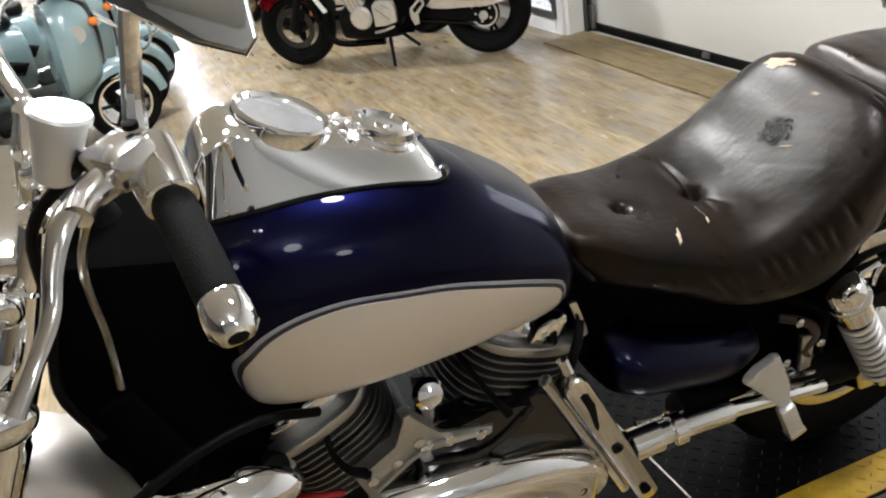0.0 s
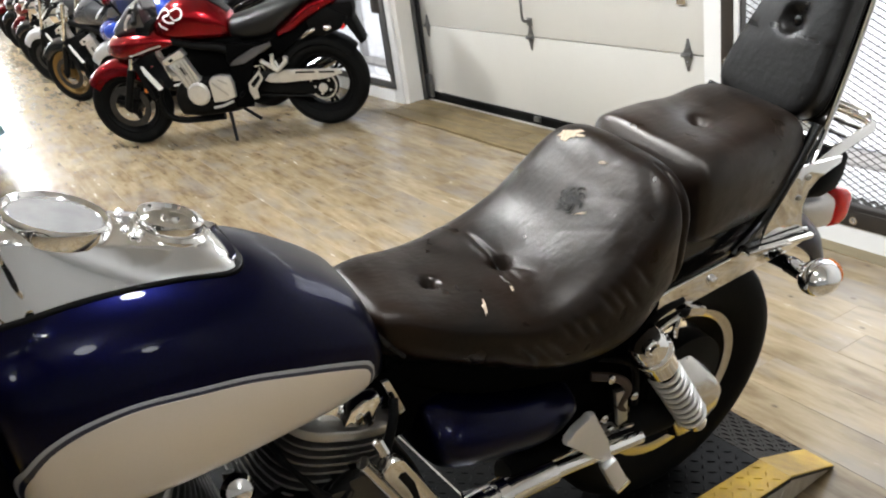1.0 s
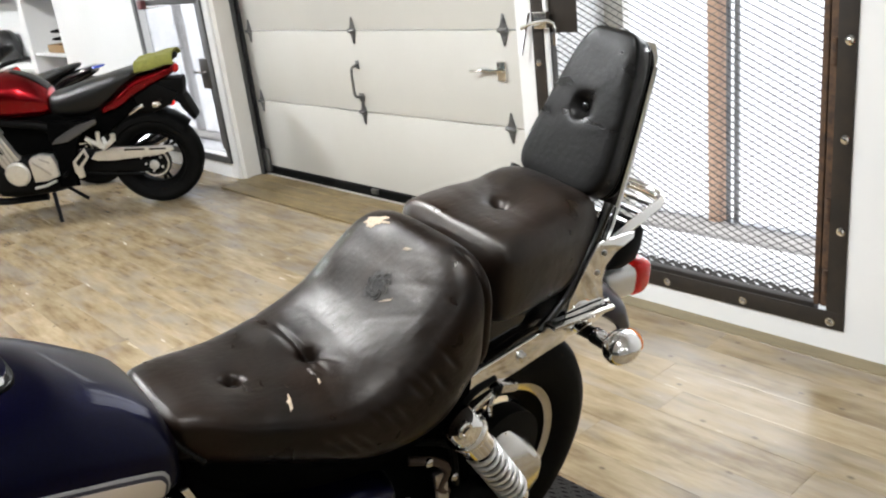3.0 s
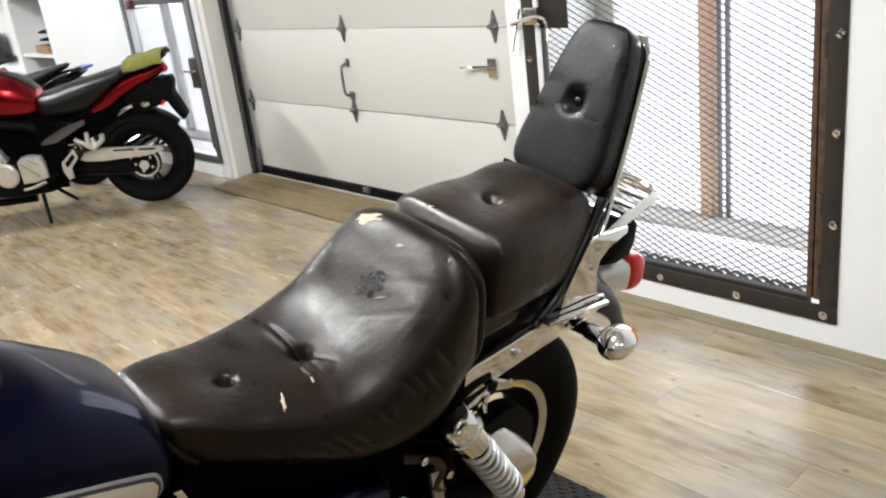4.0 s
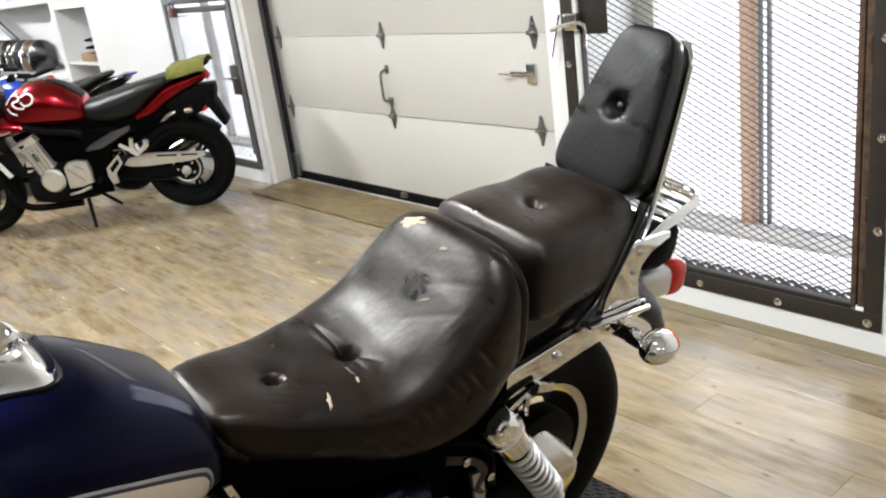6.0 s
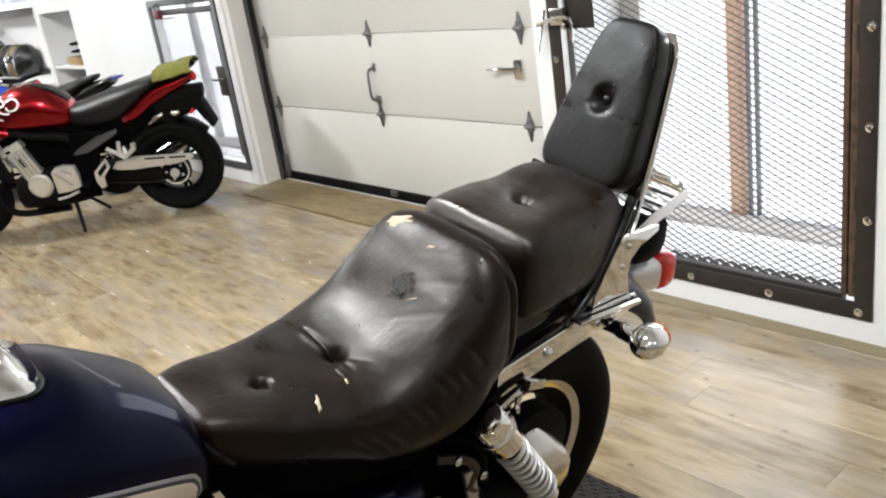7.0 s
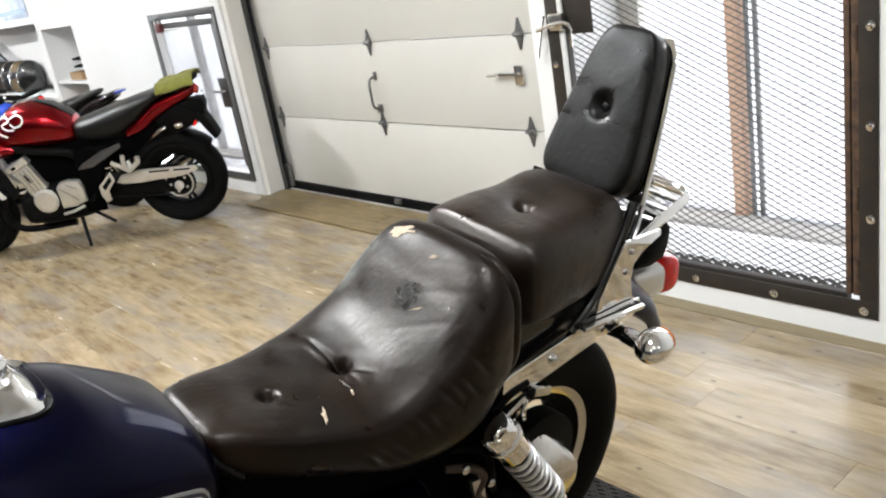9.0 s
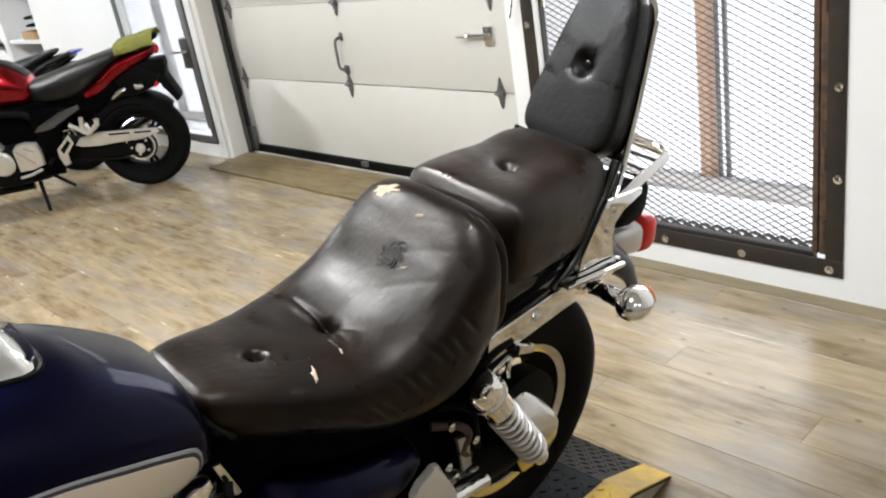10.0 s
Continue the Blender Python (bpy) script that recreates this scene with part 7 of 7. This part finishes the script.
part("lower_band", box((0.003, 1.4, 0.05), (-0.005, 0, -0.2)), mat("poster blue", (0.1, 0.2, 0.4), 0.4), poster)
# shelf with helmets in the bay beyond the niche
slab("bay_shelf", (WX + 0.02, 10.15, 0.66), (WX + 0.5, 15.0, 0.69), WHITE_WALL, "white shelf board in the wall bay", "shelf")
for k in range(6):
    c = ((0.012, 0.012, 0.012), (0.16, 0.12, 0.07), (0.02, 0.02, 0.022), (0.05, 0.04, 0.035))[k % 4]
    hm = thing("helmet", pose(WX + 0.2, 11.6 + 0.36 * k, 0.69, 0, 0, 160 + 25 * (k % 3)) @ Matrix.Diagonal((1.15, 1.15, 1.45, 1)), "%s motorcycle helmet standing on the bay shelf" % ("glossy black", "tan and black", "plain black", "dark brown")[k % 4], "helmet", "helmets on the shelf")
    H = Body([(-0.14, 0.20, 0.13, 0.03, 0.09), (-0.06, 0.265, 0.14, 0.004, 0.125), (0.05, 0.27, 0.14, 0.004, 0.125), (0.13, 0.20, 0.11, 0.01, 0.10), (0.16, 0.13, 0.08, 0.03, 0.06)], 2.2, 2.8, 0.06, 0.05)
    sh2 = part("shell", H.mesh(18, 24), mat("helmet shell %d" % k, c, 0.25, coat=0.6, second=tuple(v * 0.8 for v in c), scale=20), hm)
    part("visor", Body([(0.05, 0.205, 0.165, 0.125, 0.129), (0.12, 0.20, 0.16, 0.12, 0.112), (0.152, 0.175, 0.15, 0.125, 0.075)], 2.6, 2.6, 0.0, 0.02).mesh(10, 20), SCREEN, hm, "dark visor")
stair = thing("stair_side", pose(WX + 0.34, 0, 0), "white sloping side panel of a stair in the wall bay", "stair")
to_wall = Matrix(((0, 0, 1, 0), (1, 0, 0, 0), (0, 1, 0, 0), (0, 0, 0, 1)))
part("panel", plate([(13.5, 1.49), (11.5, 0.78), (10.2, 0.70), (10.2, 1.49)], 0.04, to_wall, 0.004), WHITE_WALL, stair)
part("stringer", plate([(14.3, 1.47), (14.0, 1.47), (12.2, 0.84), (12.35, 0.78)], 0.03, pose(-0.06, 0, 0) @ to_wall, 0.003), DARK_STEEL, stair, "dark grey sloping rail")
lock = thing("padlock", pose(WX - 0.02, 6.86, 1.30), "dark red padlock hanging on the small gate", "padlock")
part("lock_body", box((0.04, 0.10, 0.07), (0, 0, 0), bevel=0.01), mat("red black lock", (0.06, 0.02, 0.02), 0.4, second=(0.15, 0.02, 0.02), scale=20), lock)
part("shackle", tube([(0, -0.03, 0.03), (0, -0.03, 0.08), (0, 0.03, 0.08), (0, 0.03, 0.03)], 0.008, 8, 4), STEEL, lock)

# ---- floor planks ----


def plank_material():
    m = bpy.data.materials.new("oak vinyl planks")
    m.use_nodes = True
    nt = m.node_tree
    N, L = nt.nodes.new, nt.links.new
    b = nt.nodes["Principled BSDF"]
    tc, inf = N("ShaderNodeTexCoord"), N("ShaderNodeObjectInfo")
    geo = N("ShaderNodeNewGeometry")
    addr = N("ShaderNodeMath")
    addr.operation = "ADD"
    L(inf.outputs["Random"], addr.inputs[0])
    L(geo.outputs["Random Per Island"], addr.inputs[1])
    off = N("ShaderNodeVectorMath")
    off.operation = "SCALE"
    off.inputs[0].default_value = (37.0, 91.0, 13.0)
    L(addr.outputs[0], off.inputs["Scale"])
    pos = N("ShaderNodeVectorMath")
    pos.operation = "ADD"
    L(geo.outputs["Position"], pos.inputs[0])
    L(off.outputs[0], pos.inputs[1])

    def ns(scale, stretch, detail):
        mp = N("ShaderNodeMapping")
        mp.inputs["Scale"].default_value = stretch
        L(pos.outputs[0], mp.inputs[0])
        t = N("ShaderNodeTexNoise")
        t.inputs["Scale"].default_value, t.inputs["Detail"].default_value, t.inputs["Roughness"].default_value = scale, detail, 0.6
        L(mp.outputs[0], t.inputs[0])
        return t.outputs[0]

    broad, streak, fine = ns(1.0, (8, 2.4, 1), 5), ns(1.0, (30, 4.5, 1), 5), ns(1.0, (230, 9, 1), 3)
    ramp = N("ShaderNodeValToRGB")
    ramp.color_ramp.elements[0].position, ramp.color_ramp.elements[0].color = 0.36, (0.155, 0.108, 0.055, 1)
    ramp.color_ramp.elements[1].position, ramp.color_ramp.elements[1].color = 0.66, (0.376, 0.300, 0.198, 1)
    e = ramp.color_ramp.elements.new(0.5)
    e.color = (0.278, 0.211, 0.124, 1)
    mix = N("ShaderNodeMath")
    mix.operation = "MULTIPLY_ADD"
    mix.inputs[1].default_value = 0.55
    L(broad, mix.inputs[0])
    half = N("ShaderNodeMath")
    half.operation = "MULTIPLY"
    half.inputs[1].default_value = 0.45
    L(streak, half.inputs[0])
    L(half.outputs[0], mix.inputs[2])
    L(mix.outputs[0], ramp.inputs[0])
    grey = N("ShaderNodeMix")
    grey.data_type = "RGBA"
    gm = N("ShaderNodeMapRange")
    gm.inputs[1].default_value, gm.inputs[2].default_value, gm.inputs[4].default_value = 0.47, 0.66, 0.6
    L(ns(1.0, (5.5, 2.2, 1), 4), gm.inputs[0])
    L(gm.outputs[0], grey.inputs[0])
    L(ramp.outputs[0], grey.inputs[6])
    grey.inputs[7].default_value = (0.248, 0.218, 0.190, 1)
    hsv = N("ShaderNodeHueSaturation")
    mr = N("ShaderNodeMapRange")
    mr.inputs[2].default_value, mr.inputs[3].default_value, mr.inputs[4].default_value = 2.0, 0.84, 1.14
    L(addr.outputs[0], mr.inputs[0])
    L(mr.outputs[0], hsv.inputs["Value"])
    L(grey.outputs[2], hsv.inputs["Color"])
    # knots: small dark brown-grey eyes scattered along the grain
    vm = N("ShaderNodeMapping")
    vm.inputs["Scale"].default_value = (11, 6.5, 1)
    L(pos.outputs[0], vm.inputs[0])
    warp = N("ShaderNodeTexVoronoi")
    warp.inputs["Scale"].default_value, warp.inputs["Randomness"].default_value = 1.0, 1.0
    warp.voronoi_dimensions = "2D"
    L(vm.outputs[0], warp.inputs["Vector"])
    kn = N("ShaderNodeMapRange")
    kn.interpolation_type = "SMOOTHSTEP"
    kn.inputs[1].default_value, kn.inputs[2].default_value, kn.inputs[3].default_value, kn.inputs[4].default_value = 0.02, 0.11, 1.0, 0.0
    L(warp.outputs["Distance"], kn.inputs[0])
    gate = N("ShaderNodeMath")
    gate.operation = "GREATER_THAN"
    gate.inputs[1].default_value = 0.72
    L(warp.outputs["Color"], gate.inputs[0])
    amt = N("ShaderNodeMath")
    amt.operation = "MULTIPLY"
    L(kn.outputs[0], amt.inputs[0])
    L(gate.outputs[0], amt.inputs[1])
    amt2 = N("ShaderNodeMath")
    amt2.operation = "MULTIPLY"
    amt2.inputs[1].default_value = 0.75
    L(amt.outputs[0], amt2.inputs[0])
    knot = N("ShaderNodeMix")
    knot.data_type = "RGBA"
    L(amt2.outputs[0], knot.inputs[0])
    L(hsv.outputs[0], knot.inputs[6])
    knot.inputs[7].default_value = (0.085, 0.066, 0.045, 1)
    L(knot.outputs[2], b.inputs["Base Color"])
    rr = N("ShaderNodeMapRange")
    rr.inputs[3].default_value, rr.inputs[4].default_value = 0.19, 0.31
    L(streak, rr.inputs[0])
    L(rr.outputs[0], b.inputs["Roughness"])
    bp = N("ShaderNodeBump")
    bp.inputs["Strength"].default_value, bp.inputs["Distance"].default_value = 0.06, 0.001
    L(fine, bp.inputs["Height"])
    L(bp.outputs[0], b.inputs["Normal"])
    return m


PLANK = plank_material()
floor_ob = bpy.data.objects["floor"]
PW, PL = 0.152, 1.22


def plank_mesh(length):
    bm = bmesh.new()
    rbox(bm, (PW - 0.0004, length - 0.0004, 0.006), Matrix())
    bmesh.ops.bevel(bm, geom=[e for e in bm.edges if all(v.co.z > 0 for v in e.verts)], offset=0.0007, segments=1, affect="EDGES")
    me = bpy.data.meshes.new("plank")
    bm.to_mesh(me)
    bm.free()
    me.materials.append(PLANK)
    return me


whole = plank_mesh(PL)
rest_v, rest_f = [], []
rnd = random.Random(5)
fz = floor_ob.location
count = 0
x = 3.528 - PW / 2
while x > -6.9:
    y = -7.0 - rnd.uniform(0, PL)
    while y < 25.0:
        near = -0.3 < x < 3.15 and 0.4 < y < 9.0
        if near and count < 300:
            ob = new("plank", whole)
            ob.parent = floor_ob
            ob.location = (x - fz.x, y + PL / 2 - fz.y, -0.003 - fz.z)
            count += 1
        else:
            n = len(rest_v)
            a, c = PW / 2 - 0.0008, PL / 2 - 0.0008
            for dx, dy in ((-a, -c), (a, -c), (a, c), (-a, c)):
                rest_v.append((x + dx - fz.x, y + PL / 2 + dy - fz.y, -fz.z))
            for dx, dy in ((-a, -c), (a, -c), (a, c), (-a, c)):
                rest_v.append((x + dx - fz.x, y + PL / 2 + dy - fz.y, -0.005 - fz.z))
            rest_f += [(n, n + 1, n + 2, n + 3), (n, n + 4, n + 5, n + 1), (n + 1, n + 5, n + 6, n + 2), (n + 2, n + 6, n + 7, n + 3), (n + 3, n + 7, n + 4, n)]
        y += PL
    x -= PW
me = bpy.data.meshes.new("far_planks")
me.from_pydata(rest_v, [], rest_f)
me.materials.append(PLANK)
far = new("far_planks", me)
far.parent = floor_ob
tagged(far, kind="stuff")
border = slab("floor_border", (3.075, -5, -0.004), (GX, 2.44, 0.003), mat("floor edge strip", (0.22, 0.175, 0.095), 0.4, second=(0.15, 0.115, 0.06), scale=6, amount=0.5, stretch=(6, 1, 1)), "darker floor strip along the wall", "floor")
